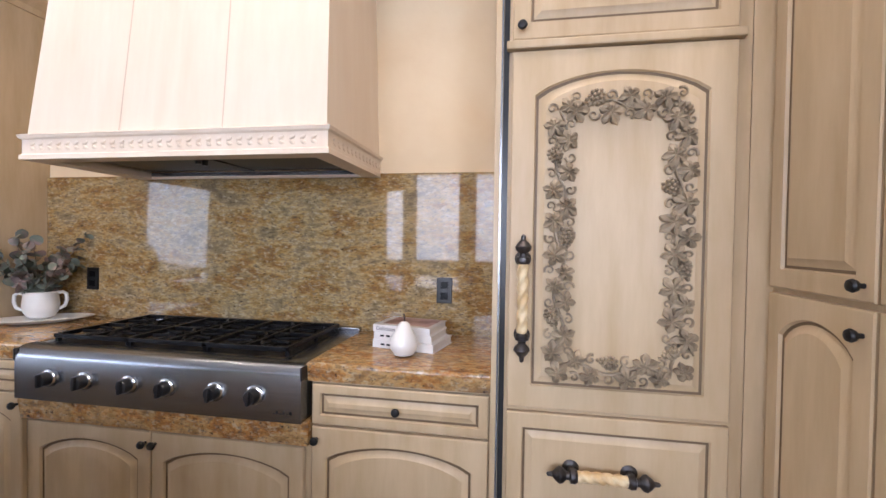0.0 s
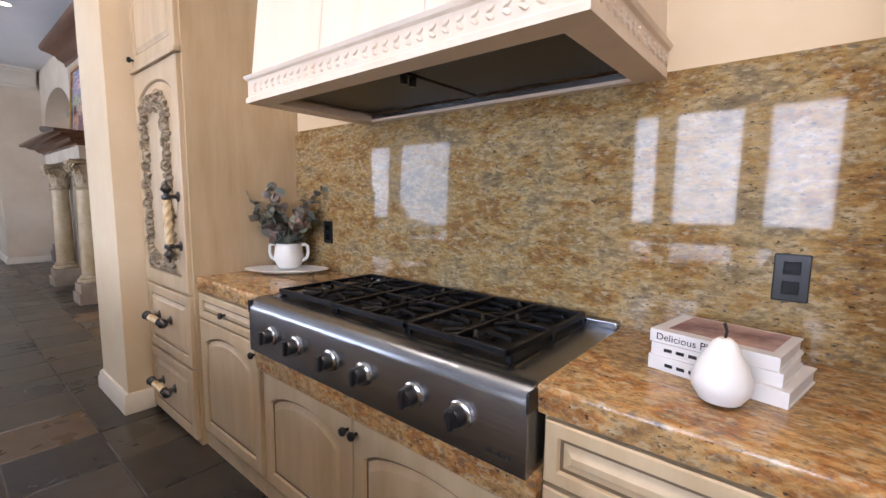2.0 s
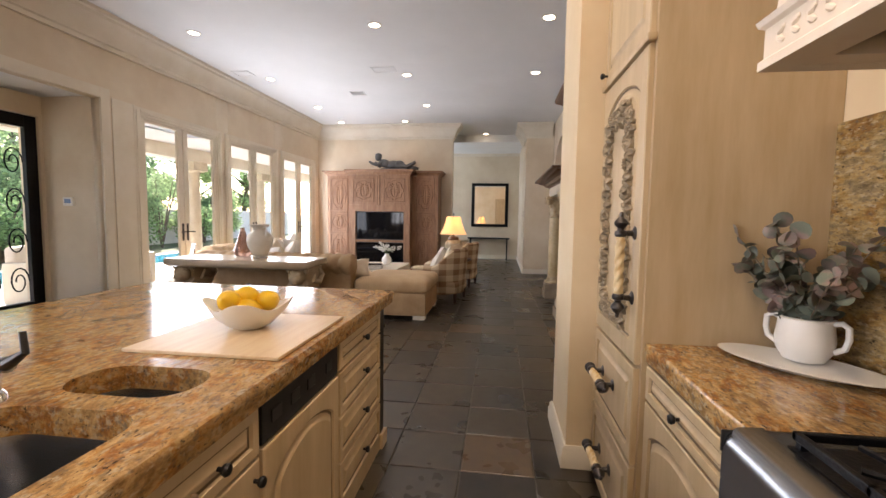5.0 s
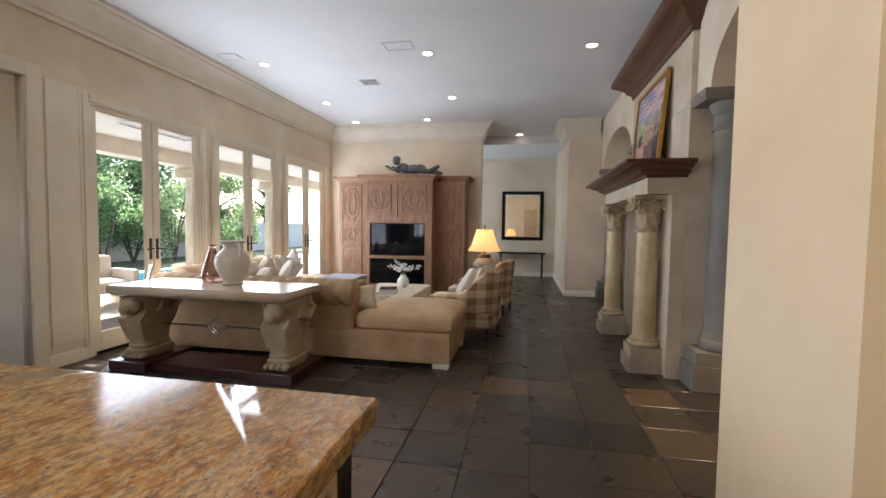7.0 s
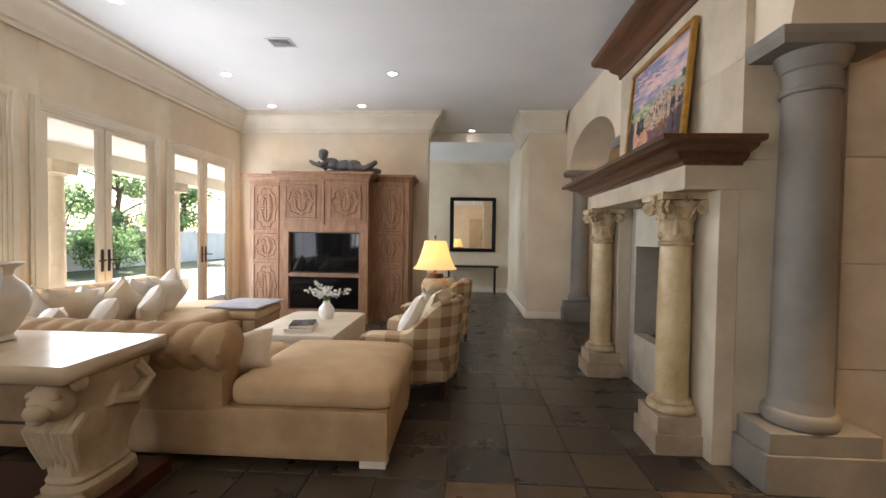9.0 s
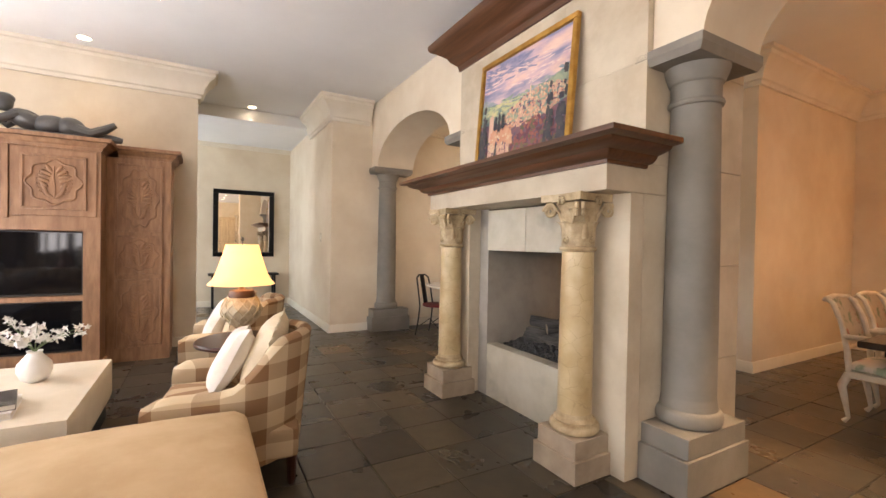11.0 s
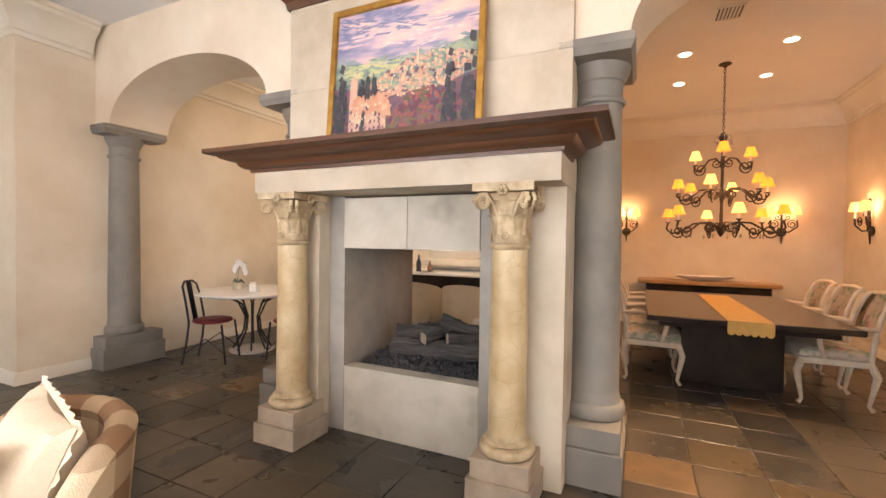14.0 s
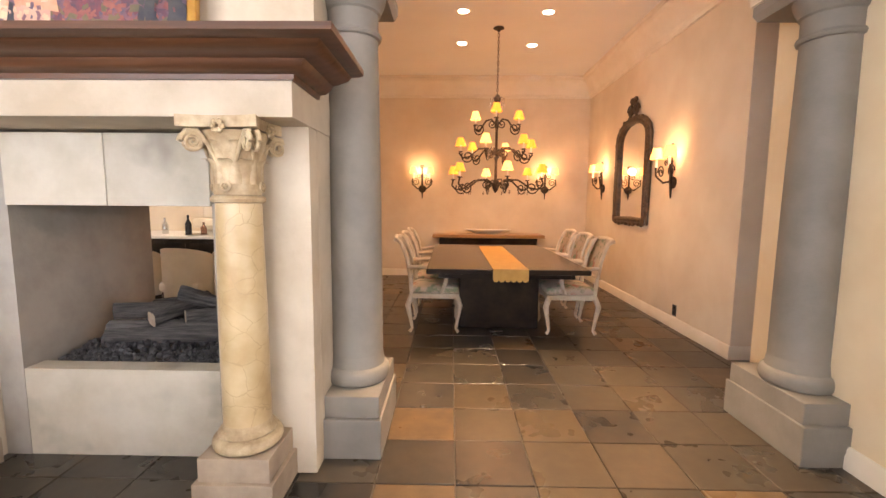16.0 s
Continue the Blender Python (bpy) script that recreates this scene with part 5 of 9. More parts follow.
def fire_column(x):
    c = part("fire_column", bx(-0.18, 0.18, -0.175, 0.175, 0, 0.135, bevel=0.004), "plinth_stone", fp, "antique carved column on a limestone plinth")
    c.location = (x, 1.875, 0)
    part("plinth", bx(-0.16, 0.16, -0.155, 0.155, 0.135, 0.245, bevel=0.004), "plinth_stone", c)
    prof = [(0.145, 0.245)] + [(0.135 + 0.02 * math.sin(math.pi * i / 8), 0.272 - 0.027 * math.cos(math.pi * i / 8)) for i in range(9)] + [(0.125, 0.305), (0.13, 0.315), (0.125, 0.325), (0.11, 0.335), (0.106, 0.36)]
    part("column_base", lathe(B(), prof, 36), "antique_stone", c)
    prof = [(0.106, 0.36)] + [(0.106 - 0.010 * (q / 10) ** 2, 0.36 + 1.0 * q / 10) for q in range(1, 11)]
    part("shaft", lathe(B(), prof, 36), "crackle", c, "crackled yellow marble shaft")
    bm = lathe(B(), [(0.096, 1.36), (0.11, 1.365), (0.115, 1.378), (0.108, 1.39), (0.095, 1.395), (0.094, 1.45), (0.10, 1.55), (0.125, 1.63), (0.14, 1.66), (0.10, 1.665)], 36)
    for k in range(8):
        a = math.pi / 4 * k
        m = Matrix.Rotation(a, 4, "Z") @ Matrix.Translation((0.092, 0, 1.395))
        acanthus(bm, m, 0.15, 0.036, 0.045)
        m = Matrix.Rotation(a + math.pi / 8, 4, "Z") @ Matrix.Translation((0.098, 0, 1.44))
        acanthus(bm, m, 0.18, 0.028, 0.05)
    for k in range(4):
        a = math.pi / 4 + math.pi / 2 * k
        d = Vector((math.cos(a), math.sin(a), 0))
        for s in (-1, 1):
            side = Vector((-d.y, d.x, 0)) * s * 0.018
            scroll(bm, d * 0.175 + side + Vector((0, 0, 1.61)), 0.042, d)
            tube(bm, [d * 0.09 + side * 2.2 + Vector((0, 0, 1.52)), d * 0.12 + side * 1.5 + Vector((0, 0, 1.60)), d * 0.16 + side + Vector((0, 0, 1.655)), d * 0.20 + side + Vector((0, 0, 1.65))], [0.008, 0.010, 0.012, 0.011], 7)
        f = Vector((math.cos(a + math.pi / 4), math.sin(a + math.pi / 4), 0))
        for q in range(6):
            b_ = 2 * math.pi * q / 6
            bmesh.ops.create_icosphere(bm, subdivisions=1, radius=0.014, matrix=Matrix.Translation(f * 0.155 + Vector((-f.y, f.x, 0)) * 0.02 * math.cos(b_) + Vector((0, 0, 1.67 + 0.02 * math.sin(b_)))))
        tt = Vector((-f.y, f.x, 0))
        tube(bm, [f * 0.108 + tt * 0.02 * math.cos(q) + Vector((0, 0, 1.43 + 0.02 * math.sin(q))) for q in [2 * math.pi * i / 14 for i in range(14)]], 0.006, 6, closed=True)
        bmesh.ops.create_icosphere(bm, subdivisions=1, radius=0.010, matrix=Matrix.Translation(f * 0.108 + Vector((0, 0, 1.43))))
    part("capital", bm, "antique_stone", c, "carved leaf and scroll capital")
    bm = B()
    n = 10
    outline = []
    for k in range(4):
        a = math.pi / 2 * k
        for i in range(n):
            u = -1 + 2 * i / n
            p = Vector((0.165 - 0.03 * (1 - u * u), 0.165 * u))
            outline.append((p.x * math.cos(a) - p.y * math.sin(a), p.x * math.sin(a) + p.y * math.cos(a)))
    extrude(bm, outline, "z", 1.668, 1.714)
    part("abacus", bm, "antique_stone", c)


fire_column(-6.96)
fire_column(-8.525)

# fire bed: lava rock and logs
rng = random.Random(5)
bm = B()
for i in range(1300):
    u, v = rng.random(), rng.random() ** 1.25
    x = OX0 + 0.04 + u * (OX1 - OX0 - 0.08)
    y = WALL_Y + 0.14 + v * (FB - WALL_Y - 0.2)
    hgt = 0.15 * (1 - (2 * u - 1) ** 2) ** 0.5 * (1 - abs(2 * v - 1) ** 2.5) * rng.uniform(0.6, 1.0)
    r = rng.uniform(0.014, 0.028)
    m = Matrix.Translation((x, y, OZ0 - 0.02 + hgt)) @ Euler((rng.uniform(0, 3), rng.uniform(0, 3), rng.uniform(0, 3))).to_matrix().to_4x4() @ Matrix.Diagonal((1, rng.uniform(0.6, 1), rng.uniform(0.6, 1), 1))
    bmesh.ops.create_icosphere(bm, subdivisions=1, radius=r, matrix=m)
built("lava_rock", bm, "lava", "bed of black lava rock in the firebox", "lava rock", kind="stuff")


def fire_log(p0, p1, r, label, seed):
    rg = random.Random(seed)
    p0, p1 = Vector(p0), Vector(p1)
    L = (p1 - p0).length
    lg = thing("fire_log", label, "log", Matrix.Translation((p0 + p1) / 2) @ (p1 - p0).to_track_quat("X", "Z").to_matrix().to_4x4(), group="gas fire logs")
    bm = B()
    n, k = 40, 26
    ph = [rg.uniform(0, 6.28) for _ in range(4)]
    rings = []
    for j in range(k + 1):
        x = -L / 2 + L * j / k
        rings.append([bm.verts.new((x, rr * math.cos(a) + 0.012 * math.sin(3 * j / k + ph[3]), rr * math.sin(a) + 0.014 * math.sin(2.5 * j / k + ph[2])))
                      for i in range(n) for a in [2 * math.pi * i / n] for rr in [r * (1 + 0.09 * math.sin(4 * a + ph[0] + j * 0.2) + 0.06 * math.sin(13 * a + ph[1] + 0.8 * math.sin(j * 0.5)) + rg.uniform(-0.03, 0.03))]])
    for a, b in zip(rings, rings[1:]):
        for i in range(n):
            bm.faces.new((a[i], a[(i + 1) % n], b[(i + 1) % n], b[i]))
    for ring, flip in ((rings[0], True), (rings[-1], False)):
        f = bm.faces.new(list(reversed(ring)) if flip else ring)
        f.material_index = 1
    ob = part("bark", bm, "log", lg)
    ob.data.materials.append(M["log_end"])


fire_log((-8.02, 2.40, 0.60), (-7.28, 2.46, 0.60), 0.066, "thick grey ceramic log with rough bark", 1)
fire_log((-7.98, 2.75, 0.64), (-7.30, 2.80, 0.65), 0.065, "grey ceramic log lying in lava rock", 2)
fire_log((-8.00, 2.42, 0.705), (-7.66, 2.62, 0.71), 0.044, "grey split ceramic log on the others", 3)
fire_log((-7.74, 2.36, 0.70), (-7.56, 2.66, 0.735), 0.044, "short grey ceramic log on the others", 5)
fire_log((-7.66, 2.50, 0.805), (-7.40, 2.60, 0.73), 0.042, "charred black ceramic log on the others", 4)
fire_log((-7.55, 2.38, 0.695), (-7.30, 2.58, 0.70), 0.040, "short grey ceramic log on the others", 6)

# painting on the mantel: flat painted shapes in a gilt frame
M["gilt"] = mat("gilt_frame", (0.50, 0.28, 0.06), 0.35, 0.6, color2=(0.36, 0.18, 0.035), scale=12, bump=0.1, bump_scale=60)
PW, PH = 1.165, 1.03
pa = thing("landscape_painting", "framed painting of a hill town at sunset", "painting", pose(-7.765, 2.015, 2.003, -4.5, 0, 0))
for a, b, c_, d_ in ((-PW / 2, PW / 2, 0, 0.045), (-PW / 2, PW / 2, PH - 0.045, PH), (-PW / 2, -PW / 2 + 0.045, 0.045, PH - 0.045), (PW / 2 - 0.045, PW / 2, 0.045, PH - 0.045)):
    part("frame_side", bx(a, b, -0.03, 0.01, c_, d_, bevel=0.008), "gilt", pa, "gilt frame moulding")
sky = bpy.data.materials.new("painted_sky")
sky.use_nodes = True
_n = sky.node_tree
_tc = _n.nodes.new("ShaderNodeTexCoord")
_mp = _n.nodes.new("ShaderNodeMapping")
_mp.inputs["Scale"].default_value = (0.9, 1, 3.5)
_mp.inputs["Rotation"].default_value = (0, radians(-14), 0)
_ns = _n.nodes.new("ShaderNodeTexNoise")
_ns.inputs["Scale"].default_value, _ns.inputs["Detail"].default_value = 2.4, 5
_cr = _n.nodes.new("ShaderNodeValToRGB")
_n.links.new(_tc.outputs["Object"], _mp.inputs[0])
_n.links.new(_mp.outputs[0], _ns.inputs["Vector"])
_n.links.new(_ns.outputs["Fac"], _cr.inputs[0])
_e = _cr.color_ramp.elements
_e[0].position, _e[0].color = 0.30, (0.13, 0.15, 0.27, 1)
_e[1].position, _e[1].color = 0.74, (0.85, 0.66, 0.52, 1)
for p, col in ((0.42, (0.27, 0.26, 0.38, 1)), (0.50, (0.52, 0.38, 0.44, 1)), (0.60, (0.72, 0.50, 0.42, 1))):
    el = _e.new(p)
    el.color = col
_n.links.new(_cr.outputs[0], _n.nodes["Principled BSDF"].inputs["Base Color"])
_n.nodes["Principled BSDF"].inputs["Roughness"].default_value = 0.35
part("canvas", bx(-PW / 2 + 0.04, PW / 2 - 0.04, -0.006, 0.008, 0.04, PH - 0.04), sky, pa, "painted sunset sky")
PAINT = {n: mat("paint_" + n, c1, 0.4, color2=c2, scale=14, detail=6, mix=(0.4, 0.6)) for n, c1, c2 in (
    ("hill", (0.12, 0.20, 0.20), (0.32, 0.38, 0.26)), ("town", (0.75, 0.50, 0.28), (0.70, 0.30, 0.20)), ("bush", (0.20, 0.05, 0.07), (0.08, 0.05, 0.08)), ("roof", (0.56, 0.25, 0.15), (0.60, 0.34, 0.22)),
    ("wall", (0.60, 0.39, 0.29), (0.54, 0.31, 0.24)), ("cypress", (0.03, 0.03, 0.045), (0.06, 0.06, 0.06)), ("dark", (0.10, 0.08, 0.13), (0.22, 0.10, 0.12)), ("light", (0.66, 0.50, 0.33), (0.62, 0.42, 0.28)))}
layer = [0.0064]


def stroke(kind, pts):
    bm = B()
    extrude(bm, pts, "y", -layer[0] - 0.0006, -layer[0])
    layer[0] += 0.00065
    part("painted_shape", bm, PAINT[kind], pa, soft=False)


def dabs(kind, count, xs, zs, w, h, lean=0.3, where=None):
    """Loose brush strokes of one colour: small four-sided touches laid over one another."""
    bm = B()
    for _ in range(count):
        x, z = rng.uniform(*xs), rng.uniform(*zs)
        if where and not where(x, z):
            continue
        a, sw, sh, y = rng.gauss(0, lean), w * rng.uniform(0.5, 1.4), h * rng.uniform(0.5, 1.4), -layer[0] - rng.uniform(0, 0.0012)
        pts = [(-sw, -0.6 * sh), (0.7 * sw, -sh), (sw, 0.5 * sh), (-0.6 * sw, sh)]
        pts = [(x + px * math.cos(a) - pz * math.sin(a), z + px * math.sin(a) + pz * math.cos(a)) for px, pz in pts]
        bm.faces.new([bm.verts.new((min(x1, max(x0, px)), y, min(PH - 0.05, max(0.048, pz)))) for px, pz in pts])
    layer[0] += 0.0006
    tagged(part("paint_layer", bm, PAINT[kind], pa, soft=False), kind="stuff")


x0, x1 = -PW / 2 + 0.045, PW / 2 - 0.045
rng = random.Random(3)
for n, c1, c2 in (("cloud", (0.74, 0.58, 0.50), (0.60, 0.40, 0.44)), ("storm", (0.16, 0.18, 0.30), (0.26, 0.25, 0.36)), ("field", (0.36, 0.42, 0.22), (0.55, 0.50, 0.26)), ("olive", (0.10, 0.10, 0.055), (0.17, 0.13, 0.07)), ("rust", (0.34, 0.12, 0.09), (0.22, 0.07, 0.07)), ("haze", (0.20, 0.25, 0.30), (0.32, 0.34, 0.36))):
    PAINT[n] = mat("paint_" + n, c1, 0.4, color2=c2, scale=14, detail=6, mix=(0.4, 0.6))
dabs("storm", 60, (x0, 0.1), (0.80, 0.96), 0.07, 0.008, 0.2)
dabs("cloud", 70, (x0, x1), (0.68, 0.95), 0.08, 0.007, 0.15, lambda x, z: z < 0.86 + 0.1 * x)
dabs("haze", 70, (x0, x1), (0.60, 0.70), 0.05, 0.016, 0.2, lambda x, z: z < 0.62 + 0.10 * abs(x) ** 1.5 * 2)
stroke("hill", [(x0, 0.05), (x1, 0.05), (x1, 0.68), (0.35, 0.64), (0.15, 0.60), (-0.1, 0.58), (-0.3, 0.61), (x0, 0.64)])
dabs("field", 80, (-0.42, 0.0), (0.52, 0.61), 0.045, 0.007, 0.15)
dabs("hill", 40, (-0.3, x1), (0.56, 0.64), 0.035, 0.010, 0.3)
stroke("dark", [(x0, 0.05), (x1, 0.05), (x1, 0.45), (0.2, 0.36), (-0.05, 0.40), (x0, 0.46)])
town = lambda x, z: abs(z - 0.46 - 0.12 * x) < 0.13 * (1 - ((x - 0.16) / 0.42) ** 2)
dabs("dark", 90, (-0.2, 0.5), (0.30, 0.62), 0.018, 0.012, 0.3, town)
dabs("roof", 260, (-0.25, 0.52), (0.30, 0.64), 0.016, 0.008, 0.2, town)
dabs("wall", 300, (-0.25, 0.52), (0.30, 0.64), 0.013, 0.012, 0.1, town)
dabs("light", 150, (-0.2, 0.5), (0.32, 0.64), 0.009, 0.012, 0.1, town)
stroke("light", [(0.11, 0.56), (0.13, 0.56), (0.127, 0.63), (0.12, 0.67), (0.113, 0.63)])
low = lambda x, z: z < 0.30 + 0.06 * math.sin(9 * x) + 0.10 * max(0.0, x)
dabs("bush", 170, (x0, x1), (0.05, 0.40), 0.032, 0.022, 0.8, low)
dabs("rust", 120, (-0.1, x1), (0.06, 0.38), 0.022, 0.015, 0.8, low)
dabs("olive", 130, (x0, x1), (0.05, 0.38), 0.024, 0.015, 0.8, low)
stroke("wall", [(-0.40, 0.14), (-0.10, 0.14), (-0.10, 0.30), (-0.40, 0.30)])
stroke("roof", [(-0.38, 0.28), (-0.06, 0.22), (-0.08, 0.33), (-0.16, 0.40), (-0.36, 0.38)])
stroke("wall", [(-0.40, 0.30), (-0.34, 0.30), (-0.34, 0.50), (-0.37, 0.53), (-0.40, 0.50)])
dabs("roof", 60, (-0.38, -0.08), (0.24, 0.38), 0.022, 0.010, 0.4)
dabs("light", 40, (-0.39, -0.10), (0.16, 0.32), 0.014, 0.012, 0.2)
dabs("dark", 30, (-0.40, -0.10), (0.14, 0.30), 0.010, 0.016, 0.2)
for cx, z0_, h_, w_ in ((-0.47, 0.05, 0.62, 0.04), (-0.525, 0.05, 0.5, 0.025), (-0.28, 0.05, 0.22, 0.022), (0.36, 0.06, 0.55, 0.04), (0.50, 0.05, 0.72, 0.05), (-0.20, 0.38, 0.16, 0.018), (-0.25, 0.38, 0.14, 0.016), (-0.30, 0.40, 0.10, 0.018)):
    dabs("cypress", int(60 * h_) + 24, (cx - w_, cx + w_), (z0_, z0_ + h_), w_ * 0.42, 0.035, 0.15, lambda x, z: abs(x - cx) < w_ * min(1.0, 1.6 * (1 - (z - z0_) / h_)))

# ---- living room ----
M["sofa_velvet"] = mat("tan_velvet", (0.44, 0.30, 0.165), 0.85, color2=(0.35, 0.225, 0.115), scale=5, bump=0.15, bump_scale=90)
M["sofa_seat"] = mat("cream_seat", (0.56, 0.40, 0.235), 0.85, color2=(0.48, 0.33, 0.18), scale=4, bump=0.15, bump_scale=90)
M["linen"] = mat("white_linen", (0.74, 0.69, 0.62), 0.9, color2=(0.68, 0.62, 0.55), scale=8, bump=0.3, bump_scale=120)
M["cream_linen"] = mat("cream_linen", (0.68, 0.58, 0.43), 0.9, color2=(0.60, 0.50, 0.36), scale=8, bump=0.3, bump_scale=120)
M["tufted_white"] = mat("cream_leather", (0.68, 0.60, 0.48), 0.6, color2=(0.62, 0.54, 0.42), scale=6, bump=0.15, bump_scale=60)
M["throw"] = mat("grey_throw", (0.36, 0.34, 0.36), 0.9, color2=(0.30, 0.28, 0.30), scale=10, bump=0.4, bump_scale=120)
M["screen"] = mat("tv_glass", (0.004, 0.004, 0.005), 0.05, spec=0.25)
M["dark_wood"] = mat("dark_red_wood", (0.055, 0.018, 0.012), 0.3, color2=(0.035, 0.012, 0.008), scale=5, stretch=(6, 0.5, 6))
M["iron_grey"] = mat("statue_bronze", (0.075, 0.072, 0.072), 0.45, 0.3, color2=(0.12, 0.115, 0.11), scale=6)
M["sand_cast"] = mat("cast_sandstone", (0.46, 0.37, 0.25), 0.8, color2=(0.36, 0.28, 0.18), scale=6, detail=6, bump=0.3, bump_scale=40)
M["amber_glass"] = mat("copper_glass", (0.55, 0.34, 0.26), 0.05, 0.25, color2=(0.42, 0.22, 0.16), scale=4)
M["amber_glass"].node_tree.nodes["Principled BSDF"].inputs["Transmission Weight"].default_value = 0.6


def plaid():
    m = mat("plaid_weave", (0.62, 0.50, 0.34), 0.85)
    nt = m.node_tree
    b = nt.nodes["Principled BSDF"]
    tc = nt.nodes.new("ShaderNodeTexCoord")
    sp = nt.nodes.new("ShaderNodeSeparateXYZ")
    nt.links.new(tc.outputs["Object"], sp.inputs[0])

    def op(kind, a, c=0.0):
        n = nt.nodes.new("ShaderNodeMath")
        n.operation = kind
        for i, v in enumerate((a, c)):
            if isinstance(v, float):
                n.inputs[i].default_value = v
            else:
                nt.links.new(v, n.inputs[i])
        return n.outputs[0]
    s = op("GREATER_THAN", op("FRACT", op("MULTIPLY", op("ADD", op("ARCTAN2", sp.outputs[0], sp.outputs[1]), 10.0), 1.75)), 0.5)
    t = op("GREATER_THAN", op("FRACT", op("MULTIPLY", op("ADD", sp.outputs[2], 10.0), 5.6)), 0.5)
    f = op("MULTIPLY", op("ADD", s, t), 0.5)
    mx = nt.nodes.new("ShaderNodeMix")
    mx.data_type = "RGBA"
    mx.inputs["A"].default_value, mx.inputs["B"].default_value = (0.60, 0.48, 0.32, 1), (0.25, 0.14, 0.07, 1)
    nt.links.new(f, mx.inputs["Factor"])
    nt.links.new(mx.outputs["Result"], b.inputs["Base Color"])
    ns = nt.nodes.new("ShaderNodeTexNoise")
    ns.inputs["Scale"].default_value = 160
    bp = nt.nodes.new("ShaderNodeBump")
    bp.inputs["Strength"].default_value, bp.inputs["Distance"].default_value = 0.25, 0.01
    nt.links.new(ns.outputs["Fac"], bp.inputs["Height"])
    nt.links.new(bp.outputs[0], b.inputs["Normal"])
    return m


M["plaid"] = plaid()


def cushion_box(bm, x0, x1, y0, y1, z0, z1, r=0.06, crown=0.03, n=14):
    """A stuffed block: rounded edges and a slightly domed top."""
    before = set(bm.verts)
    g = bmesh.ops.create_cube(bm, size=2)
    es = list({e for v in g["verts"] for e in v.link_edges})
    bmesh.ops.subdivide_edges(bm, edges=es, cuts=n, use_grid_fill=True)
    seen = [v for v in bm.verts if v not in before]
    hx, hy, hz = (x1 - x0) / 2, (y1 - y0) / 2, (z1 - z0) / 2
    for v in seen:
        u = v.co.copy()
        p = Vector((u.x * hx, u.y * hy, u.z * hz))
        q = Vector((max(-hx + r, min(hx - r, p.x)), max(-hy + r, min(hy - r, p.y)), max(-hz + r, min(hz - r, p.z))))
        d = p - q
        if d.length > 1e-6:
            p = q + d.normalized() * min(d.length, r) if d.length > r else q + d
        p.z += crown * (1 - u.x ** 2) * (1 - u.y ** 2) * (1 if u.z > 0 else 0.0) * (0.5 + 0.5 * u.z)
        v.co = p + Vector(((x0 + x1) / 2, (y0 + y1) / 2, (z0 + z1) / 2))
    return bm


def pillow_mesh(w, h, t, seed=0, frill=0.0):
    rng = random.Random(seed)
    bm = B()
    n = 16
    sides = []
    for s in (-1, 1):
        g = []
        for j in range(n + 1):
            row = []
            for i in range(n + 1):
                u, v = 2 * i / n - 1, 2 * j / n - 1
                e = max(0.0, (1 - u ** 4) * (1 - v ** 4)) ** 0.55
                pin = 1 - 0.07 * (1 - abs(u)) * abs(v) ** 3 - 0.07 * (1 - abs(v)) * abs(u) ** 3
                row.append(bm.verts.new((u * w / 2 * (1 - 0.06 * (1 - v * v)) * pin, s * t / 2 * e + 0.006 * math.sin(5 * u + 3 * v + seed), v * h / 2 * (1 - 0.06 * (1 - u * u)) * pin)))
            g.append(row)
        sides.append(g)
        for j in range(n):
            for i in range(n):
                bm.faces.new((g[j][i], g[j][i + 1], g[j + 1][i + 1], g[j + 1][i]))
    bmesh.ops.remove_doubles(bm, verts=bm.verts[:], dist=0.0005)
    if frill:
        per = [(-1 + i / 20, -1) for i in range(40)] + [(1, -1 + i / 20) for i in range(40)] + [(1 - i / 20, 1) for i in range(40)] + [(-1, 1 - i / 20) for i in range(40)]
        a = [bm.verts.new((u * w / 2 * 0.95, 0, v * h / 2 * 0.95)) for u, v in per]
        b = [bm.verts.new((u * (w / 2 + frill * 0.5), frill * 0.28 * math.sin(i * 1.3), v * (h / 2 + frill * 0.5) + rng.uniform(-0.004, 0.004))) for i, (u, v) in enumerate(per)]
        for i in range(len(per)):
            j = (i + 1) % len(per)
            bm.faces.new((a[i], a[j], b[j], b[i]))
    return bm


def pillow(m, w=0.45, h=0.45, t=0.16, material="linen", label="plump white linen cushion on the sofa", seed=0, frill=0.0):
    ob = part("cushion", pillow_mesh(w, h, t, seed, frill), material)
    tagged(ob, label, "cushion", "loose cushions")
    ob.matrix_world = m
    return ob


def tufted_roll(length, r, seed=0):
    """A rolled sofa back along x, gathered into diagonal pleats."""
    bm = B()
    n, k = 28, int(length / 0.022)
    rings = []
    for j in range(k + 1):
        x = -length / 2 + length * j / k
        ring = []
        for i in range(n):
            a = 2 * math.pi * i / n
            rr = r * (0.90 + 0.20 * abs(math.sin((x / 0.15 + 0.9 * math.sin(a * 0.5 + 0.4)) * math.pi)) ** 0.55)
            e = 1.0
            d = min(x + length / 2, length / 2 - x)
            if d < 0.05:
                e = 0.55 + 0.45 * math.sqrt(max(0, 1 - (1 - d / 0.05) ** 2))
            ring.append(bm.verts.new((x, rr * e * math.cos(a), rr * e * math.sin(a))))
        rings.append(ring)
    for a, b in zip(rings, rings[1:]):
        for i in range(n):
            bm.faces.new((a[i], a[(i + 1) % n], b[(i + 1) % n], b[i]))
    bm.faces.new(list(reversed(rings[0])))
    bm.faces.new(rings[-1])
    return bm


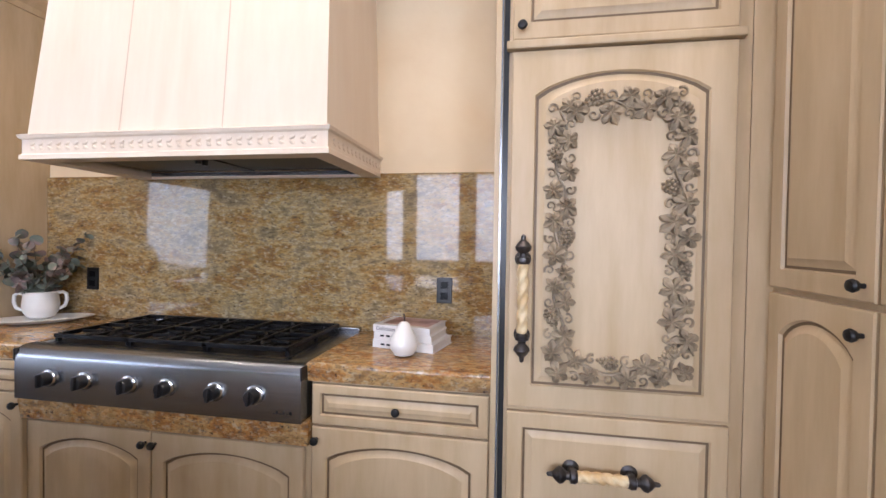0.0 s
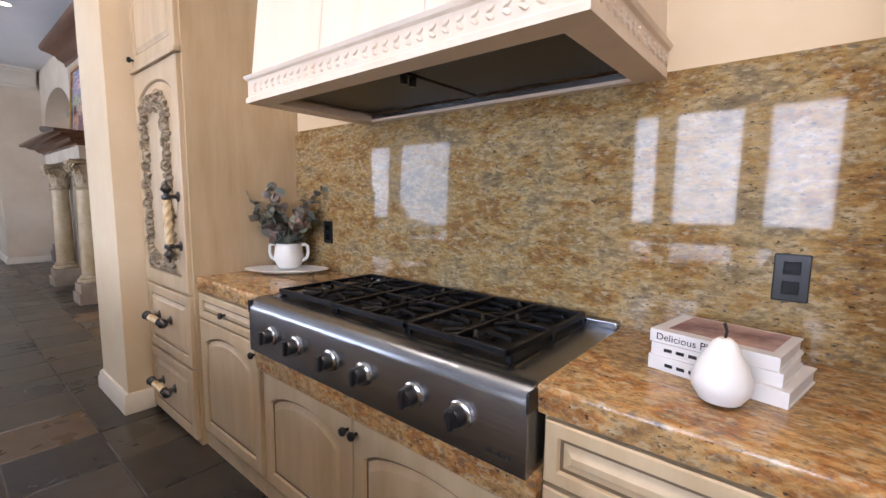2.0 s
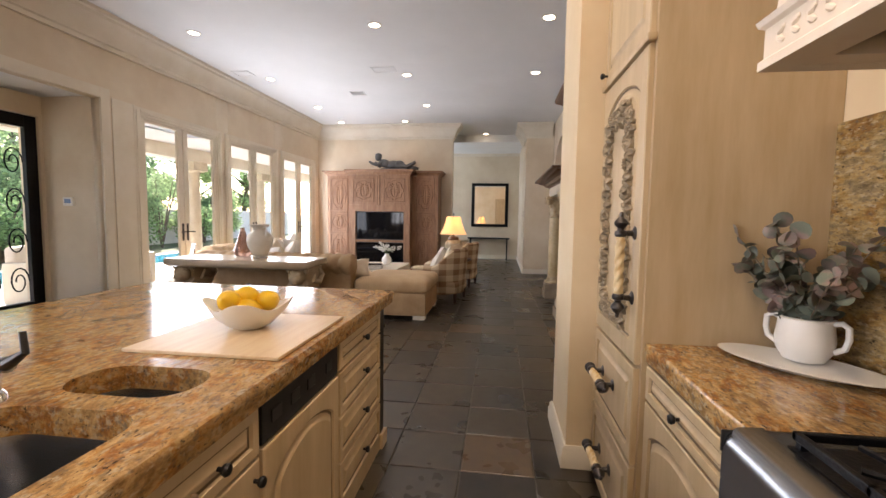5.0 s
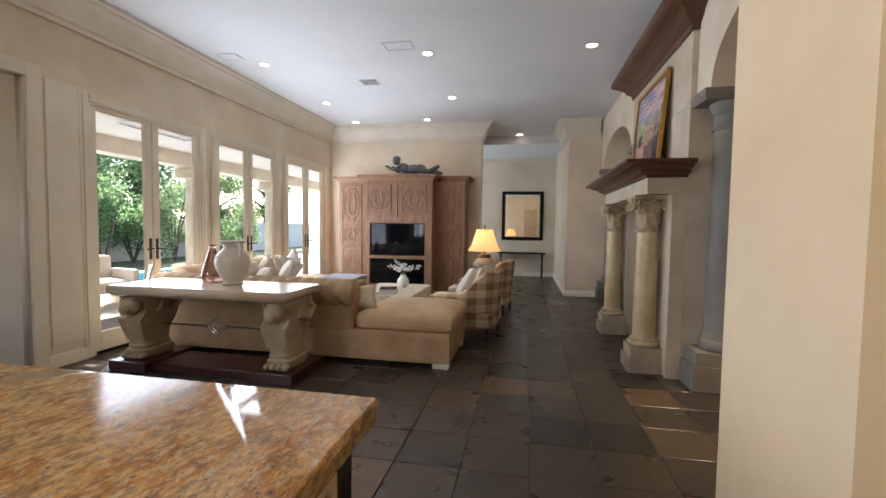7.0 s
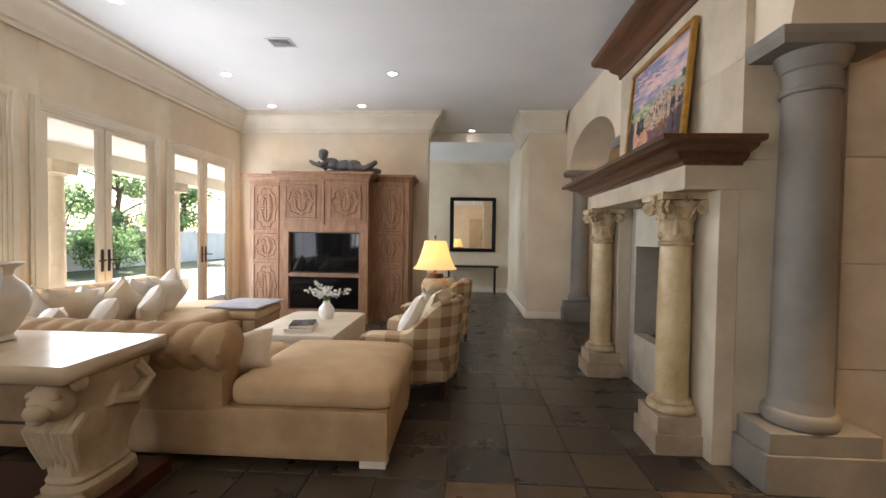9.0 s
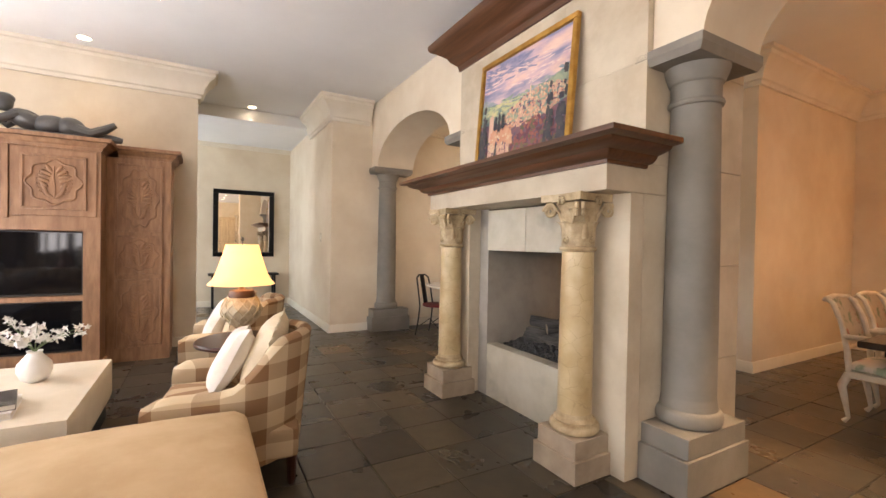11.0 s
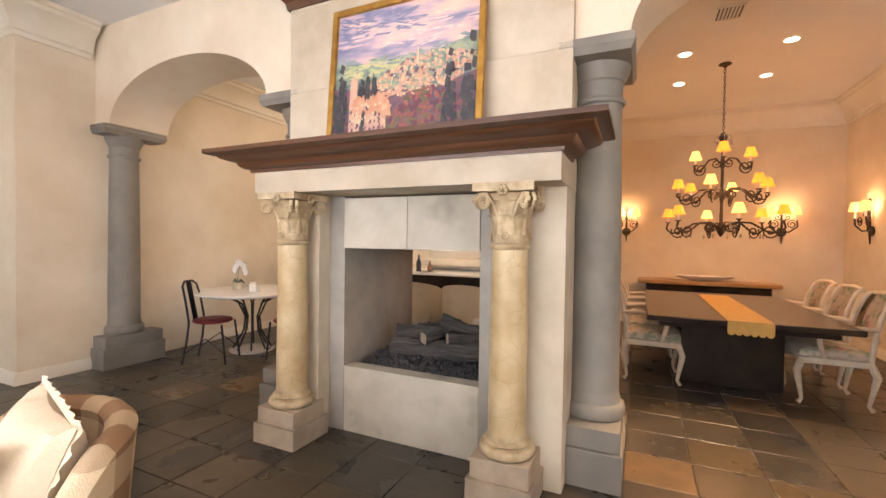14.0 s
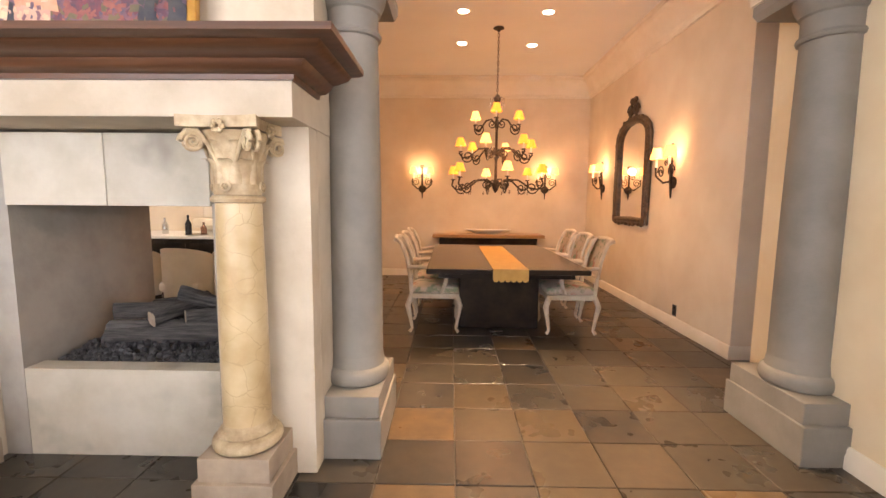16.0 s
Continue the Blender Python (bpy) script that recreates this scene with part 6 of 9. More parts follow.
# sofa with its back to the kitchen: x along its length, its back towards +y of its own axes
so = thing("chaise_sofa", "tan velvet sofa with tufted rolled back and open chaise", "sofa", pose(-6.42, -1.65, 0, 0, 0, -90))
# own x runs towards -y of the room (negative own x is the chaise end), own -y is the room's -x
part("base", cushion_box(B(), -1.66, 1.66, -1.06, -0.002, 0.05, 0.36, 0.03, 0.0, 8), "sofa_velvet", so)
part("back_panel", cushion_box(B(), -0.66, 1.66, -0.22, 0.0, 0.30, 0.67, 0.03, 0.0, 8), "sofa_velvet", so)
r_ = part("rolled_back", tufted_roll(2.36, 0.145), "sofa_velvet", so, "tan velvet pleated roll")
r_.location = (0.50, -0.115, 0.685)
part("chaise_cushion", cushion_box(B(), -1.68, -0.67, -1.09, -0.03, 0.34, 0.52, 0.075, 0.05), "sofa_seat", so)
part("seat_cushion", cushion_box(B(), -0.66, 0.42, -1.07, -0.23, 0.34, 0.50, 0.06, 0.03), "sofa_seat", so)
part("seat_cushion", cushion_box(B(), 0.43, 1.64, -1.07, -0.23, 0.34, 0.50, 0.06, 0.03), "sofa_seat", so)
for x in (-1.56, 1.5):
    for y in (-1.0, -0.1):
        part("foot", bx(x - 0.08, x + 0.08, y - 0.06, y + 0.06, 0, 0.055, bevel=0.004), "trim", so)
pillow(pose(-6.72, -1.0, 0.61, 36, 10, -80), 0.34, 0.30, 0.18, "cream_linen", "beige cushion leaning on the sofa back", 1)

# sofa under the windows
sb = thing("window_sofa", "tan tufted sofa under the windows with cushions", "sofa", pose(-7.75, -3.42, 0, 0, 0, 180))
part("base", cushion_box(B(), -0.95, 1.95, -1.15, -0.002, 0.05, 0.36, 0.03, 0.0, 8), "sofa_velvet", sb)
part("back_panel", cushion_box(B(), -0.95, 1.25, -0.2, 0.0, 0.3, 0.66, 0.03, 0.0, 8), "sofa_velvet", sb)
q_ = part("rolled_back", tufted_roll(2.2, 0.14), "sofa_velvet", sb, "tan velvet pleated roll")
q_.location = (0.15, -0.10, 0.73)
part("seat_cushion", cushion_box(B(), -0.93, 0.14, -1.05, -0.21, 0.34, 0.50, 0.06, 0.03), "sofa_seat", sb)
part("seat_cushion", cushion_box(B(), 0.15, 1.22, -1.05, -0.21, 0.34, 0.50, 0.06, 0.03), "sofa_seat", sb)
part("chaise_cushion", cushion_box(B(), 1.23, 1.98, -1.35, -0.05, 0.34, 0.48, 0.06, 0.02), "sofa_seat", sb)
part("chaise_base", cushion_box(B(), 1.24, 1.95, -1.34, -1.16, 0.05, 0.36, 0.03, 0.0, 6), "sofa_velvet", sb)
tr = thing("throw_blanket", "grey throw blanket folded over the chaise", "blanket", pose(-9.36, -2.35, 0.487))
bm = cushion_box(B(), -0.385, 0.385, -0.36, 0.30, 0.0, 0.03, 0.012, 0.0, 8)
part("blanket", bm, "throw", tr)
for k, (x, y, a, mtl, hh) in enumerate(((-7.1, -2.98, 10, "linen", 0.42), (-7.4, -2.95, -14, "cream_linen", 0.44), (-7.65, -3.0, 20, "linen", 0.42), (-7.95, -2.92, -8, "cream_linen", 0.40), (-8.25, -3.0, 14, "linen", 0.44), (-8.5, -2.92, -20, "linen", 0.42),
                                        (-8.75, -3.0, 8, "linen", 0.46), (-7.0, -2.7, 40, "linen", 0.36), (-7.5, -2.70, 45, "linen", 0.36), (-8.05, -2.68, 38, "linen", 0.36))):
    pillow(pose(x, y, 0.70 if y < -2.8 else 0.66, 16 if y < -2.8 else 30, 45 if k % 3 == 0 else 8, 180 + a), hh, hh, 0.16, mtl, "white linen cushion against the tufted sofa" if mtl == "linen" else "beige linen cushion against the tufted sofa", k)

# ottoman
ot = thing("upholstered_ottoman", "cream upholstered ottoman used as a coffee table", "ottoman", pose(-8.55, -1.22, 0, 0, 0, 0))
part("top_pad", cushion_box(B(), -0.66, 0.66, -0.44, 0.44, 0.16, 0.455, 0.025, 0.0, 8), "tufted_white", ot)
part("plinth", bx(-0.62, 0.62, -0.40, 0.40, 0.0, 0.165), "black_iron", ot)
b = book(pose(-8.15, -1.18, 0.456, 0, 0, 8), 0.34, 0.26, 0.035, "cover_white", "large white hardback lying on the ottoman")
b = book(pose(-8.16, -1.17, 0.492, 0, 0, 14), 0.30, 0.23, 0.03, mat("mirror_cover", (0.45, 0.42, 0.4), 0.15, 0.6, color2=(0.08, 0.06, 0.05), scale=9), "grey patterned book on top of another")
vs = thing("flower_vase", "round white vase with white blossoms", "vase", pose(-8.72, -1.12, 0.456))
part("vase_body", lathe(B(), [(0.04, 0), (0.07, 0.02), (0.09, 0.07), (0.085, 0.12), (0.05, 0.165), (0.036, 0.185), (0.042, 0.20), (0.034, 0.20), (0.02, 0.17)], 28), "white", vs)
rng = random.Random(8)
bs, bf = B(), B()
for i in range(11):
    a, ln = rng.uniform(0, 6.28), rng.uniform(0.12, 0.26)
    pts = [Vector((ln * q ** 1.5 * math.cos(a), ln * q ** 1.5 * math.sin(a), 0.18 + 0.20 * q - 0.07 * q * q * (ln > 0.2))) for q in [j / 6 for j in range(7)]]
    tube(bs, pts, 0.0025, 5)
    for j in range(3, 7):
        for _ in range(3):
            c = pts[j] + Vector((rng.uniform(-0.03, 0.03), rng.uniform(-0.03, 0.03), rng.uniform(-0.02, 0.03)))
            nrm = Vector((rng.uniform(-1, 1), rng.uniform(-1, 1), rng.uniform(0, 1))).normalized()
            s1 = nrm.orthogonal().normalized()
            s2 = nrm.cross(s1)
            ctr = bf.verts.new(c)
            ring = [bf.verts.new(c + 0.024 * (0.7 + 0.3 * math.cos(5 * q)) * (math.cos(q) * s1 + math.sin(q) * s2) + nrm * 0.008) for q in [2 * math.pi * k / 15 for k in range(15)]]
            for k in range(15):
                bf.faces.new((ctr, ring[k], ring[(k + 1) % 15]))
part("stems", bs, mat("green_stem", (0.10, 0.16, 0.06), 0.6), vs)
part("blossoms", bf, "white", vs)


# carved cabinet
def carved_panel(w, h, seed):
    """A carved field: a lobed ring round a vase of leaves, on a sunk ground; it looks towards +x."""
    rng = random.Random(seed)
    bm = B()
    box(bm, -0.004, 0.004, -w / 2, w / 2, 0, h)
    for a, b, c, d in ((-w / 2, w / 2, 0, 0.022), (-w / 2, w / 2, h - 0.022, h), (-w / 2, -w / 2 + 0.022, 0.022, h - 0.022), (w / 2 - 0.022, w / 2, 0.022, h - 0.022)):
        box(bm, 0.004, 0.018, a, b, c, d, bevel=0.004)
    cy, cz, ry, rz = 0, h / 2, w / 2 - 0.05, h / 2 - 0.06
    lobes = 8 if h / w < 1.5 else 10
    pts = [(0.010, cy + ry * (1 + 0.09 * math.cos(lobes * a)) * math.cos(a), cz + rz * (1 + 0.06 * math.cos(lobes * a)) * math.sin(a)) for a in [2 * math.pi * i / 64 for i in range(64)]]
    tube(bm, pts, 0.010, 6, closed=True)
    def leaf(y, z, ln, turn):
        m = Matrix.Translation((0.004, y, z)) @ Matrix.Rotation(turn, 4, "X") @ Matrix.Diagonal((0.014, ln * 0.38, ln, 1))
        bmesh.ops.create_icosphere(bm, subdivisions=2, radius=1, matrix=m)
    k = int(5 * h / w) + 3
    for i in range(k):
        q = (i + 0.5) / k
        z = cz - rz * 0.72 + 1.44 * rz * q
        wid = ry * 0.75 * math.sqrt(max(0.05, 1 - (2 * q - 1) ** 2))
        for s in (-1, 1):
            leaf(s * wid * 0.55, z, min(0.05, w * 0.13), s * (-0.9 + 0.5 * math.sin(i)))
            scroll_pts = [(0.010, s * (wid * 0.8 + 0.02 * (1 - t / 9) * math.cos(t)), z + 0.02 * (1 - t / 9) * math.sin(t)) for t in [0.5 * j for j in range(14)]]
            tube(bm, scroll_pts, 0.006, 5)
    tube(bm, [(0.008, 0.006 * math.sin(6 * q), cz - rz * 0.75 + 1.5 * rz * q) for q in [j / 10 for j in range(11)]], 0.008, 6)
    return bm


ar = thing("carved_armoire", "large carved oak media cabinet with two screens", "media cabinet", pose(0, 0, 0))
CX, WX = -10.65, -10.95
part("wing_body", bx(END_X + 0.004, WX, -3.17, -2.52, 0.0, 2.28), "carved_oak", ar)
part("wing_body", bx(END_X + 0.004, WX, -1.10, -0.50, 0.0, 2.28), "carved_oak", ar)
for nm, y0, y1, z0, z1, xf in (("side_post", -2.52, -2.38, 0.0, 2.28, CX), ("side_post", -1.24, -1.10, 0.0, 2.28, CX), ("cupboard", -2.38, -1.24, 1.455, 2.28, CX), ("shelf", -2.38, -1.24, 0.745, 0.795, CX),
                               ("bottom_board", -2.38, -1.24, 0.0, 0.215, CX), ("back_board", -2.38, -1.24, 0.215, 0.745, CX - 0.3), ("back_board", -2.38, -1.24, 0.795, 1.455, CX - 0.3)):
    part(nm, bx(END_X + 0.004, xf, y0, y1, z0, z1), "carved_oak", ar)
COR = [(0.0, 0.0), (0.01, 0.0), (0.02, 0.03), (0.045, 0.045), (0.06, 0.075), (0.095, 0.085), (0.10, 0.12), (0.0, 0.12)]
part("cornice", sweep(B(), [(WX - 0.01, -2.52, 2.28), (CX, -2.52, 2.28), (CX, -1.10, 2.28), (WX - 0.01, -1.10, 2.28)][::-1][::-1], COR), "carved_oak", ar)
part("cornice", sweep(B(), [(END_X + 0.1, -3.17, 2.28), (WX, -3.17, 2.28), (WX, -2.625, 2.28)], COR), "carved_oak", ar)
part("cornice", sweep(B(), [(WX, -0.995, 2.28), (WX, -0.50, 2.28), (END_X + 0.004, -0.50, 2.28)], COR), "carved_oak", ar)
part("top_board", bx(END_X + 0.004, WX, -3.17, -0.50, 2.36, 2.395), "carved_oak", ar)
part("top_board", bx(WX, CX, -2.52, -1.10, 2.36, 2.395), "carved_oak", ar)
part("skirting", bx(END_X + 0.004, CX + 0.02, -2.54, -1.08, 0.0, 0.09, bevel=0.006), "carved_oak", ar)
for yc in (-2.885, -0.80):
    for z0, z1 in ((0.16, 0.93), (0.97, 1.42), (1.46, 2.22)):
        p_ = part("carved_panel", carved_panel(0.44, z1 - z0, int(10 * z0) + (yc > -2)), "carved_oak", ar)
        p_.location = (WX + 0.004, yc, z0)
for yc in (-2.18, -1.46):
    dr = part("carved_door", bx(CX, CX + 0.016, yc - 0.33, yc + 0.33, 1.60, 2.26, bevel=0.004), "carved_oak", ar)
    p_ = part("carved_panel", carved_panel(0.50, 0.54, 3 + (yc > -2)), "carved_oak", dr)
    p_.location = (CX + 0.02, yc, 1.66)
part("divider", bx(CX, CX + 0.03, -1.845, -1.795, 1.57, 2.27, bevel=0.004), "carved_oak", ar)
for z0, z1 in ((0.805, 1.445), (0.225, 0.735)):
    tv = thing("television", "black flat-screen television in the carved cabinet", "television", pose(CX - 0.06, -1.81, z0), group="televisions")
    part("tv_case", bx(-0.06, 0.0, -0.56, 0.56, -0.008 if z0 > 0.5 else -0.008, z1 - z0, bevel=0.004), "black_plastic", tv)
    part("screen", bx(0.0005, 0.003, -0.55, 0.55, 0.012, z1 - z0 - 0.012), "screen", tv)

# reclining cherub on the cabinet: one plain shape
bm = B()
def blob(p, r, s=(1, 1, 1), rot=(0, 0, 0)):
    bmesh.ops.create_icosphere(bm, subdivisions=3, radius=1, matrix=Matrix.Translation(p) @ Euler([radians(a) for a in rot]).to_matrix().to_4x4() @ Matrix.Diagonal((r * s[0], r * s[1], r * s[2], 1)))
blob((0.02, -0.36, 0.30), 0.078, (1, 0.95, 1.1))
blob((0.0, -0.36, 0.345), 0.075, (1.02, 1.05, 0.75))
blob((0.0, -0.20, 0.16), 0.105, (1, 1.4, 0.9), (-20, 0, 0))
blob((0.0, 0.0, 0.125), 0.11, (1.05, 1.5, 0.95))
blob((0.0, 0.14, 0.12), 0.115, (1.1, 1.1, 0.95))
tube(bm, [(0.07, -0.24, 0.2), (0.09, -0.38, 0.12), (0.08, -0.50, 0.16), (0.06, -0.56, 0.2)], [0.045, 0.038, 0.03, 0.022], 10)
tube(bm, [(-0.07, -0.24, 0.2), (-0.08, -0.36, 0.10), (-0.06, -0.47, 0.20)], [0.045, 0.038, 0.028], 10)
tube(bm, [(0.05, 0.16, 0.11), (0.06, 0.32, 0.07), (0.05, 0.44, 0.14), (0.04, 0.52, 0.20)], [0.075, 0.06, 0.045, 0.03], 10)
tube(bm, [(-0.05, 0.16, 0.11), (-0.05, 0.34, 0.06), (-0.05, 0.50, 0.06), (-0.05, 0.57, 0.05)], [0.075, 0.058, 0.042, 0.03], 10)
tube(bm, [(-0.06, -0.35, 0.33), (-0.2, -0.1, 0.34), (-0.2, 0.05, 0.3)], [0.0, 0.0, 0.0], 4)
bmesh.ops.delete(bm, geom=[v for v in bm.verts if v.co.x < -0.13], context="VERTS")
box(bm, -0.10, 0.10, -0.30, 0.34, 0.0, 0.05, bevel=0.02)
built("cherub_statue", bm, "iron_grey", "dark grey reclining cherub statue on the cabinet", "statue", pose(-10.82, -1.52, 2.396))

# console table with lion supports
cn = thing("console_table", "cream stone console table on carved lion supports", "table", pose(-6.03, -2.19, 0))
bm = B()
prof_lo, prof_hi = (0.285, 0.86), (0.325, 0.90)
a = [bm.verts.new((sx * prof_lo[0], sy * prof_lo[1], 0.705)) for sx, sy in ((-1, -1), (1, -1), (1, 1), (-1, 1))]
b_ = [bm.verts.new((sx * prof_hi[0], sy * prof_hi[1], 0.735)) for sx, sy in ((-1, -1), (1, -1), (1, 1), (-1, 1))]
c_ = [bm.verts.new((sx * prof_hi[0], sy * prof_hi[1], 0.805)) for sx, sy in ((-1, -1), (1, -1), (1, 1), (-1, 1))]
for lo_, hi_ in ((a, b_), (b_, c_)):
    for i in range(4):
        bm.faces.new((lo_[i], lo_[(i + 1) % 4], hi_[(i + 1) % 4], hi_[i]))
bm.faces.new(list(reversed(a)))
bm.faces.new(c_)
part("tabletop", bm, mat("honed_cream_stone", (0.60, 0.50, 0.37), 0.22, color2=(0.52, 0.42, 0.30), scale=5, detail=6), cn)
for y0, y1, w_, h_ in ((-0.92, -0.521, 0.30, 0.095), (0.521, 0.95, 0.30, 0.095), (-0.52, 0.52, 0.22, 0.07)):
    part("foot_board", bx(-w_, w_, y0, y1, 0.0, h_, bevel=0.008), "dark_wood", cn, "dark red wooden foot board")


def lion_leg(y):
    bm = B()
    n = 24
    rows = [(0.0, 0.17, 0.11), (0.03, 0.20, 0.125), (0.08, 0.20, 0.125), (0.10, 0.17, 0.105), (0.12, 0.18, 0.11), (0.14, 0.165, 0.10), (0.24, 0.175, 0.105), (0.32, 0.22, 0.12), (0.40, 0.25, 0.125), (0.44, 0.22, 0.115), (0.47, 0.20, 0.12), (0.55, 0.23, 0.135), (0.62, 0.26, 0.13), (0.635, 0.26, 0.13)]
    rings = []
    for z, hx, hy in rows:
        ring = []
        for i in range(n):
            aa = 2 * math.pi * i / n
            ca, sa = math.cos(aa), math.sin(aa)
            e = (abs(ca) ** 4 + abs(sa) ** 4) ** -0.25
            fl = 1 + 0.05 * math.cos(10 * aa) * (0.14 < z < 0.42)
            ring.append(bm.verts.new((hx * e * ca * fl + 0.03 * math.sin(z * 8), hy * e * sa * fl, z)))
        rings.append(ring)
    for p, q in zip(rings, rings[1:]):
        for i in range(n):
            bm.faces.new((p[i], p[(i + 1) % n], q[(i + 1) % n], q[i]))
    bm.faces.new(list(reversed(rings[0])))
    bm.faces.new(rings[-1])
    # paw, brow, muzzle, ears and mane of the lion that looks along +x
    for k in range(4):
        bmesh.ops.create_icosphere(bm, subdivisions=2, radius=1, matrix=Matrix.Translation((0.20, -0.085 + 0.057 * k, 0.03)) @ Matrix.Diagonal((0.06, 0.032, 0.034, 1)))
    for p, s in (((0.22, 0, 0.52), (0.085, 0.10, 0.10)), ((0.29, 0, 0.49), (0.05, 0.06, 0.045)), ((0.26, 0.055, 0.555), (0.03, 0.03, 0.02)), ((0.26, -0.055, 0.555), (0.03, 0.03, 0.02)), ((0.20, 0.11, 0.60), (0.04, 0.03, 0.04)), ((0.20, -0.11, 0.60), (0.04, 0.03, 0.04)), ((0.30, 0, 0.455), (0.03, 0.04, 0.02))):
        bmesh.ops.create_icosphere(bm, subdivisions=2, radius=1, matrix=Matrix.Translation(p) @ Matrix.Diagonal((*s, 1)))
    for k in range(7):
        yy = -0.105 + 0.035 * k
        tube(bm, [(0.20 - 0.3 * abs(yy), yy, 0.44), (0.24, yy, 0.38), (0.22, yy * 0.9, 0.30), (0.18, yy * 0.8, 0.18)], [0.018, 0.024, 0.02, 0.012], 7)
    for s in (-1, 1):
        tube(bm, [(-0.12, s * 0.10, 0.60), (-0.2, s * 0.125, 0.5), (-0.1, s * 0.13, 0.42), (0.05, s * 0.125, 0.46), (0.0, s * 0.125, 0.54)], [0.05, 0.045, 0.04, 0.035, 0.02], 9)
    ob = part("lion_support", bm, "sand_cast", cn, "carved sandstone lion support")
    ob.location = (0.0, y, 0.096)


lion_leg(-0.73)
lion_leg(0.75)
bm = tube(B(), [(0, -0.62, 0.40), (0, -0.10, 0.40)], 0.008, 8)
tube(bm, [(0, 0.10, 0.40), (0, 0.62, 0.40)], 0.008, 8)
tube(bm, [(0, -0.10, 0.40), (0, -0.05, 0.45), (0, 0.0, 0.48), (0, 0.05, 0.45), (0, 0.10, 0.40), (0, 0.05, 0.35), (0, 0, 0.32), (0, -0.05, 0.35)], 0.006, 6, closed=True)
tube(bm, [(0, 0.045 * math.cos(q), 0.40 + 0.045 * math.sin(q)) for q in [0.4 * i for i in range(16)]], 0.005, 6, closed=True)
for y in (-0.12, 0.12):
    bmesh.ops.create_icosphere(bm, subdivisions=2, radius=0.018, matrix=Matrix.Translation((0, y, 0.40)))
part("iron_stretcher", bm, "steel", cn)

uv = thing("ceramic_urn", "tall cream ceramic urn with handles", "urn", pose(-6.10, -2.07, 0.806, 0, 0, 60))
part("urn_body", lathe(B(), [(0.085, 0), (0.095, 0.008), (0.085, 0.022), (0.08, 0.032), (0.11, 0.075), (0.145, 0.15), (0.157, 0.21), (0.152, 0.26), (0.125, 0.305), (0.092, 0.33), (0.08, 0.352), (0.086, 0.38), (0.115, 0.405), (0.128, 0.412), (0.126, 0.419), (0.10, 0.402), (0.07, 0.37), (0.03, 0.32)], 36), mat("cream_glaze", (0.68, 0.63, 0.55), 0.45, color2=(0.60, 0.54, 0.45), scale=6), uv)
for s in (-1, 1):
    part("handle", tube(B(), [(s * 0.085, 0, 0.385), (s * 0.135, 0, 0.392), (s * 0.148, 0, 0.35), (s * 0.138, 0, 0.28)], 0.013, 8), "white", uv)
bt = thing("glass_bottle", "copper-tinted glass bottle vase", "bottle", pose(-6.19, -2.36, 0.806))
part("bottle_body", lathe(B(), [(0.07, 0.0), (0.095, 0.008), (0.108, 0.045), (0.104, 0.09), (0.088, 0.15), (0.068, 0.21), (0.050, 0.27), (0.034, 0.325), (0.026, 0.345), (0.028, 0.358), (0.040, 0.366), (0.036, 0.370), (0.022, 0.362)], 28), "amber_glass", bt)
pf = thing("photo_frame", "small silver photo frame standing on the console", "photo frame", pose(-6.05, -2.98, 0.806, -12, 0, 55))
part("frame", bx(-0.06, 0.06, -0.006, 0.006, 0, 0.16, bevel=0.003), "chrome", pf)
part("photo", bx(-0.045, 0.045, -0.0075, -0.006, 0.02, 0.14), mat("photo_print", (0.12, 0.11, 0.11), 0.3, color2=(0.4, 0.36, 0.33), scale=18), pf)


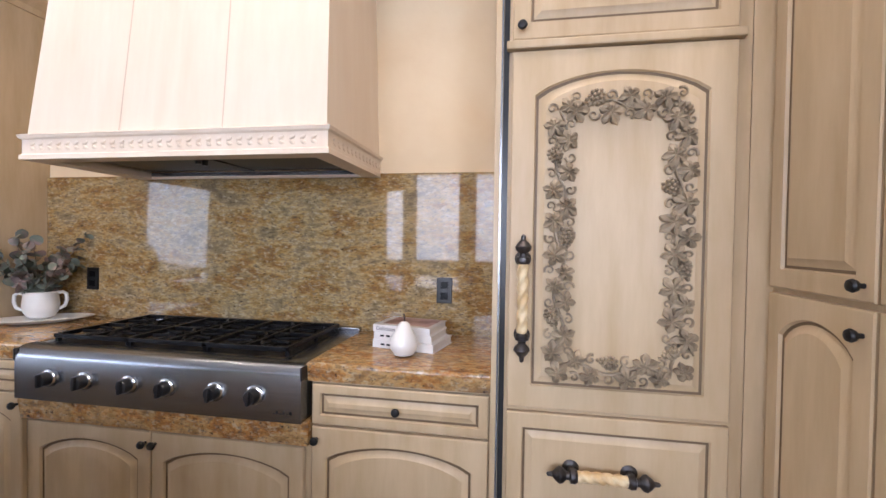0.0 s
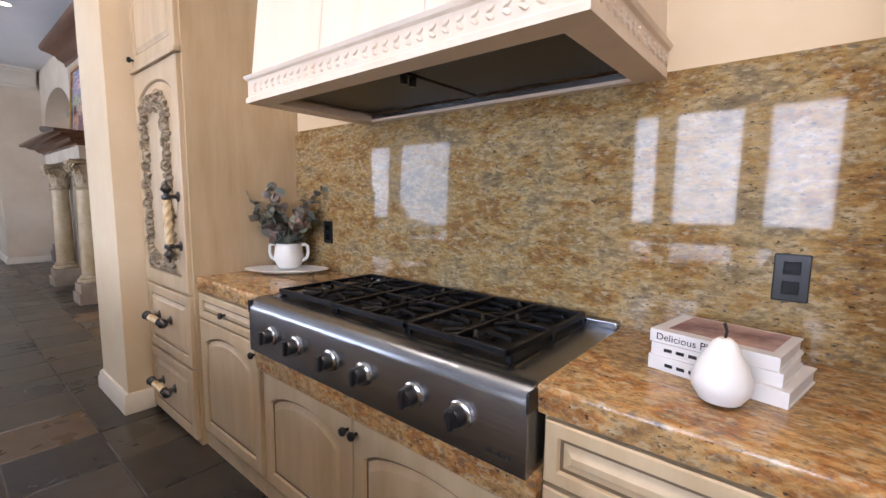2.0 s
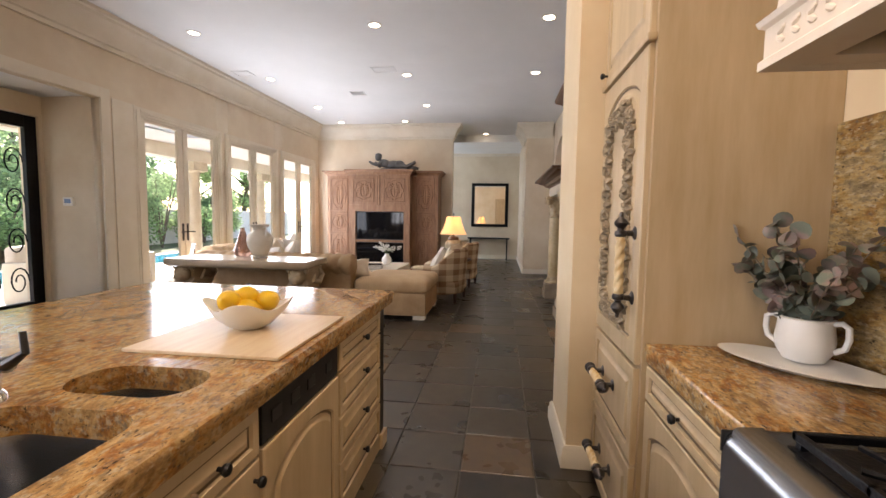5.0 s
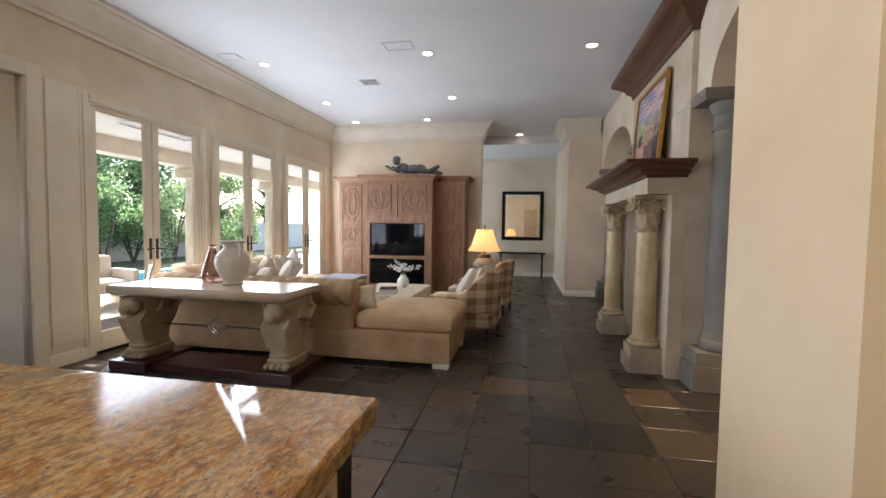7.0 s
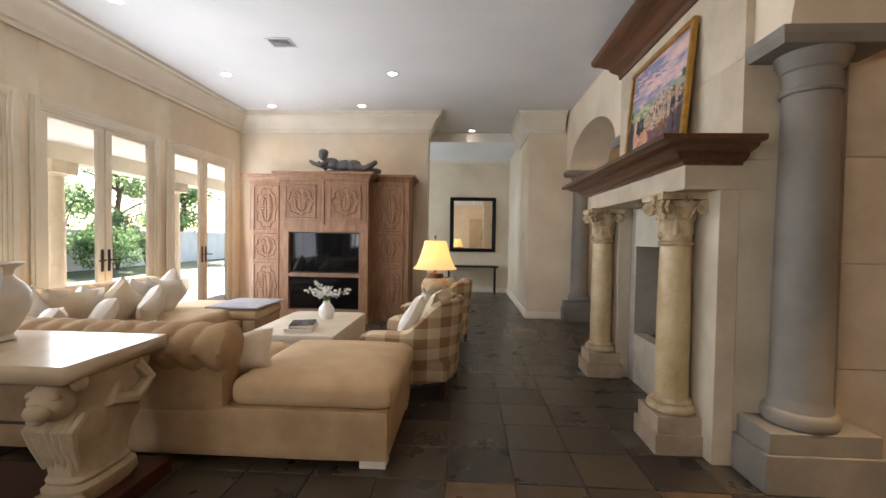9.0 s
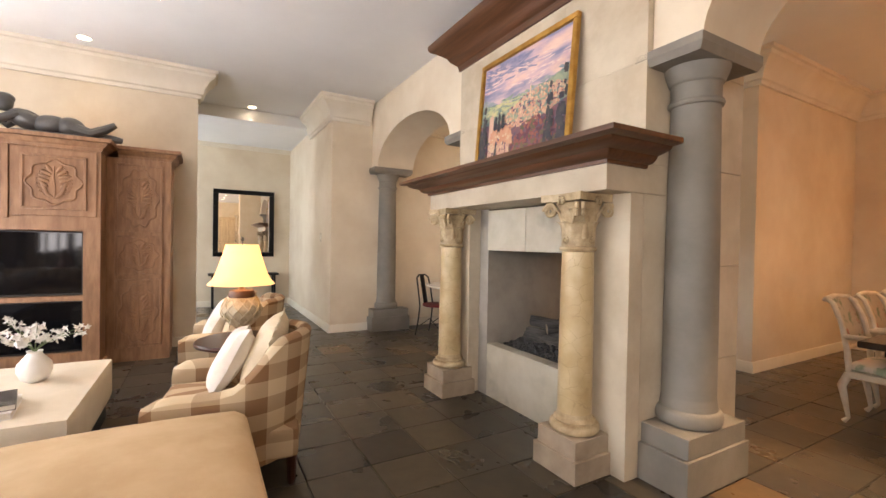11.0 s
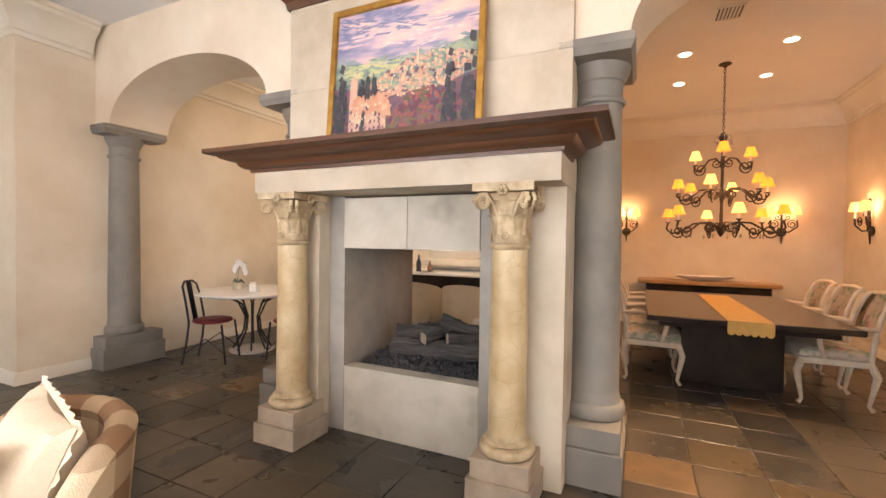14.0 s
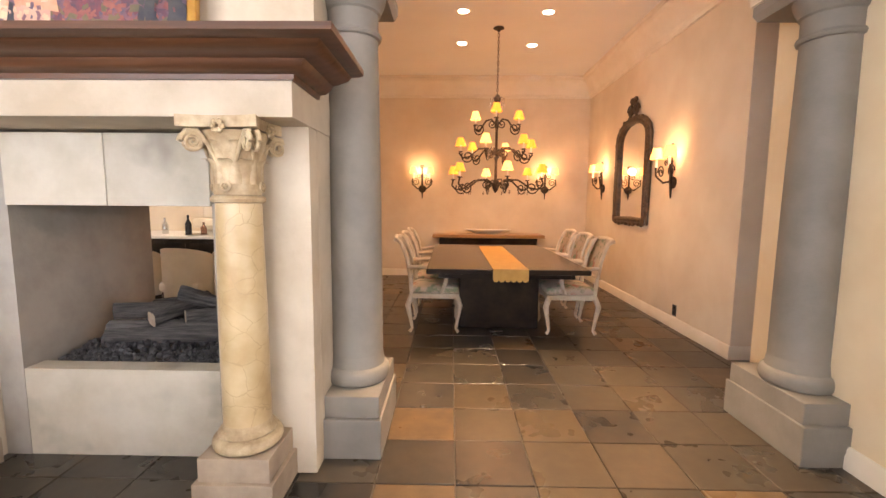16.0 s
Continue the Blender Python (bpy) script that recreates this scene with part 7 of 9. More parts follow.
# plaid armchairs
def armchair(m, label):
    c = thing("plaid_armchair", label, "armchair", m, group="plaid armchairs")
    # its own front looks along -y
    part("seat_base", cushion_box(B(), -0.36, 0.36, -0.36, 0.34, 0.16, 0.34, 0.03, 0.0, 8), "plaid", c)
    part("seat_cushion", cushion_box(B(), -0.27, 0.27, -0.42, 0.22, 0.34, 0.47, 0.05, 0.03), "plaid", c)
    # one curved shell makes the back and the sweeping arms
    bm = B()
    n, k = 44, 10
    outer, inner = [], []
    for i in range(n + 1):
        u = -1 + 2 * i / n
        a = u * 2.15
        x = 0.40 * math.sin(a) if abs(a) < 1.57 else 0.40 * math.copysign(1, a)
        y = 0.36 * math.cos(a) if abs(a) < 1.57 else -(abs(a) - 1.57) * 0.72
        au = abs(u)
        top = 0.86 - 0.03 * au if au < 0.36 else 0.585 + 0.265 * (0.5 + 0.5 * math.cos(math.pi * min(1, (au - 0.36) / 0.44)))
        if au > 0.92:
            top -= 0.05 * ((au - 0.92) / 0.08) ** 2
        lean = 0.06
        nx_, ny_ = (math.sin(a), math.cos(a)) if abs(a) < 1.57 else (math.copysign(1, a), 0)
        th = 0.075
        col_o = [bm.verts.new((x + nx_ * 0.02 * q, y + lean * q * (ny_ > 0.2) * ny_, 0.15 + (top - 0.05 - 0.15) * q)) for q in [j / k for j in range(k + 1)]]
        roll = [bm.verts.new((x + nx_ * (0.015 - th / 2 + (th / 2 + 0.01) * math.cos(t)) , y + ny_ * (-th / 2 + (th / 2 + 0.01) * math.cos(t)) + lean * (ny_ > 0.2) * ny_, top - 0.05 + 0.055 * math.sin(t))) for t in (0.5, 1.1, 1.57, 2.1, 2.7)]
        col_i = [bm.verts.new((x - nx_ * th, y - ny_ * th + lean * q * (ny_ > 0.2) * ny_, 0.30 + (top - 0.05 - 0.30) * q)) for q in [1 - j / k for j in range(k + 1)]]
        outer.append(col_o + roll + col_i)
    for a_, b_ in zip(outer, outer[1:]):
        for j in range(len(a_) - 1):
            bm.faces.new((a_[j], b_[j], b_[j + 1], a_[j + 1]))
    for col in (outer[0], outer[-1]):
        bm.faces.new(col)
    part("backrest_shell", bm, "plaid", c)
    for sx in (-1, 1):
        for sy in (-0.30, 0.30):
            bm = lathe(B(), [(0.018, 0.0), (0.024, 0.03), (0.03, 0.15), (0.032, 0.17)], 10)
            l_ = part("leg", bm, "dark_wood", c)
            l_.location = (sx * 0.31, sy, 0)
    return c


armchair(pose(-7.93, 0.02, 0, 0, 0, -8), "cream and brown plaid armchair with sweeping arms")
armchair(pose(-9.55, 0.12, 0, 0, 0, -8), "cream and brown plaid armchair beside the lamp table")
pillow(pose(-7.90, 0.17, 0.70, -22, 4, -14), 0.48, 0.46, 0.17, "cream_linen", "fringed cream cushion in the armchair", 3, 0.022)
pillow(pose(-7.96, -0.02, 0.67, -30, -6, -4), 0.46, 0.42, 0.15, "linen", "white cushion in the plaid armchair", 4)
pillow(pose(-9.50, 0.14, 0.66, -20, 0, -22), 0.46, 0.46, 0.17, "cream_linen", "fringed cream cushion in the armchair", 5, 0.022)
pillow(pose(-9.56, -0.04, 0.64, -28, 8, -10), 0.42, 0.42, 0.15, "linen", "white cushion in the plaid armchair", 6)

st = thing("side_table", "round dark red wooden side table", "side table", pose(-8.84, 0.10, 0))
part("tabletop", lathe(B(), [(0.31, 0.555), (0.335, 0.565), (0.34, 0.58), (0.33, 0.595), (0.27, 0.597)], 44), "dark_wood", st)
part("pedestal", lathe(B(), [(0.06, 0.06), (0.035, 0.12), (0.055, 0.25), (0.03, 0.4), (0.05, 0.50), (0.12, 0.556)], 24), "dark_wood", st)
part("foot", lathe(B(), [(0.2, 0.0), (0.21, 0.02), (0.12, 0.045), (0.06, 0.062)], 30), "dark_wood", st)
lp = thing("table_lamp", "lit pineapple-textured table lamp with cream shade", "table lamp", pose(-8.84, 0.10, 0.597) @ Matrix.Scale(1.225, 4))
M["lamp_body"] = mat("aged_cream_lamp", (0.60, 0.52, 0.38), 0.6, color2=(0.40, 0.31, 0.19), scale=14)
M["lamp_foot"] = mat("worn_copper_foot", (0.16, 0.075, 0.04), 0.4, 0.4, color2=(0.08, 0.04, 0.025), scale=12)
bm = bx(-0.08, 0.08, -0.08, 0.08, 0.0, 0.03, bevel=0.006)
lathe(bm, [(0.06, 0.03), (0.045, 0.05), (0.03, 0.065), (0.045, 0.08)], 24)
part("lamp_foot", bm, "lamp_foot", lp)
prof = [(0.045, 0.08), (0.085, 0.12), (0.115, 0.17), (0.122, 0.21), (0.105, 0.25), (0.075, 0.275)]
bm = lathe(B(), prof, 32)
for k in range(12):
    for s in (-1, 1):
        pts = []
        for j in range(13):
            q = j / 12
            z_ = 0.085 + 0.185 * q
            r_ = 0.045 + 0.078 * math.sin(min(1, q * 1.06) * 2.55) ** 0.9 + 0.004
            a_ = 2 * math.pi * k / 12 + s * q * 1.25
            pts.append((r_ * math.cos(a_), r_ * math.sin(a_), z_))
        tube(bm, pts, 0.0045, 5)
part("lamp_base", bm, "lamp_body", lp, "woven pineapple-pattern lamp base")
part("collar", lathe(B(), [(0.078, 0.275), (0.082, 0.29), (0.075, 0.32), (0.03, 0.325), (0.012, 0.34), (0.012, 0.42)], 24), "lamp_foot", lp)
M["lampshade"] = mat("lit_shade", (1.0, 0.70, 0.36), 0.7, emit=0.10)
bm = lathe(B(), [(0.205 - 0.105 * (q / 8) ** 0.62, 0.36 + 0.26 * q / 8) for q in range(9)], 40)
for f in [f for f in bm.faces if len(f.verts) > 6]:
    bm.faces.remove(f)
bmesh.ops.solidify(bm, geom=bm.faces[:], thickness=0.003)
part("shade", bm, "lampshade", lp, "lit cream fabric shade")
part("finial", lathe(B(), [(0.004, 0.42), (0.004, 0.64), (0.012, 0.65), (0.006, 0.67)], 12), "bronze", lp)
lamp("table_lamp_light", "POINT", pose(-8.84, 0.10, 1.20), 3.5, (1.0, 0.74, 0.42), radius=0.05)

# passage: framed mirror and narrow console
mr = thing("framed_mirror", "black-framed wall mirror at the passage end", "mirror", pose(FAR_X, 0.61, 1.74))
for a, b_, c_, d_ in ((-0.59, 0.59, 0.61, 0.70), (-0.59, 0.59, -0.70, -0.61), (-0.59, -0.49, -0.61, 0.61), (0.49, 0.59, -0.61, 0.61)):
    part("frame_side", bx(0.002, 0.05, a, b_, c_, d_, bevel=0.01), "black_iron", mr)
part("glass", bx(0.002, 0.012, -0.49, 0.49, -0.61, 0.61), "mirror", mr)
nt_ = thing("narrow_console", "narrow grey metal console table under the mirror", "table", pose(FAR_X + 0.22, 0.6, 0))
part("tabletop", bx(-0.18, 0.18, -0.66, 0.66, 0.66, 0.70, bevel=0.005), "dark_steel", nt_)
for y in (-0.58, 0.58):
    for x in (-0.14, 0.14):
        part("leg", bx(x - 0.02, x + 0.02, y - 0.02, y + 0.02, 0, 0.66), "dark_steel", nt_)


# ceiling lights, vents, wall switch
def downlight(x, y, power=14, color=(1.0, 0.85, 0.66)):
    d = thing("recessed_light", "lit white recessed ceiling light", "ceiling light", pose(x, y, CEIL), group="recessed lights")
    bm = lathe(B(), [(0.062, -0.001), (0.085, -0.002), (0.085, -0.008), (0.062, -0.010), (0.058, -0.004)], 28)
    part("ring", bm, "white", d)
    part("lens", lathe(B(), [(0.058, -0.0015), (0.058, -0.005), (0.02, -0.0055)], 24), "bulb", d)
    if power:
        lamp("downlight", "SPOT", look((x, y, CEIL - 0.02), (x, y, 0)), power, color, radius=0.05, spot=110)


# the three at x -6.05 are unseen, added to carry on the rows
for x, y in ((-7.82, -0.57), (-7.88, 1.42), (-7.84, -2.86), (-9.67, -2.84), (-9.68, -0.57), (-11.07, -2.86), (-11.07, -1.32), (-6.05, 1.42), (-6.05, -0.57), (-6.05, -2.86)):
    downlight(x, y)
downlight(-12.72, 0.52, 34, (0.92, 0.95, 1.0))
# kitchen ceiling lights, unseen, added to brighten the aisle and cabinets
for x, power in ((-3.0, 75), (-1.6, 105), (-0.2, 84), (1.0, 54)):
    downlight(x, 0.85, power, (1.0, 0.80, 0.56))


def vent(x, y, w, d, label, slats):
    v = thing("ceiling_vent", label, "ceiling vent", pose(x, y, CEIL), group="ceiling vents")
    # dark colour of the backing stands in for the shade behind the slats
    M["vent_dark"] = M.get("vent_dark") or mat("vent_shadow", (0.12, 0.12, 0.12), 0.7)
    for a, b_, c_, d_ in ((-w, w, -d, -d + 0.02), (-w, w, d - 0.02, d), (-w, -w + 0.02, -d + 0.02, d - 0.02), (w - 0.02, w, -d + 0.02, d - 0.02)):
        part("frame", bx(a, b_, c_, d_, -0.012, -0.001, bevel=0.002), "ceiling", v)
    part("backing", bx(-w + 0.02, w - 0.02, -d + 0.02, d - 0.02, -0.004, -0.001), "vent_dark" if slats else "ceiling", v)
    for i in range(slats):
        x_ = -w + 0.03 + (2 * w - 0.06) * (i + 0.5) / slats
        bm = bx(-0.009, 0.009, -d + 0.02, d - 0.02, -0.0015, 0.0015)
        s = part("slat", bm, "ceiling", v)
        s.matrix_local = pose(x_, 0, -0.008, 0, 35, 0)


vent(-8.75, -1.68, 0.12, 0.135, "white slatted ceiling vent", 8)
vent(-7.55, -0.87, 0.12, 0.18, "flat white ceiling vent", 0)
vent(-7.54, -3.15, 0.12, 0.14, "flat white ceiling speaker grille", 0)
sw = thing("light_switch", "cream wall switch beside the arch", "switch", pose(-12.17, 1.53, 1.46))
part("plate", bx(-0.05, 0.05, -0.010, -0.001, -0.075, 0.075, bevel=0.003), "limestone", sw)
part("rocker", bx(-0.016, 0.016, -0.013, -0.008, -0.035, 0.035, bevel=0.002), "trim", sw)

# ---- dining room ----
M["dining_dark"] = mat("dark_lacquer", (0.016, 0.011, 0.010), 0.16, spec=0.35, color2=(0.035, 0.024, 0.018), scale=4, stretch=(1, 6, 1))
M["gold_cloth"] = mat("gold_runner", (0.52, 0.30, 0.07), 0.6, color2=(0.44, 0.24, 0.05), scale=12, bump=0.3, bump_scale=90)
M["chair_paint"] = mat("distressed_white", (0.64, 0.56, 0.45), 0.5, color2=(0.52, 0.43, 0.31), scale=9)
M["floral"] = mat("floral_cloth", (0.55, 0.46, 0.36), 0.85, color2=(0.26, 0.30, 0.20), scale=9, mix=(0.5, 0.6), color3=(0.48, 0.20, 0.16), scale3=7, mix3=(0.58, 0.66))
M["wrought"] = mat("wrought_iron", (0.035, 0.024, 0.018), 0.5, 0.5, color2=(0.07, 0.05, 0.035), scale=30)
M["amber_shade"] = mat("amber_shade", (1.0, 0.40, 0.05), 0.6, emit=0.13)
M["bright_shade"] = mat("glowing_shade", (1.0, 0.56, 0.15), 0.6, emit=0.26)
M["crystal"] = mat("crystal", (0.9, 0.85, 0.8), 0.05)
M["crystal"].node_tree.nodes["Principled BSDF"].inputs["Transmission Weight"].default_value = 0.8
M["buffet_top"] = mat("honey_wood", (0.42, 0.24, 0.10), 0.35, color2=(0.33, 0.17, 0.06), scale=5, stretch=(0.5, 6, 6))

dt = thing("dining_table", "dark lacquered dining table on a block pedestal", "dining table", pose(-5.47, 5.12, 0))
part("tabletop", bx(-0.77, 0.77, -1.19, 1.19, 0.70, 0.75, bevel=0.01), "dining_dark", dt)
part("apron", bx(-0.66, 0.66, -1.05, 1.05, 0.64, 0.70), "dining_dark", dt)
part("pedestal", bx(-0.44, 0.42, -0.55, 0.65, 0.0, 0.64, bevel=0.015), "dining_dark", dt)
rn = thing("table_runner", "gold cloth runner with a scalloped end", "table runner", pose(-5.45, 5.02, 0.751))
bm = bx(-0.165, 0.165, -1.085, 1.0, 0.001, 0.005)
box(bm, -0.165, 0.165, -1.102, -1.094, -0.09, 0.005)
box(bm, -0.165, 0.165, -1.10, -1.084, 0.001, 0.005)
for k in range(6):
    bmesh.ops.create_cone(bm, cap_ends=True, segments=12, radius1=0.028, radius2=0.028, depth=0.007, matrix=Matrix.Translation((-0.1375 + 0.055 * k, -1.098, -0.09)) @ Matrix.Rotation(radians(90), 4, "X"))
part("cloth", bm, "gold_cloth", rn)


def dining_chair(m):
    """A painted armchair with cabriole legs and a scrolled back; its front looks along +x."""
    c = thing("dining_armchair", "distressed white dining armchair with floral seat", "dining chair", m, group="dining chairs")
    part("seat", cushion_box(B(), -0.24, 0.26, -0.25, 0.25, 0.42, 0.50, 0.03, 0.02, 8), "floral", c, "floral upholstered seat")
    bm = bx(-0.25, 0.26, -0.26, 0.26, 0.37, 0.425, bevel=0.01)
    part("seat_frame", bm, "chair_paint", c)
    for sx, sy in ((1, 1), (1, -1), (-1, 1), (-1, -1)):
        f = 1 if sx > 0 else -1.1
        pts = [(sx * 0.235, sy * 0.235, 0.40), (sx * 0.235 + f * 0.035, sy * 0.25, 0.30), (sx * 0.235 + f * 0.01, sy * 0.245, 0.15), (sx * 0.235 - f * 0.005, sy * 0.24, 0.05), (sx * 0.235 + f * 0.02, sy * 0.245, 0.012)]
        part("leg", tube(B(), pts, [0.03, 0.03, 0.02, 0.015, 0.02], 10), "chair_paint", c)
    for s in (-1, 1):
        pts = [(-0.235, s * 0.235, 0.42), (-0.25, s * 0.24, 0.60), (-0.29, s * 0.235, 0.80), (-0.35, s * 0.22, 0.95), (-0.40, s * 0.215, 0.99), (-0.42, s * 0.215, 0.97)]
        part("back_post", tube(B(), pts, [0.022, 0.022, 0.02, 0.02, 0.022, 0.015], 9), "chair_paint", c)
        pts = [(-0.265, s * 0.245, 0.70), (-0.10, s * 0.285, 0.71), (0.06, s * 0.30, 0.69), (0.13, s * 0.295, 0.64), (0.12, s * 0.28, 0.55), (0.08, s * 0.26, 0.43)]
        part("arm", tube(B(), pts, [0.02, 0.021, 0.024, 0.024, 0.02, 0.02], 9), "chair_paint", c)
    bm = B()
    rows = []
    for q in range(9):
        v = q / 8
        x = -0.27 - 0.11 * v ** 1.6
        rows.append([bm.verts.new((x - 0.02 * (1 - (2 * i / 8 - 1) ** 2), -0.215 + 0.43 * i / 8, 0.60 + 0.37 * v + (0.02 * (1 - (2 * i / 8 - 1) ** 2) if q == 8 else 0))) for i in range(9)])
    for a, b in zip(rows, rows[1:]):
        for i in range(8):
            bm.faces.new((a[i], a[i + 1], b[i + 1], b[i]))
    bmesh.ops.solidify(bm, geom=bm.faces[:], thickness=0.03)
    part("backrest", bm, "floral", c, "floral upholstered backrest")
    part("top_rail", tube(B(), [(-0.40, -0.22, 0.985), (-0.42, 0, 1.0), (-0.40, 0.22, 0.985)], 0.022, 10), "chair_paint", c)
    part("back_rail", tube(B(), [(-0.262, -0.235, 0.60), (-0.275, 0.235, 0.60)], 0.016, 8), "chair_paint", c)
    return c


first = dining_chair(pose(-6.18, 4.62, 0, 0, 0, 0))
for y in (5.28, 5.92):
    copy_thing(first, pose(-6.18, y, 0, 0, 0, 0))
for y in (4.60, 5.24, 5.88):
    copy_thing(first, pose(-4.75, y, 0, 0, 0, 180))

bf = thing("buffet", "dark buffet with a honey wooden top", "sideboard", pose(-5.35, 7.68, 0))
part("top", bx(-0.98, 0.98, -0.24, 0.26, 0.75, 0.81, bevel=0.012), "buffet_top", bf)
part("cabinet_body", bx(-0.86, 0.86, -0.18, 0.255, 0.06, 0.75, bevel=0.006), "dining_dark", bf)
for x in (-0.65, -0.22, 0.22, 0.65):
    d_ = part("door", bx(x - 0.2, x + 0.2, -0.20, -0.18, 0.1, 0.72, bevel=0.005), "dining_dark", bf)
    part("knob", lathe(B(), [(0.008, 0), (0.014, 0.015), (0.004, 0.022)], 12, Matrix.Translation((x + 0.16, -0.20, 0.45)) @ Matrix.Rotation(radians(90), 4, "X")), "bronze", d_)
part("plinth", bx(-0.84, 0.84, -0.16, 0.25, 0.0, 0.06), "dining_dark", bf)
ds = thing("serving_dish", "long white boat-shaped dish on the buffet", "dish", pose(-5.35, 7.66, 0.811))
bm = lathe(B(), [(0.10, 0.0), (0.2, 0.01), (0.40, 0.07), (0.42, 0.08), (0.39, 0.075), (0.18, 0.02), (0.05, 0.015)], 40)
bmesh.ops.transform(bm, matrix=Matrix.Diagonal((1, 0.42, 1, 1)), verts=bm.verts)
part("dish", bm, "white", ds)


def spiral(c, r, ax, turns=1.5, start=0.0, sgn=1, n=22):
    """A flat scroll in the plane of ax and up."""
    return [Vector(c) + r * (1 - 0.8 * i / (n - 1)) * (math.cos(start + sgn * turns * 2 * math.pi * i / (n - 1)) * Vector(ax) + math.sin(start + sgn * turns * 2 * math.pi * i / (n - 1)) * Vector((0, 0, 1))) for i in range(n)]


def cone_shade(parent, at, r0=0.072, r1=0.038, h=0.105, material="amber_shade"):
    bm = lathe(B(), [(r0, 0.0), (r1 + (r0 - r1) * 0.4, h * 0.55), (r1, h)], 20)
    for f in [f for f in bm.faces if len(f.verts) > 6]:
        bm.faces.remove(f)
    bmesh.ops.solidify(bm, geom=bm.faces[:], thickness=0.002)
    s = part("shade", bm, material, parent, "small glowing amber shade")
    s.location = at
    k = part("candle", lathe(B(), [(0.011, -0.07), (0.011, 0.03), (0.006, 0.035)], 10), "white", s)
    return s


CH = Vector((-5.43, 5.68, 0))
cl = thing("chandelier", "wrought-iron chandelier with three tiers of amber shades", "chandelier", pose(CH.x, CH.y, 0))
part("canopy", lathe(B(), [(0.065, CEIL - 0.001), (0.07, CEIL - 0.012), (0.03, CEIL - 0.03), (0.012, CEIL - 0.05)], 24), "wrought", cl)
bm = B()
z = CEIL - 0.05
k = 0
while z > 2.75:
    ax = Vector((1, 0, 0)) if k % 2 else Vector((0, 1, 0))
    tube(bm, [Vector((0, 0, z)) + 0.012 * math.cos(q) * ax + Vector((0, 0, 0.026 * math.sin(q))) for q in [2 * math.pi * i / 10 for i in range(10)]], 0.004, 5, closed=True)
    z -= 0.042
    k += 1
part("chain", bm, "wrought", cl)
part("stem", lathe(B(), [(0.01, 1.50), (0.035, 1.54), (0.05, 1.60), (0.02, 1.68), (0.016, 1.9), (0.035, 2.0), (0.018, 2.06), (0.016, 2.3), (0.032, 2.38), (0.016, 2.45), (0.016, 2.6), (0.04, 2.66), (0.05, 2.70), (0.02, 2.75)], 20), "wrought", cl)
for count, rad, zc in ((8, 0.085, 2.62), (10, 0.42, 1.50)):
    for q in range(count):
        a = 2 * math.pi * q / count
        bm = B()
        bmesh.ops.create_icosphere(bm, subdivisions=1, radius=1, matrix=Matrix.Translation((rad * math.cos(a), rad * math.sin(a), zc)) @ Matrix.Diagonal((0.012, 0.012, 0.03, 1)))
        if count == 8:
            tube(bm, [(0.03 * math.cos(a), 0.03 * math.sin(a), 2.72), (0.09 * math.cos(a), 0.09 * math.sin(a), 2.70), (0.085 * math.cos(a), 0.085 * math.sin(a), 2.64)], 0.004, 5)
        part("crystal", bm, "crystal", cl)
for count, rad, zs, z0, ph in ((3, 0.33, 2.46, 2.40, 0.4), (6, 0.47, 2.08, 2.02, 0.15), (6, 0.60, 1.74, 1.62, 0.65)):
    for i in range(count):
        a = ph + 2 * math.pi * i / count
        d = Vector((math.cos(a), math.sin(a), 0))
        bm = B()
        up = Vector((0, 0, 1))
        tube(bm, [up * (z0 - 0.02) + d * 0.02, up * (z0 + 0.05) + d * rad * 0.25, up * (z0 + 0.04) + d * rad * 0.5, up * (z0 - 0.06) + d * rad * 0.75, up * (z0 - 0.08) + d * rad * 0.93, up * (z0 - 0.02) + d * (rad + 0.02), up * (zs - 0.06) + d * rad], 0.012, 7)
        tube(bm, spiral(up * (z0 - 0.06) + d * rad * 0.80, 0.085, d, 1.6, 0.5, -1), 0.009, 6)
        tube(bm, spiral(up * (z0 - 0.01) + d * rad * 0.22, 0.06, d, 1.4, 3.0), 0.008, 6)
        lathe(bm, [(0.012, -0.01), (0.035, 0.0), (0.03, 0.006)], 14, Matrix.Translation(d * rad + up * (zs - 0.06)))
        arm = part("arm", bm, "wrought", cl)
        cone_shade(arm, d * rad + up * (zs + 0.01), material="bright_shade" if (i + count) % 3 == 1 else "amber_shade")
lamp("chandelier_glow", "POINT", pose(CH.x, CH.y, 1.95), 20, (1.0, 0.50, 0.20), radius=0.30)


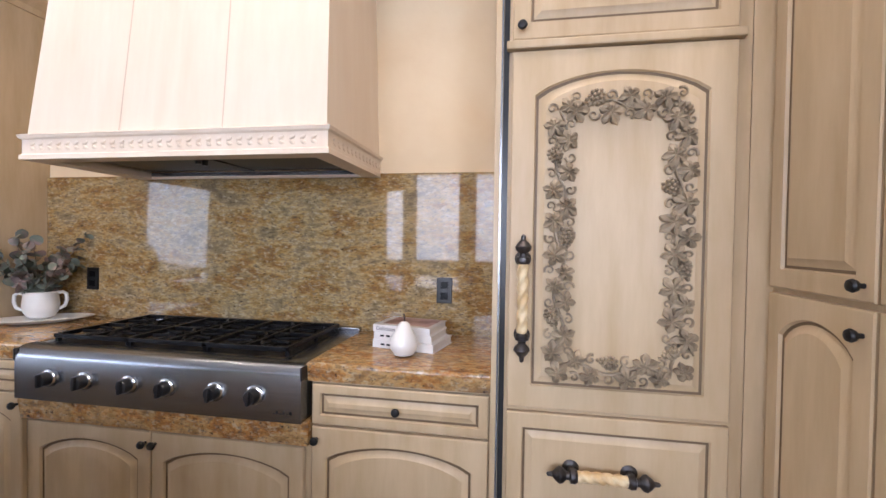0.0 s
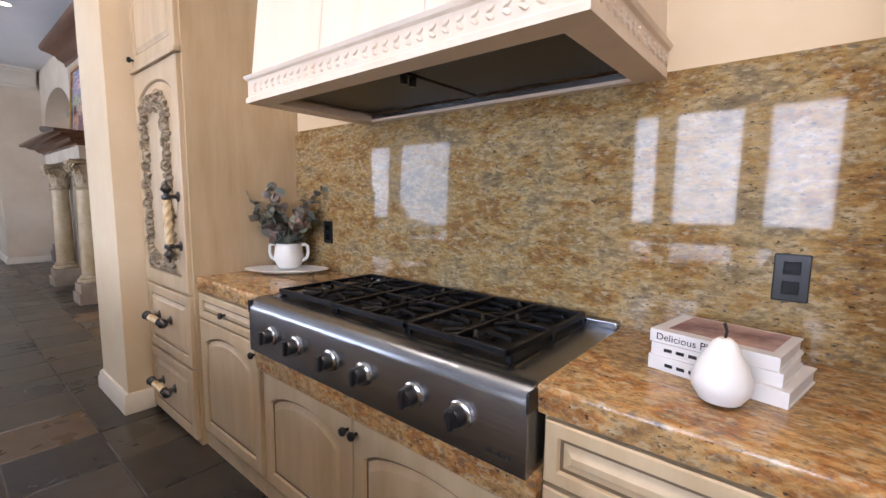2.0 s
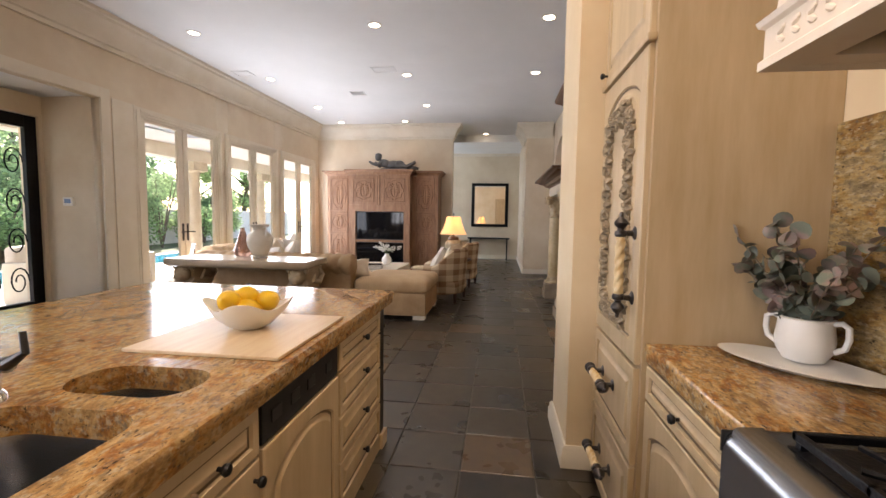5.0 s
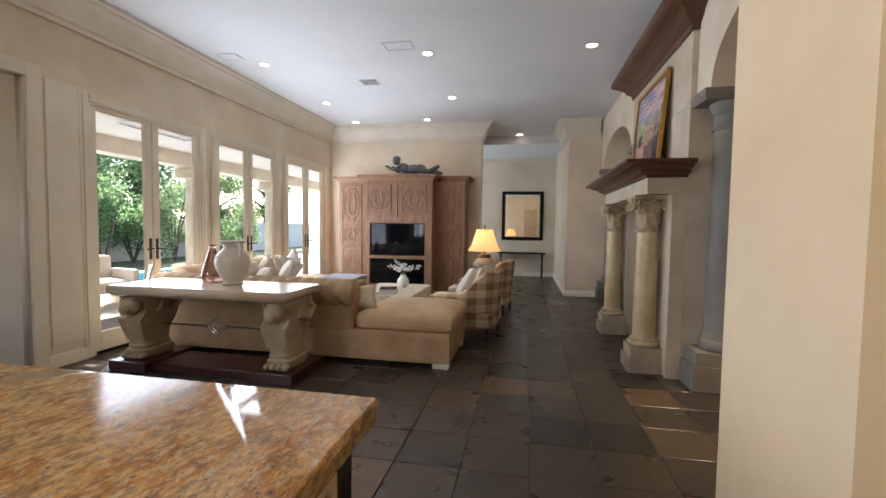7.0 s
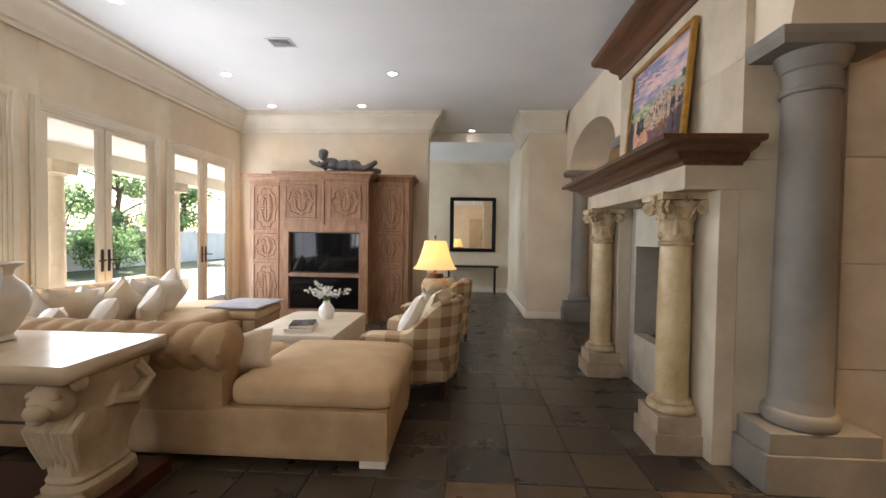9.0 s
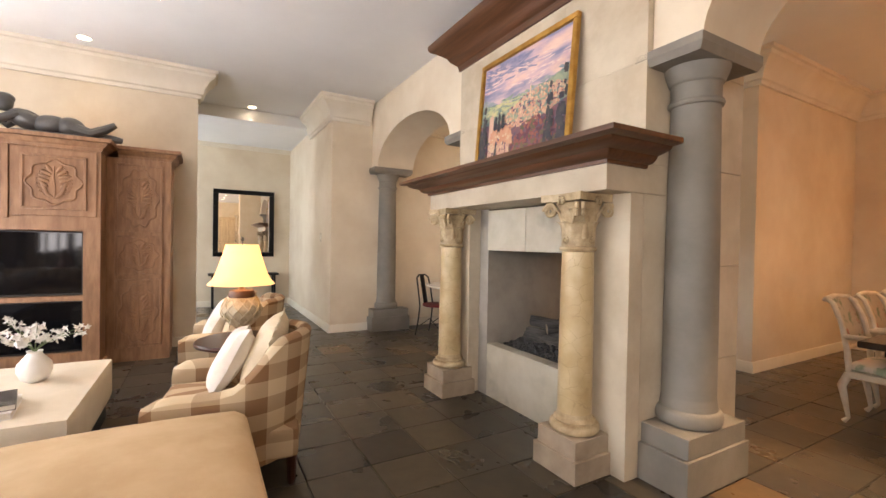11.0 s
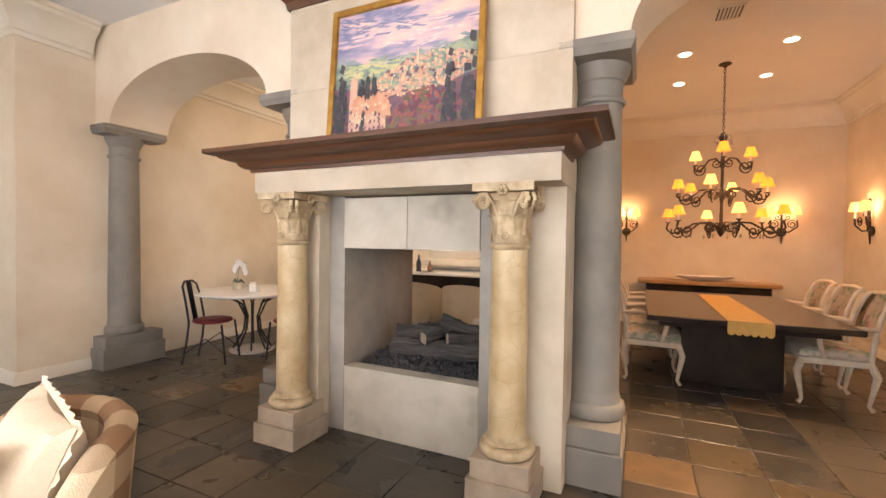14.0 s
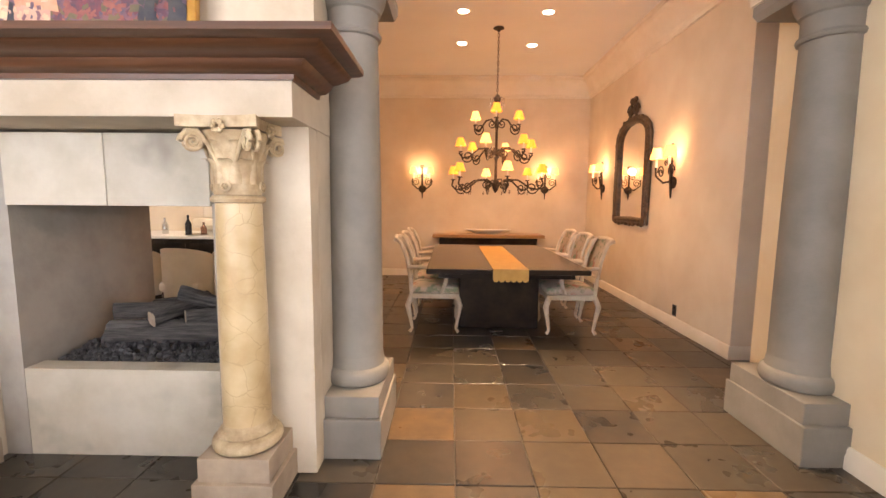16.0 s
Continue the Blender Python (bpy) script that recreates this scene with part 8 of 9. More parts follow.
def sconce(m):
    """Two candle arms on a scrolled plate; it stands out along -y."""
    s = thing("wall_sconce", "wrought-iron two-light wall sconce with lit shades", "wall sconce", m, group="wall sconces")
    bm = lathe(B(), [(0.05, 0.0), (0.052, 0.01), (0.03, 0.02)], 20, Matrix.Rotation(radians(90), 4, "X") @ Matrix.Translation((0, -0.17, 0.001)))
    tube(bm, [(0, -0.02, -0.30), (0, -0.025, -0.17), (0, -0.03, 0.0), (0, -0.03, 0.12)], [0.006, 0.014, 0.012, 0.008], 8)
    tube(bm, spiral((0, -0.03, 0.12), 0.03, (1, 0, 0), 1.3), 0.006, 6)
    part("backplate", bm, "wrought", s)
    for q in (-1, 1):
        bm = tube(B(), [(0, -0.03, -0.16), (q * 0.06, -0.06, -0.17), (q * 0.13, -0.09, -0.11), (q * 0.12, -0.10, -0.03)], 0.009, 7)
        tube(bm, spiral((q * 0.085, -0.07, -0.08), 0.055, (q, 0, 0), 1.6), 0.006, 6)
        tube(bm, spiral((q * 0.045, -0.05, 0.0), 0.035, (q, 0, 0), 1.3, 2.0), 0.005, 6)
        a = part("arm", bm, "wrought", s)
        cone_shade(a, (q * 0.11, -0.10, 0.03), 0.055, 0.034, 0.09, "bright_shade")
    return s


for x in (-6.54, -4.30):
    sconce(pose(x, FAR_Y, 1.84) @ Matrix.Scale(1.35, 4))
    lamp("sconce_glow", "POINT", pose(x, FAR_Y - 0.14, 1.94), 5, (1.0, 0.62, 0.32), radius=0.06)
for y in (7.1, 4.88):
    sconce(pose(DIN_X, y, 1.84, 0, 0, -90) @ Matrix.Scale(1.35, 4))
    lamp("sconce_glow", "POINT", pose(DIN_X - 0.14, y, 1.94), 5, (1.0, 0.62, 0.32), radius=0.06)

om = thing("ornate_mirror", "tall mirror in a dark carved scrollwork frame", "mirror", pose(DIN_X, 5.97, 1.06, 0, 0, -90))
W2, H2 = 0.43, 1.32
outline = [(-W2, 0), (W2, 0), (W2, H2 * 0.82)] + [(W2 * math.cos(t) , H2 * 0.82 + 0.24 * math.sin(t)) for t in [math.pi * i / 16 for i in range(1, 16)]] + [(-W2, H2 * 0.82)]
bm = B()
extrude(bm, [(x, z + 0.1) for x, z in outline], "y", -0.02, -0.004)
part("glass", bm, "mirror", om)
bm = B()
path = [(-W2, 0.1), (0, 0.1), (W2, 0.1), (W2, 0.5), (W2, 0.9), (W2, 0.1 + H2 * 0.82)] + [(W2 * math.cos(t), 0.1 + H2 * 0.82 + 0.24 * math.sin(t)) for t in [math.pi * i / 8 for i in range(1, 8)]] + [(-W2, 0.1 + H2 * 0.82), (-W2, 0.9), (-W2, 0.5)]
tube(bm, [(x * 1.07, -0.03, z) for x, z in path], 0.038, 8, closed=True)
tube(bm, [(x * 1.22, -0.03, z + (z - 0.75) * 0.06) for x, z in path], 0.030, 8, closed=True)
rng = random.Random(2)
for (xa, za), (xb, zb) in zip(path, path[1:] + path[:1]):
    L = math.hypot(xb - xa, zb - za)
    for i in range(max(1, int(L / 0.09))):
        q = (i + 0.5) / max(1, int(L / 0.09))
        x, z = xa + (xb - xa) * q, za + (zb - za) * q
        ox, oz = (x * 1.15, z + (z - 0.75) * 0.05)
        tube(bm, spiral((ox, -0.045, oz), 0.05, (rng.choice((-1, 1)), 0, 0), 1.5, rng.uniform(0, 6)), 0.016, 6)
        bmesh.ops.create_icosphere(bm, subdivisions=1, radius=1, matrix=Matrix.Translation((ox * 1.05, -0.04, oz)) @ Matrix.Rotation(rng.uniform(0, 3), 4, "Y") @ Matrix.Diagonal((0.06, 0.02, 0.028, 1)))
for s in (-1, 1):
    tube(bm, spiral((s * 0.09, -0.045, 1.56), 0.08, (s, 0, 0), 1.7), 0.02, 7)
    tube(bm, spiral((s * 0.05, -0.045, 1.68), 0.05, (s, 0, 0), 1.5), 0.016, 7)
for s in range(5):
    a = -0.9 + 0.45 * s
    bmesh.ops.create_icosphere(bm, subdivisions=2, radius=1, matrix=Matrix.Translation((0.06 * math.sin(a), -0.04, 1.62 + 0.07 * math.cos(a))) @ Matrix.Rotation(a, 4, "Y") @ Matrix.Diagonal((0.02, 0.016, 0.05, 1)))
part("carved_frame", bm, mat("dark_carved_wood", (0.035, 0.022, 0.014), 0.5, color2=(0.10, 0.06, 0.03), scale=14), om, "dark carved scrollwork frame")
outlet(pose(DIN_X, 4.68, 0.20, 0, 0, -90), "black outlet low on the dining wall")
for x, y in ((-5.89, 5.2), (-4.91, 5.22), (-5.88, 6.21), (-4.90, 6.28)):
    downlight(x, y, 44, (1.0, 0.62, 0.31))
vent(-5.60, 4.35, 0.12, 0.14, "white slatted ceiling vent in the dining room", 6)
# extra spot and recessed ring, both unseen, added to brighten the arch floor
lamp("hall_spot", "SPOT", look((-5.35, 2.95, CEIL - 0.03), (-5.35, 2.6, 0)), 600, (1.0, 0.74, 0.46), radius=0.05, spot=50)
downlight(-5.35, 2.95, 0)

# ---- breakfast nook ----
M["red_seat"] = mat("dark_red_vinyl", (0.16, 0.012, 0.015), 0.4)
M["white_top"] = mat("white_table_top", (0.78, 0.76, 0.72), 0.2, color2=(0.72, 0.70, 0.66), scale=4)
tb = thing("round_table", "round white table on a curved iron base", "table", pose(-10.72, 3.47, 0))
part("tabletop", lathe(B(), [(0.62, 0.715), (0.65, 0.73), (0.65, 0.75), (0.58, 0.755)], 48), "white_top", tb)
part("foot_disc", lathe(B(), [(0.26, 0.0), (0.27, 0.02), (0.20, 0.035), (0.08, 0.05)], 36), "white_top", tb)
for k in range(8):
    a = 2 * math.pi * k / 8
    d = Vector((math.cos(a), math.sin(a), 0))
    part("rib", tube(B(), [d * 0.22 + Vector((0, 0, 0.03)), d * 0.10 + Vector((0, 0, 0.25)), d * 0.08 + Vector((0, 0, 0.42)), d * 0.16 + Vector((0, 0, 0.60)), d * 0.36 + Vector((0, 0, 0.715))], 0.011, 7), "dark_steel", tb)


def metal_chair(m):
    c = thing("metal_chair", "black metal cafe chair with a dark red seat", "chair", m, group="nook chairs")
    part("seat", lathe(B(), [(0.19, 0.445), (0.205, 0.455), (0.205, 0.475), (0.17, 0.485)], 28), "red_seat", c, "dark red padded seat")
    for s in (-1, 1):
        part("back_leg", tube(B(), [(s * 0.18, 0.25, 0), (s * 0.175, 0.20, 0.25), (s * 0.17, 0.18, 0.46), (s * 0.165, 0.22, 0.70), (s * 0.15, 0.26, 0.86)], 0.012, 8), "dark_steel", c)
        part("front_leg", tube(B(), [(s * 0.19, -0.22, 0), (s * 0.17, -0.17, 0.44)], 0.012, 8), "dark_steel", c)
        part("brace", tube(B(), [(s * 0.18, -0.2, 0.12), (s * 0.17, 0.0, 0.28), (s * 0.178, 0.22, 0.12)], 0.007, 6), "dark_steel", c)
    part("top_rail", tube(B(), [(-0.15, 0.26, 0.86), (-0.08, 0.275, 0.905), (0.08, 0.275, 0.905), (0.15, 0.26, 0.86)], 0.012, 8), "dark_steel", c)
    bm = B()
    rows = [[bm.verts.new((-0.055 + 0.11 * i / 4, 0.19 + 0.085 * q - 0.01 * math.sin(math.pi * i / 4), 0.47 + 0.43 * q)) for i in range(5)] for q in [j / 6 for j in range(7)]]
    for a, b in zip(rows, rows[1:]):
        for i in range(4):
            bm.faces.new((a[i], a[i + 1], b[i + 1], b[i]))
    bmesh.ops.solidify(bm, geom=bm.faces[:], thickness=0.006)
    part("back_splat", bm, "dark_steel", c)
    return c


mc = metal_chair(pose(-10.72, 2.92, 0, 0, 0, 118))
copy_thing(mc, pose(-10.6, 4.35, 0, 0, 0, 0))
copy_thing(mc, pose(-9.95, 3.35, 0, 0, 0, -100))
orc = thing("potted_orchid", "white orchid in a small grey pot", "plant", pose(-10.86, 3.36, 0.756))
part("pot", lathe(B(), [(0.045, 0), (0.055, 0.01), (0.06, 0.09), (0.05, 0.09), (0.03, 0.06)], 20), "limestone", orc)
part("stem", tube(B(), [(0, 0, 0.06), (0.01, 0, 0.2), (0.03, 0.01, 0.3), (0.08, 0.02, 0.345), (0.12, 0.03, 0.33)], 0.004, 6), "leaf_grey", orc)
bm = B()
rng = random.Random(4)
for k in range(9):
    c = Vector((-0.04 + 0.02 * k, rng.uniform(-0.02, 0.03), 0.24 + 0.10 * math.sin(k * 0.42)))
    for q in range(5):
        a = 2 * math.pi * q / 5
        bmesh.ops.create_icosphere(bm, subdivisions=1, radius=1, matrix=Matrix.Translation(c + Vector((0.022 * math.cos(a), 0, 0.022 * math.sin(a)))) @ Matrix.Diagonal((0.022, 0.006, 0.022, 1)))
part("blossoms", bm, "white", orc)
bm = B()
for s in (-1, 1):
    tube(bm, [(0, 0, 0.08), (s * 0.05, 0.01, 0.12), (s * 0.11, 0.02, 0.08)], [0.012, 0.018, 0.004], 6)
part("leaves", bm, mat("orchid_leaf", (0.05, 0.09, 0.04), 0.4), orc)
nk = thing("napkin_holder", "clear and white napkin holder on the round table", "napkin holder", pose(-10.5, 3.3, 0.756))
part("holder", bx(-0.06, 0.06, -0.03, 0.03, 0, 0.09, bevel=0.006), "white", nk)
part("napkins", bx(-0.05, 0.05, -0.02, 0.02, 0.09, 0.12), "linen", nk)

# ---- bar behind the fireplace ----
br = thing("bar_counter", "dark bar counter with a pale stone top", "bar counter", pose(-9.3, 5.75, 0))
part("counter_body", bx(-1.6, 1.3, -0.28, 0.62, 0.0, 0.874, bevel=0.006), "dining_dark", br)
part("counter_top", bx(-1.65, 1.35, -0.36, 0.63, 0.875, 0.91, bevel=0.006), M["white"], br)
for k in range(4):
    part("door", bx(-1.5 + 0.7 * k, -0.85 + 0.7 * k, -0.30, -0.28, 0.08, 0.82, bevel=0.005), "dining_dark", br)
for k, (x, y, a) in enumerate(((-8.95, 4.75, 175), (-8.35, 4.72, 190), (-9.6, 4.78, 180))):
    tc_ = thing("tub_chair", "white upholstered tub chair at the bar", "chair", pose(x, y, 0, 0, 0, a), group="bar chairs")
    part("seat", cushion_box(B(), -0.24, 0.24, -0.24, 0.24, 0.36, 0.48, 0.04, 0.02, 8), "tufted_white", tc_)
    bm = B()
    cols = []
    for i in range(25):
        t = radians(-10 + 200 * i / 24)
        top = 0.72 + 0.14 * math.sin(max(0, min(math.pi, t))) ** 0.6
        cols.append([bm.verts.new((0.30 * math.cos(t), 0.28 * math.sin(t), z)) for z in (0.30, 0.5, top - 0.03, top)])
    for a_, b_ in zip(cols, cols[1:]):
        for j in range(3):
            bm.faces.new((a_[j], b_[j], b_[j + 1], a_[j + 1]))
    bmesh.ops.solidify(bm, geom=bm.faces[:], thickness=0.06)
    part("backrest", bm, "tufted_white", tc_)
    for sx in (-1, 1):
        for sy in (-1, 1):
            l_ = part("leg", lathe(B(), [(0.014, 0.0), (0.02, 0.36)], 10), "dark_wood", tc_)
            l_.location = (sx * 0.2, sy * 0.2, 0)
pb = thing("abstract_painting", "large bright blue and yellow painting", "painting", pose(-8.75, 6.398, 1.25))
part("canvas", bx(-0.6, 0.6, -0.04, -0.002, 0, 1.75), mat("abstract_paint", (0.05, 0.22, 0.70), 0.4, color2=(0.75, 0.55, 0.04), scale=1.8, mix=(0.48, 0.54), color3=(0.6, 0.62, 0.66), scale3=2.6, mix3=(0.55, 0.62)), pb)
for a, b_, c_, d_ in ((-0.64, 0.64, -0.04, 0.0), (-0.64, 0.64, 1.75, 1.79), (-0.64, -0.6, 0, 1.75), (0.6, 0.64, 0, 1.75)):
    part("frame_side", bx(a, b_, -0.05, -0.002, c_, d_), "white", pb)
for k, (x, y, h, col) in enumerate(((-9.55, 5.7, 0.26, "black_plastic"), (-9.40, 5.8, 0.16, "amber_glass"), (-9.9, 5.75, 0.22, "chrome"), (-8.1, 5.9, 0.28, "bronze"))):
    bo = thing("bar_bottle", "small dark bottle standing on the bar", "bottle", pose(x, y, 0.911), group="bar bottles")
    part("glass_body", lathe(B(), [(0.035, 0), (0.04, 0.01), (0.04, h * 0.55), (0.015, h * 0.75), (0.014, h), (0.01, h)], 18), col, bo)
ty = thing("serving_tray", "silver tray with glasses on the bar", "tray", pose(-9.35, 5.55, 0.911))
part("tray", lathe(B(), [(0.13, 0.0), (0.15, 0.015), (0.14, 0.016), (0.05, 0.006)], 28), "chrome", ty)
hb = thing("range_hood_bar", "cream moulded hood over the bar sink", "hood", pose(-8.9, 6.1, 0.915))
part("hood_lip", bx(-0.75, 0.75, -0.16, 0.28, 0.07, 0.20, bevel=0.035), "trim", hb)
part("stack", bx(-0.62, 0.62, -0.10, 0.28, 0.20, 1.2, bevel=0.02), "trim", hb)
part("back_plate", bx(-0.75, 0.75, 0.22, 0.28, 0.0, 0.07), "trim", hb)
# point lamp added without a fixture to light the bar
lamp("bar_light", "POINT", pose(-9.2, 5.2, 3.2), 45, (1.0, 0.84, 0.62), radius=0.15)
downlight(-9.2, 4.2, 16)
downlight(-10.2, 4.6, 16)

# ---- outside ----
M["patio"] = mat("pale_paving", (0.70, 0.67, 0.62), 0.8, color2=(0.62, 0.59, 0.54), scale=2.5, bump=0.1, bump_scale=20, world_space=True)
M["lawn"] = mat("garden_ground", (0.10, 0.14, 0.05), 0.9, color2=(0.15, 0.15, 0.08), scale=0.6, bump=0.3, bump_scale=12, world_space=True)
M["foliage"] = mat("foliage", (0.22, 0.34, 0.15), 0.6, island=0.6)
M["foliage_light"] = mat("light_foliage", (0.33, 0.44, 0.22), 0.6, island=0.5)
for key in ("foliage", "foliage_light"):
    # thin leaves let some of the sun through
    _t = M[key].node_tree
    _p, _o = _t.nodes["Principled BSDF"], _t.nodes["Material Output"]
    _tr, _mx = _t.nodes.new("ShaderNodeBsdfTranslucent"), _t.nodes.new("ShaderNodeMixShader")
    _t.links.new(_p.inputs["Base Color"].links[0].from_socket, _tr.inputs["Color"])
    _mx.inputs[0].default_value = 0.62
    _t.links.new(_p.outputs[0], _mx.inputs[1])
    _t.links.new(_tr.outputs[0], _mx.inputs[2])
    _t.links.new(_mx.outputs[0], _o.inputs["Surface"])
M["bark"] = mat("bark", (0.10, 0.075, 0.055), 0.9, color2=(0.16, 0.12, 0.09), scale=8, bump=0.5, bump_scale=20)
built("ground", bx(-400, 400, -600, -5.35, -0.3, -0.06), "lawn", "green garden ground beyond the patio", "ground", kind="structure")
built("pavement_patio", bx(-22, 6, -10.5, -3.76, -0.2, -0.03), "patio", "pale stone paved patio", "pavement", kind="structure")
# the slatted opening is unseen, added so sun streaks reach the living room floor
wall_bm = B()
for x0, x1, y0, y1 in ((-22, -9.6, -7.1, -3.76), (-8.2, 6, -7.1, -3.76), (-9.6, -8.2, -7.1, -5.7), (-9.6, -8.2, -4.6, -3.76)):
    box(wall_bm, x0, x1, y0, y1, 2.95, 3.2)
for k in range(9):
    x = -9.54 + 0.155 * k
    box(wall_bm, x, x + 0.06, -5.7, -4.6, 2.97, 3.0)
for y in (-5.35, -5.0):
    box(wall_bm, -9.6, -8.2, y, y + 0.07, 3.0, 3.03)
built("porch_ceiling", wall_bm, "ceiling", "white covered porch ceiling with an added slatted opening", "porch roof", kind="structure")
built("porch_beam", bx(-22, 6, -7.1, -6.7, 2.65, 2.95), "trim", "cream porch beam", "beam", kind="structure")
for x in (-5.0, -8.1, -11.2, -14.3):
    c = thing("porch_column", "cream stone porch column", "column", pose(x, -6.9, -0.03), group="porch columns")
    part("base", bx(-0.28, 0.28, -0.28, 0.28, 0, 0.3, bevel=0.02), "limestone", c)
    part("shaft", lathe(B(), [(0.22, 0.3), (0.22, 0.34), (0.19, 0.38), (0.18, 1.4), (0.165, 2.4), (0.2, 2.45)], 28), "limestone", c)
    part("capital", bx(-0.26, 0.26, -0.26, 0.26, 2.45, 2.68, bevel=0.02), "limestone", c)
pool = built("water_pool", bx(-15, -6.5, -10.0, -8.3, -0.05, -0.022), mat("pool_water", (0.05, 0.30, 0.42), 0.05), "clear blue swimming pool", "pool", kind="structure")
gw = built("garden_wall", bx(-30, 6, -14.3, -14.0, -0.06, 1.5, bevel=0.02), "patio", "low pale garden wall behind the planting", "garden wall", kind="structure")


def shrub(x, y, r, h, count, seed, material, z=-0.06):
    rng = random.Random(seed)
    s = thing("garden_shrub", "dense green garden shrub in sunlight" if material == "foliage" else "light green feathery garden shrub", "shrub", pose(x, y, z), group="garden shrubs")
    bm = B()
    for k in range(7):
        a = rng.uniform(0, 6.28)
        tube(bm, [(0, 0, 0), (0.25 * r * math.cos(a), 0.25 * r * math.sin(a), 0.4 * h), (0.6 * r * math.cos(a), 0.6 * r * math.sin(a), 0.8 * h)], [0.04, 0.03, 0.012], 6)
    part("branches", bm, "bark", s)
    verts, faces = [], []
    lumps = [(rng.uniform(-0.6, 0.6) * r, rng.uniform(-0.6, 0.6) * r, rng.uniform(0.25, 0.8) * h, rng.uniform(0.3, 0.55) * r) for _ in range(9)]
    for i in range(count):
        lx, ly, lz, lr = lumps[i % 9]
        d = Vector((rng.gauss(0, 1), rng.gauss(0, 1), rng.gauss(0, 0.8))).normalized()
        p = Vector((lx, ly, lz)) + d * lr * rng.uniform(0.55, 1.08)
        if p.z < 0.05:
            p.z = 0.05
        t1 = Vector((rng.uniform(-1, 1), rng.uniform(-1, 1), rng.uniform(-1, 1))).normalized()
        t2 = t1.cross(d).normalized()
        w, l = rng.uniform(0.025, 0.045), rng.uniform(0.06, 0.12)
        b = len(verts)
        verts += [p - t1 * l * 0.5, p + t2 * w, p + t1 * l * 0.5, p - t2 * w]
        faces.append((b, b + 1, b + 2, b + 3))
    me = bpy.data.meshes.new("crown")
    me.from_pydata([tuple(v) for v in verts], [], faces)
    me.materials.append(M[material])
    ob = new("crown", me)
    ob.parent = s
    return s


rng = random.Random(31)
for k in range(15):
    x = -21 + 1.45 * k + rng.uniform(-0.3, 0.3)
    shrub(x, -12.4 + rng.uniform(-0.7, 0.7), rng.uniform(1.0, 1.4), rng.uniform(1.7, 3.3), 3600, 100 + k, "foliage" if k % 3 else "foliage_light")
for k, (x, y, h) in enumerate(((-16.5, -17, 6.5), (-12.0, -18, 7.5), (-8.0, -17, 6.0), (-20.5, -18, 8), (-4.0, -18, 7), (-10.0, -15.8, 5.0), (-14.2, -16, 5.5), (-18.5, -16.2, 5.0), (-24.5, -17, 6.5), (-28, -16, 6), (-6.0, -15.8, 4.8))):
    t = thing("garden_tree", "tall leafy garden tree behind the wall", "tree", pose(x, y, -0.06), group="garden trees")
    bm = tube(B(), [(0, 0, 0), (0.1, 0, h * 0.25), (-0.05, 0.1, h * 0.5), (0.1, 0, h * 0.8)], [0.2, 0.16, 0.11, 0.04], 9)
    for q in range(8):
        a = 2.4 * q
        z0 = h * (0.3 + 0.05 * q)
        tube(bm, [(0, 0, z0), (0.8 * math.cos(a), 0.8 * math.sin(a), z0 + 0.6), (1.6 * math.cos(a), 1.6 * math.sin(a), z0 + 0.9)], [0.08, 0.05, 0.015], 6)
    part("trunk", bm, "bark", t)
    rg = random.Random(60 + k)
    verts, faces = [], []
    lumps = [(rg.uniform(-1.8, 1.8), rg.uniform(-1.8, 1.8), rg.uniform(0.28, 1.0) * h, rg.uniform(0.7, 1.2)) for _ in range(16)]
    for i in range(6000):
        lx, ly, lz, lr = lumps[i % 16]
        d = Vector((rg.gauss(0, 1), rg.gauss(0, 1), rg.gauss(0, 0.7))).normalized()
        p = Vector((lx, ly, lz)) + d * lr * rg.uniform(0.4, 1.1)
        t1 = Vector((rg.uniform(-1, 1), rg.uniform(-1, 1), rg.uniform(-1, 1))).normalized()
        t2 = t1.cross(d).normalized()
        b = len(verts)
        verts += [p - t1 * 0.09, p + t2 * 0.055, p + t1 * 0.09, p - t2 * 0.055]
        faces.append((b, b + 1, b + 2, b + 3))
    me = bpy.data.meshes.new("crown")
    me.from_pydata([tuple(v) for v in verts], [], faces)
    me.materials.append(M["foliage" if k % 2 else "foliage_light"])
    ob = new("crown", me)
    ob.parent = t
for k, (x, y, a) in enumerate(((-6.9, -6.0, 20), (-8.3, -6.2, -15))):
    c = thing("patio_chair", "white cushioned patio armchair in bright sun", "chair", pose(x, y, -0.03, 0, 0, a), group="patio chairs")
    part("seat", cushion_box(B(), -0.34, 0.34, -0.34, 0.30, 0.25, 0.45, 0.05, 0.03, 8), "linen", c)
    part("backrest", cushion_box(B(), -0.34, 0.34, -0.46, -0.28, 0.30, 0.85, 0.06, 0.0, 8), "linen", c)
    for s in (-1, 1):
        part("arm", cushion_box(B(), s * 0.40 - 0.06, s * 0.40 + 0.06, -0.42, 0.32, 0.0, 0.62, 0.04, 0.0, 6), "trim", c)

